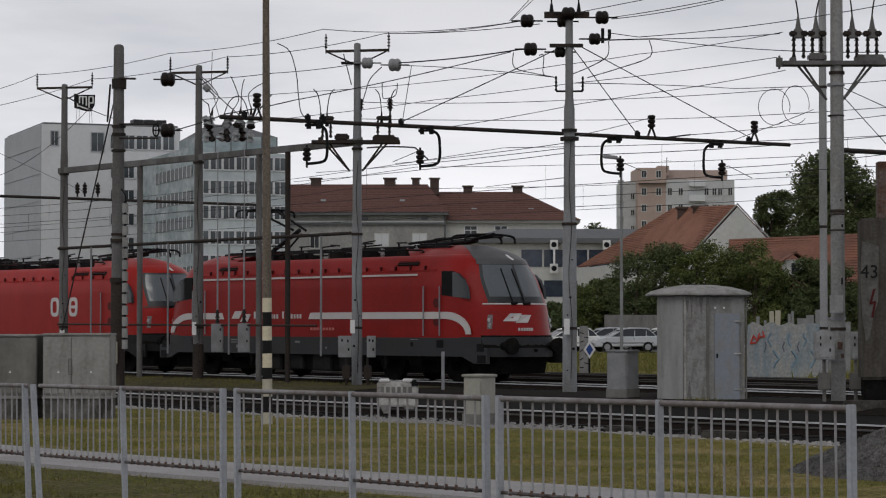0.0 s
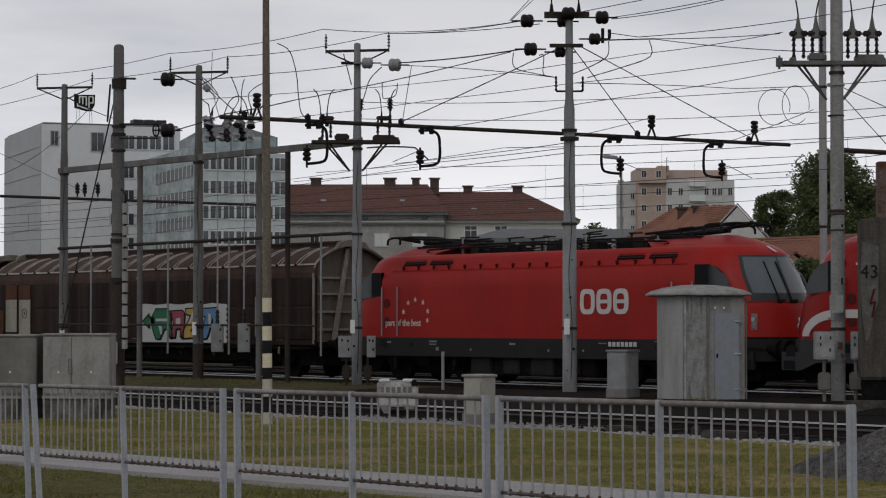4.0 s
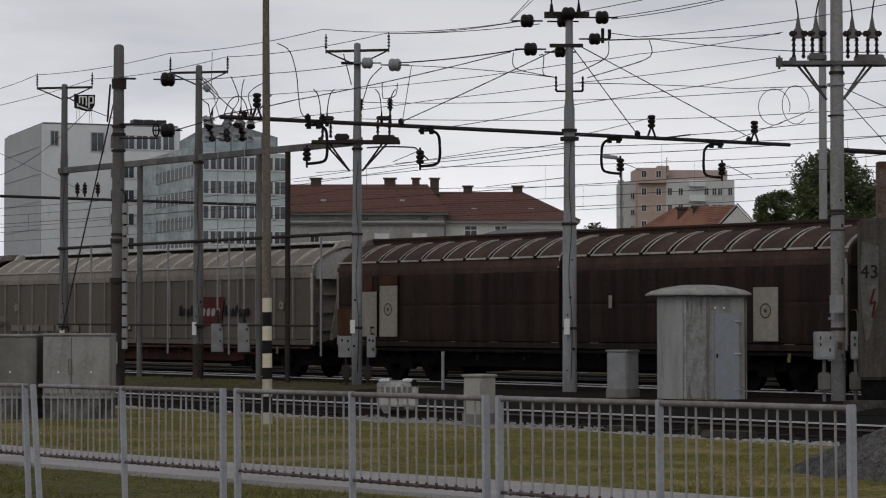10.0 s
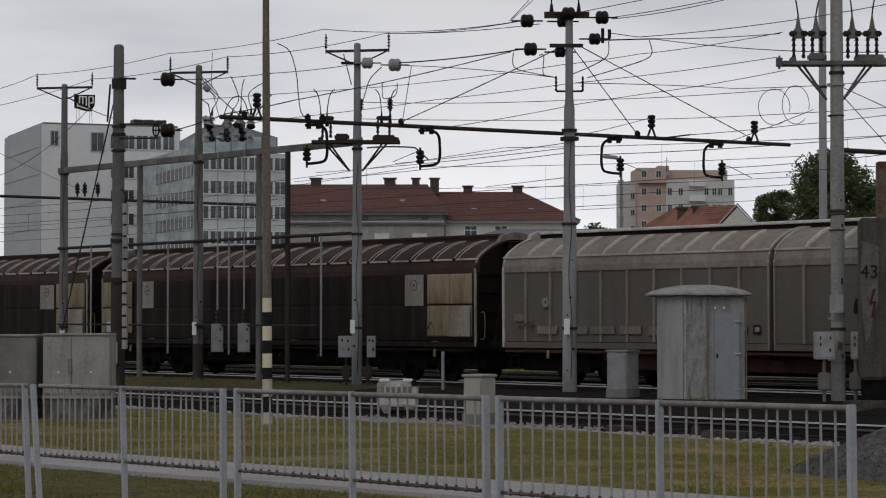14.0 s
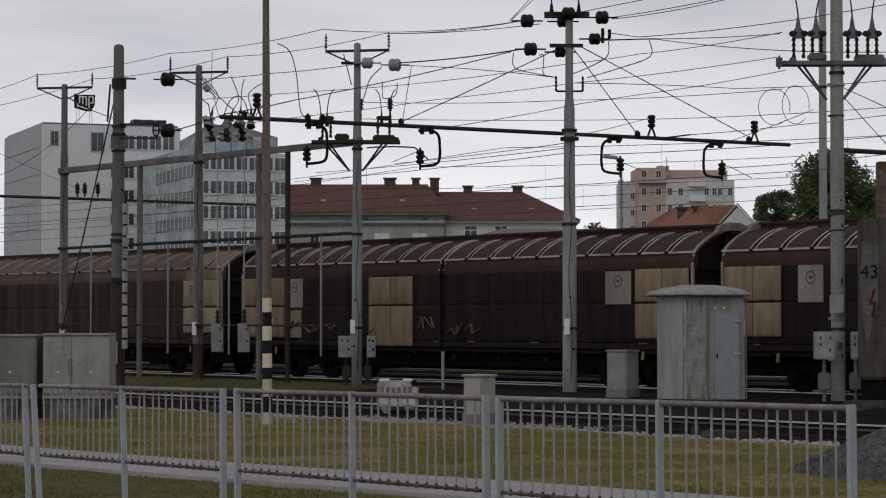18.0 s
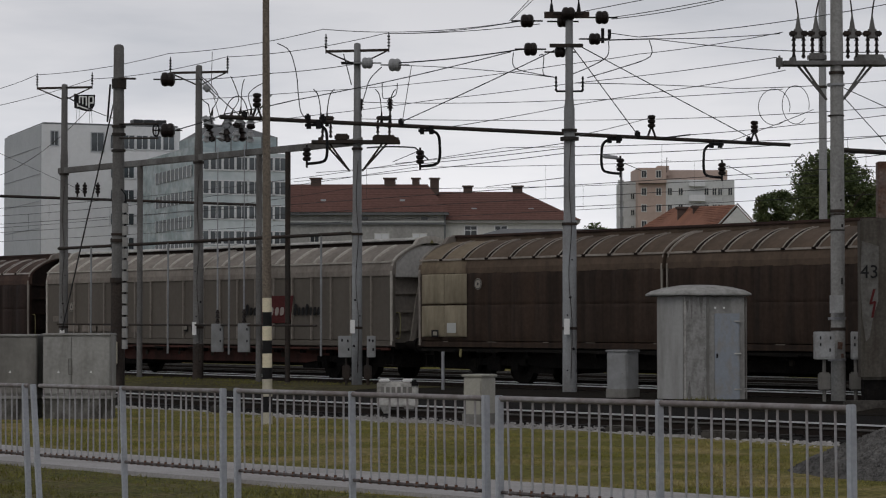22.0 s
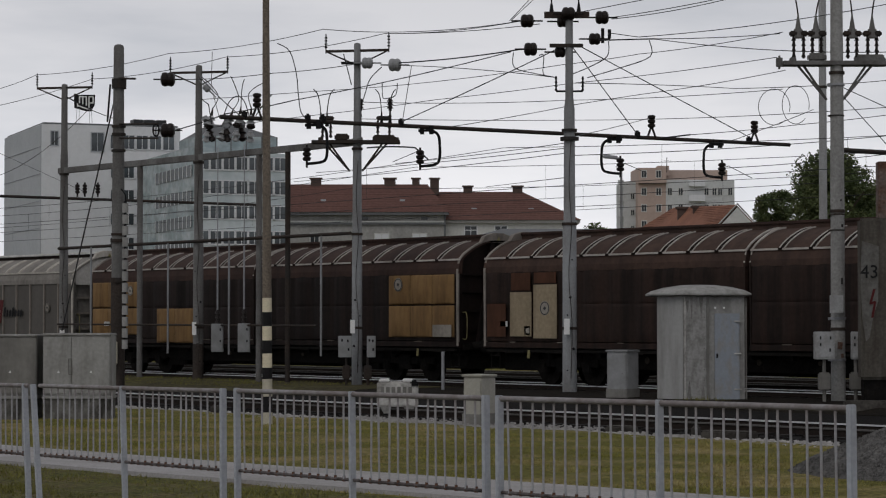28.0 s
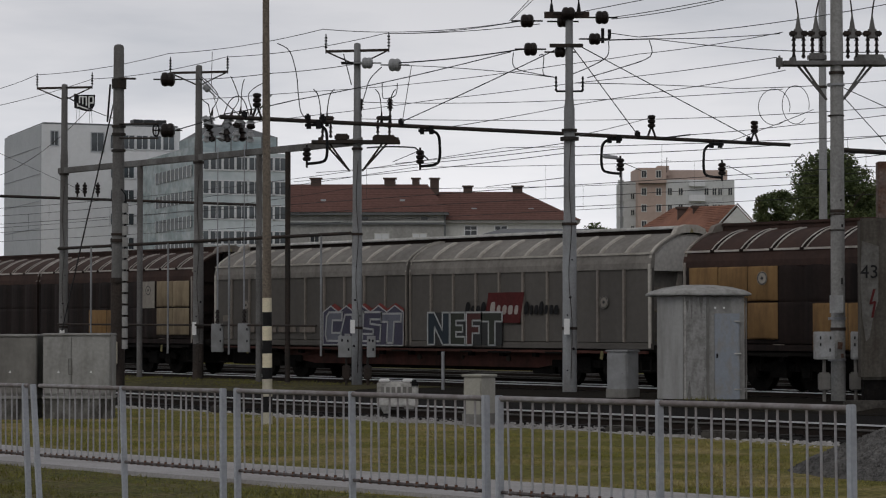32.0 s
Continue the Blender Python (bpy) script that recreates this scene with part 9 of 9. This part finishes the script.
# droops at the tall masts
for pts in (((490, 76), (512, 90), (524, 130), (528, 170), (533, 200), (548, 215)), ((608, 95), (617, 130), (622, 150)), ((676, 118), (655, 140), (645, 170), (638, 190)), ((395, 205), (405, 180), (420, 170), (432, 180), (440, 205)), ((480, 168), (470, 178), (452, 205)), ((355, 175), (368, 185), (374, 220))):
    bm = BM()
    base = at(-2.98, 68.06, 7.72)
    sweep(bm, [base + ALONG * ((x - 600) / 62) + Vector((0, 0, (200 - y) / 62)) for x, y in pts], 0.016)
    tagged(part("jumper_cable", bm, WIRE), "curved jumper cable hanging from the wires", "wire", group="jumper cables")
for cx, cy, rx, ry in ((1370, 190, 28, 32), (1408, 186, 24, 34)):
    bm = BM()
    base = at(10.82, 75.00, 8.52)
    sweep(bm, [base + ALONG * ((cx + rx * math.cos(a) - 1390) / 56) + Vector((0, 0, (190 - cy - ry * math.sin(a)) / 56)) for a in [k * math.pi / 12 for k in range(3, 26)]], 0.012)
    tagged(part("jumper_loop", bm, WIRE), "thin loop of jumper cable between wires", "wire", group="jumper cables")
# contact and carrying wires over the far tracks, with droppers
for y, zc, zm, x0, x1 in ((44.65, 5.55, 6.75, -260, 40), (49.4, 5.6, 6.9, -270, 40), (54.2, 5.55, 6.8, -280, 45)):
    span = 52.0
    x = x0
    while x < x1:
        wire(Vector((x, y, zc)), Vector((x + span, y, zc)), 0.05, 0.009, "contact wire over the railway tracks", 4)
        wire(Vector((x, y, zm)), Vector((x + span, y, zm)), 0.65, 0.009, "carrying wire over the railway tracks", 12)
        if y < 60:
            for q in range(1, 8):
                t = q / 8
                bm = BM()
                rod(bm, (x + span * t, y, zc), (x + span * t, y, zm - 0.65 * 4 * t * (1 - t)), 0.005, seg=4)
                tagged(part("dropper", bm, WIRE), "thin dropper between contact and carrying wires", "wire", group="droppers")
        x += span

# ---- small trackside things ----
PILLAR = material("rust_streaked_concrete", (0.085, 0.079, 0.068), 0.9, vary=0.35, scale=1.6, fine=14, second=(0.04, 0.031, 0.025), amount=0.9, stretch=(2, 2, 0.3), bump=0.25)


PALE_FIELD = material("chalky_field", (0.13, 0.127, 0.12), 0.9, vary=0.3, scale=3, fine=14, second=(0.08, 0.075, 0.066), amount=0.9, bump=0.2)


def marker_pillar():
    p = at(9.36, 52.13, 0.37)
    root = thing("numbered_pillar", pose(p.x, p.y, -0.12, 0, 0, VIEW_TURN), "broad weathered concrete pillar with a black number and red bolt", "pillar")
    bm = BM()
    box(bm, (0.27, 0.25, 2.35), (0.94, 0.5, 3.55), bevel=0.06)
    part("block", bm, PILLAR, root)
    bm = BM()
    box(bm, (0.27, 0.3, 0.3), (0.8, 0.4, 0.6), bevel=0.03)
    part("base", bm, BOGIE, root, "near-black base")
    bm = BM()
    box(bm, (0.36, 0.3, 4.75), (0.3, 0.3, 1.25), bevel=0.02)
    part("upper_post", bm, RUST, root, "rust-red steel post")
    bm = BM()
    prism(bm, [(-0.17, 1.9), (-0.1, 1.42), (-0.02, 1.5), (0.06, 1.95), (0.17, 2.3), (0.19, 3.5), (-0.18, 3.62), (-0.21, 2.6)], -0.006, 0.02)
    part("pale_panel", bm, PALE_FIELD, root, "pale painted field")
    fc = bpy.data.curves.new("figures", "FONT")
    fc.body, fc.size, fc.extrude, fc.align_x, fc.align_y = "43", 0.41, 0.004, "CENTER", "CENTER"
    ob = new("figures", fc)
    ob.parent = root
    ob.data.materials.append(BLACK_PAINT)
    ob.matrix_basis = pose(-0.02, -0.016, 2.93, 90, 0, 0)
    bm = BM()
    for a, b in (((0.08, 2.55), (0.0, 2.25)), ((0.0, 2.25), (0.1, 2.28)), ((0.1, 2.28), (0.04, 1.95))):
        v = Vector((b[0] - a[0], 0, b[1] - a[1]))
        box(bm, ((a[0] + b[0]) / 2, -0.018, (a[1] + b[1]) / 2), (0.05, 0.012, v.length + 0.03), ry=math.degrees(math.atan2(v.x, v.z)))
    part("bolt_mark", bm, RED_FADED, root, "red lightning bolt mark")


marker_pillar()


def point_machine():
    p = at(-0.90, 47.30, -0.16)
    root = thing("ground_signal", pose(p.x, p.y, -0.22, 0, 0, VIEW_TURN), "low pale ground signal box on two feet beside the rail", "signal")
    bm = BM()
    box(bm, (0, 0, 0.51), (0.82, 0.34, 0.5), bevel=0.03)
    part("case", bm, SIGNAL_PALE, root)
    for x in (-0.26, 0.2):
        bm = BM()
        box(bm, (x, -0.05, 0.785), (0.22, 0.24, 0.06), bevel=0.02)
        part("cap", bm, WHITE, root)
        bm = BM()
        rod(bm, (x + 0.03, -0.05, 0.3), (x + 0.03, -0.05, 0.13), 0.14, 0.05, 10)
        part("foot_cone", bm, SIGNAL_PALE, root)
        bm = BM()
        rod(bm, (x + 0.03, -0.05, 0.2), (x + 0.03, -0.05, 0.0), 0.05, seg=8)
        part("foot", bm, BLACK, root)
    bm = BM()
    for k in range(6):
        box(bm, (-0.3 + k * 0.11, -0.175, 0.6), (0.07, 0.012, 0.12))
    part("marking_bar", bm, CONC_DARK, root)
    bm = BM()
    box(bm, (0.33, -0.1, 0.72), (0.16, 0.2, 0.14), bevel=0.03)
    part("lamp_hood", bm, BLACK, root)


point_machine()
bm = BM()
p = at(0.00, 62.50, -0.05)
rod(bm, (p.x, p.y, -0.12), (p.x, p.y, 0.95), 0.042, seg=8)
tagged(part("marker_post", bm, STEEL, smooth=True), "short pale marker post between the tracks", "post")


BLOCK_OLD = material("sooty_concrete", (0.075, 0.069, 0.062), 0.9, vary=0.4, scale=3, fine=16, second=(0.028, 0.025, 0.022), amount=0.9, bump=0.3, spec=0.1)


def stray_blocks():
    for k, (x, y, w, h) in enumerate(((1100, 762, 0.5, 0.14), (1290, 772, 0.9, 0.16), (385, 725, 0.16, 0.2), (1232, 760, 0.12, 0.2), (1555, 715, 1.2, 0.3))):
        q = PLACES[k]
        bm = BM()
        box(bm, (0, 0, h / 2), (w, 0.35, h), bevel=0.03)
        ob = tagged(part("concrete_block", bm, BLOCK_OLD), "dark old concrete block lying beside the rail", "block", group="concrete blocks beside the rail")
        ob.location = q
        ob.rotation_euler = (0, 0, radians(12 * k))


stray_blocks()


# ---- grass blades and stones ----
def blades(name, x0, x1, y0, y1, count, hmin, hmax, z, seed, label, keep=None, broad=1.0, mat=None):
    rng = np.random.default_rng(seed)
    n = count
    x = rng.uniform(x0, x1, n)
    y = rng.uniform(y0, y1, n)
    clump = np.array([noise.noise((a * 0.9, b * 0.9, 5)) for a, b in zip(x, y)])
    ok = (clump > rng.uniform(-0.75, 0.35, n))
    if keep is not None:
        ok &= keep(x, y)
    x, y, clump = x[ok], y[ok], clump[ok]
    n = len(x)
    h = rng.uniform(hmin, hmax, n) * (1 + 0.8 * np.clip(clump, -0.5, 0.6))
    a = rng.uniform(0, 6.283, n)
    w = rng.uniform(0.008, 0.018, n) * broad
    lx, ly = rng.normal(0, 0.5, n) * h, rng.normal(0, 0.5, n) * h
    p = np.stack((np.stack((x - np.cos(a) * w, y - np.sin(a) * w, np.full(n, z)), 1),
                  np.stack((x + np.cos(a) * w, y + np.sin(a) * w, np.full(n, z)), 1),
                  np.stack((x + lx, y + ly, z + h), 1)), 1).reshape(-1, 3)
    me = bpy.data.meshes.new("blades")
    me.from_pydata([tuple(v) for v in p], [], [(3 * k, 3 * k + 1, 3 * k + 2) for k in range(n)])
    me.materials.append(mat or BLADE)
    tagged(new(name, me), label, "grass", kind="stuff")


def off_path(x, y):
    yy = np.interp(x, (-110, -60, -30, -25, -21, -18, -12, -4), (15.6, 15.8, 16.25, 16.4, 16.75, 16.95, 17.25, 17.6))
    edge = 0.93 + 0.14 * np.sin(x * 2.3) * np.sin(x * 0.77 + y)
    return np.abs(y - yy) > edge


blades("front_lawn_grass", -40, -4, 9, 15.6, 110000, 0.02, 0.06, -0.165, 11, "short dark green lawn grass before the path", off_path, 0.7, BLADE_LUSH)
blades("lawn_grass", -62, -4, 15.6, 27.2, 380000, 0.015, 0.045, -0.165, 1, "short uneven lawn grass with dry tips", off_path, 0.7)
blades("far_grass", -112, -48, 61.6, 100, 45000, 0.10, 0.28, -0.22, 9, "tufted green grass beyond the tracks", None, 2.2, BLADE_LUSH)
blades("kiosk_weeds", -38.9, -37.4, 38.0, 39.2, 260, 0.04, 0.13, -0.09, 21, "small green weeds along the foot of the kiosk", None, 1.0, BLADE_LUSH)
blades("verge_grass", -85, -54, 37.6, 41.6, 16000, 0.03, 0.08, -0.07, 2, "short tufted grass on the verge", None, 1.0, BLADE_LUSH)


def stones(name, x0, x1, y0, y1, count, size, z, seed, mat, label):
    rng = np.random.default_rng(seed)
    verts, faces = [], []
    base = [(-1, -0.7, 0), (1, -0.8, 0), (0.8, 0.9, 0), (-0.9, 0.7, 0), (-0.5, -0.4, 0.9), (0.55, -0.35, 0.8), (0.4, 0.5, 1.0), (-0.55, 0.4, 0.75)]
    fs = [(4, 5, 6, 7), (0, 1, 5, 4), (1, 2, 6, 5), (2, 3, 7, 6), (3, 0, 4, 7)]
    for k in range(count):
        s = size * rng.uniform(0.5, 1.4)
        a = rng.uniform(0, 6.283)
        cx, cy = rng.uniform(x0, x1), rng.uniform(y0, y1)
        i0 = len(verts)
        for bx, by, bz in base:
            verts.append((cx + s * (bx * math.cos(a) - by * math.sin(a)), cy + s * (bx * math.sin(a) + by * math.cos(a)), z + s * bz * rng.uniform(0.7, 1.2)))
        faces.extend(tuple(i0 + i for i in f) for f in fs)
    me = bpy.data.meshes.new("stones")
    me.from_pydata(verts, [], faces)
    me.materials.append(mat)
    tagged(new(name, me), label, "stones", kind="stuff")


stones("ballast_stones", -62, -24, 26.9, 28.2, 5200, 0.045, -0.2, 3, STONE, "pale loose ballast stones at the lawn's edge")
stones("loose_stones", -37.5, -30.5, 27.4, 28.9, 1700, 0.05, -0.19, 8, STONE, "pale loose stones spilled beside the near rail")
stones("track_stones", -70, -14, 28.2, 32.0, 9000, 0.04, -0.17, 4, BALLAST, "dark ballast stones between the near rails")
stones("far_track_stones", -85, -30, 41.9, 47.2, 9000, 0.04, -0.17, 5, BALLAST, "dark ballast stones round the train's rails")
stones("edge_stones", -85, -30, 41.7, 42.6, 1800, 0.05, -0.16, 6, STONE, "pale ballast stones beside the verge")

# ---- motion of the train ----
GAPS = [28.69, 6.91, -14.5, -36.16, -57.3, -78.63, -100.07, -121.68, -143.16, -164.45, -186.1, -207.6]


def train_place(t):
    """How far the train has run at a time, counted from 16 s; it gains a little speed, then eases off."""
    u = (t - 16) / 16
    return 119.323 * u + 5.2917 * u ** 2 + 0.569 * u ** 3 - 2.5374 * u ** 4 - 1.9032 * u ** 5


def motions():
    times = [0.5 * k for k in range(65)]
    walk(LOCO_A, [(t, pose(train_place(t) + 55.75, TRACK_Y, 0)) for t in times])
    walk(LOCO_B, [(t, pose(train_place(t) + 37.8, TRACK_Y, 0)) for t in times])
    for i, w in enumerate(WAGONS):
        centre = (GAPS[i] + GAPS[i + 1]) / 2
        walk(w, [(t, pose(train_place(t) + centre, TRACK_Y, 0)) for t in times])
    # every wheelset rolls on the rail without slipping
    steps = [0.08 * k for k in range(401)]
    for axle, x, r in WHEELSETS:
        walk(axle, [(t, pose(x, 0, r, 0, math.degrees((train_place(t) - train_place(0)) / r), 0)) for t in steps])


motions()
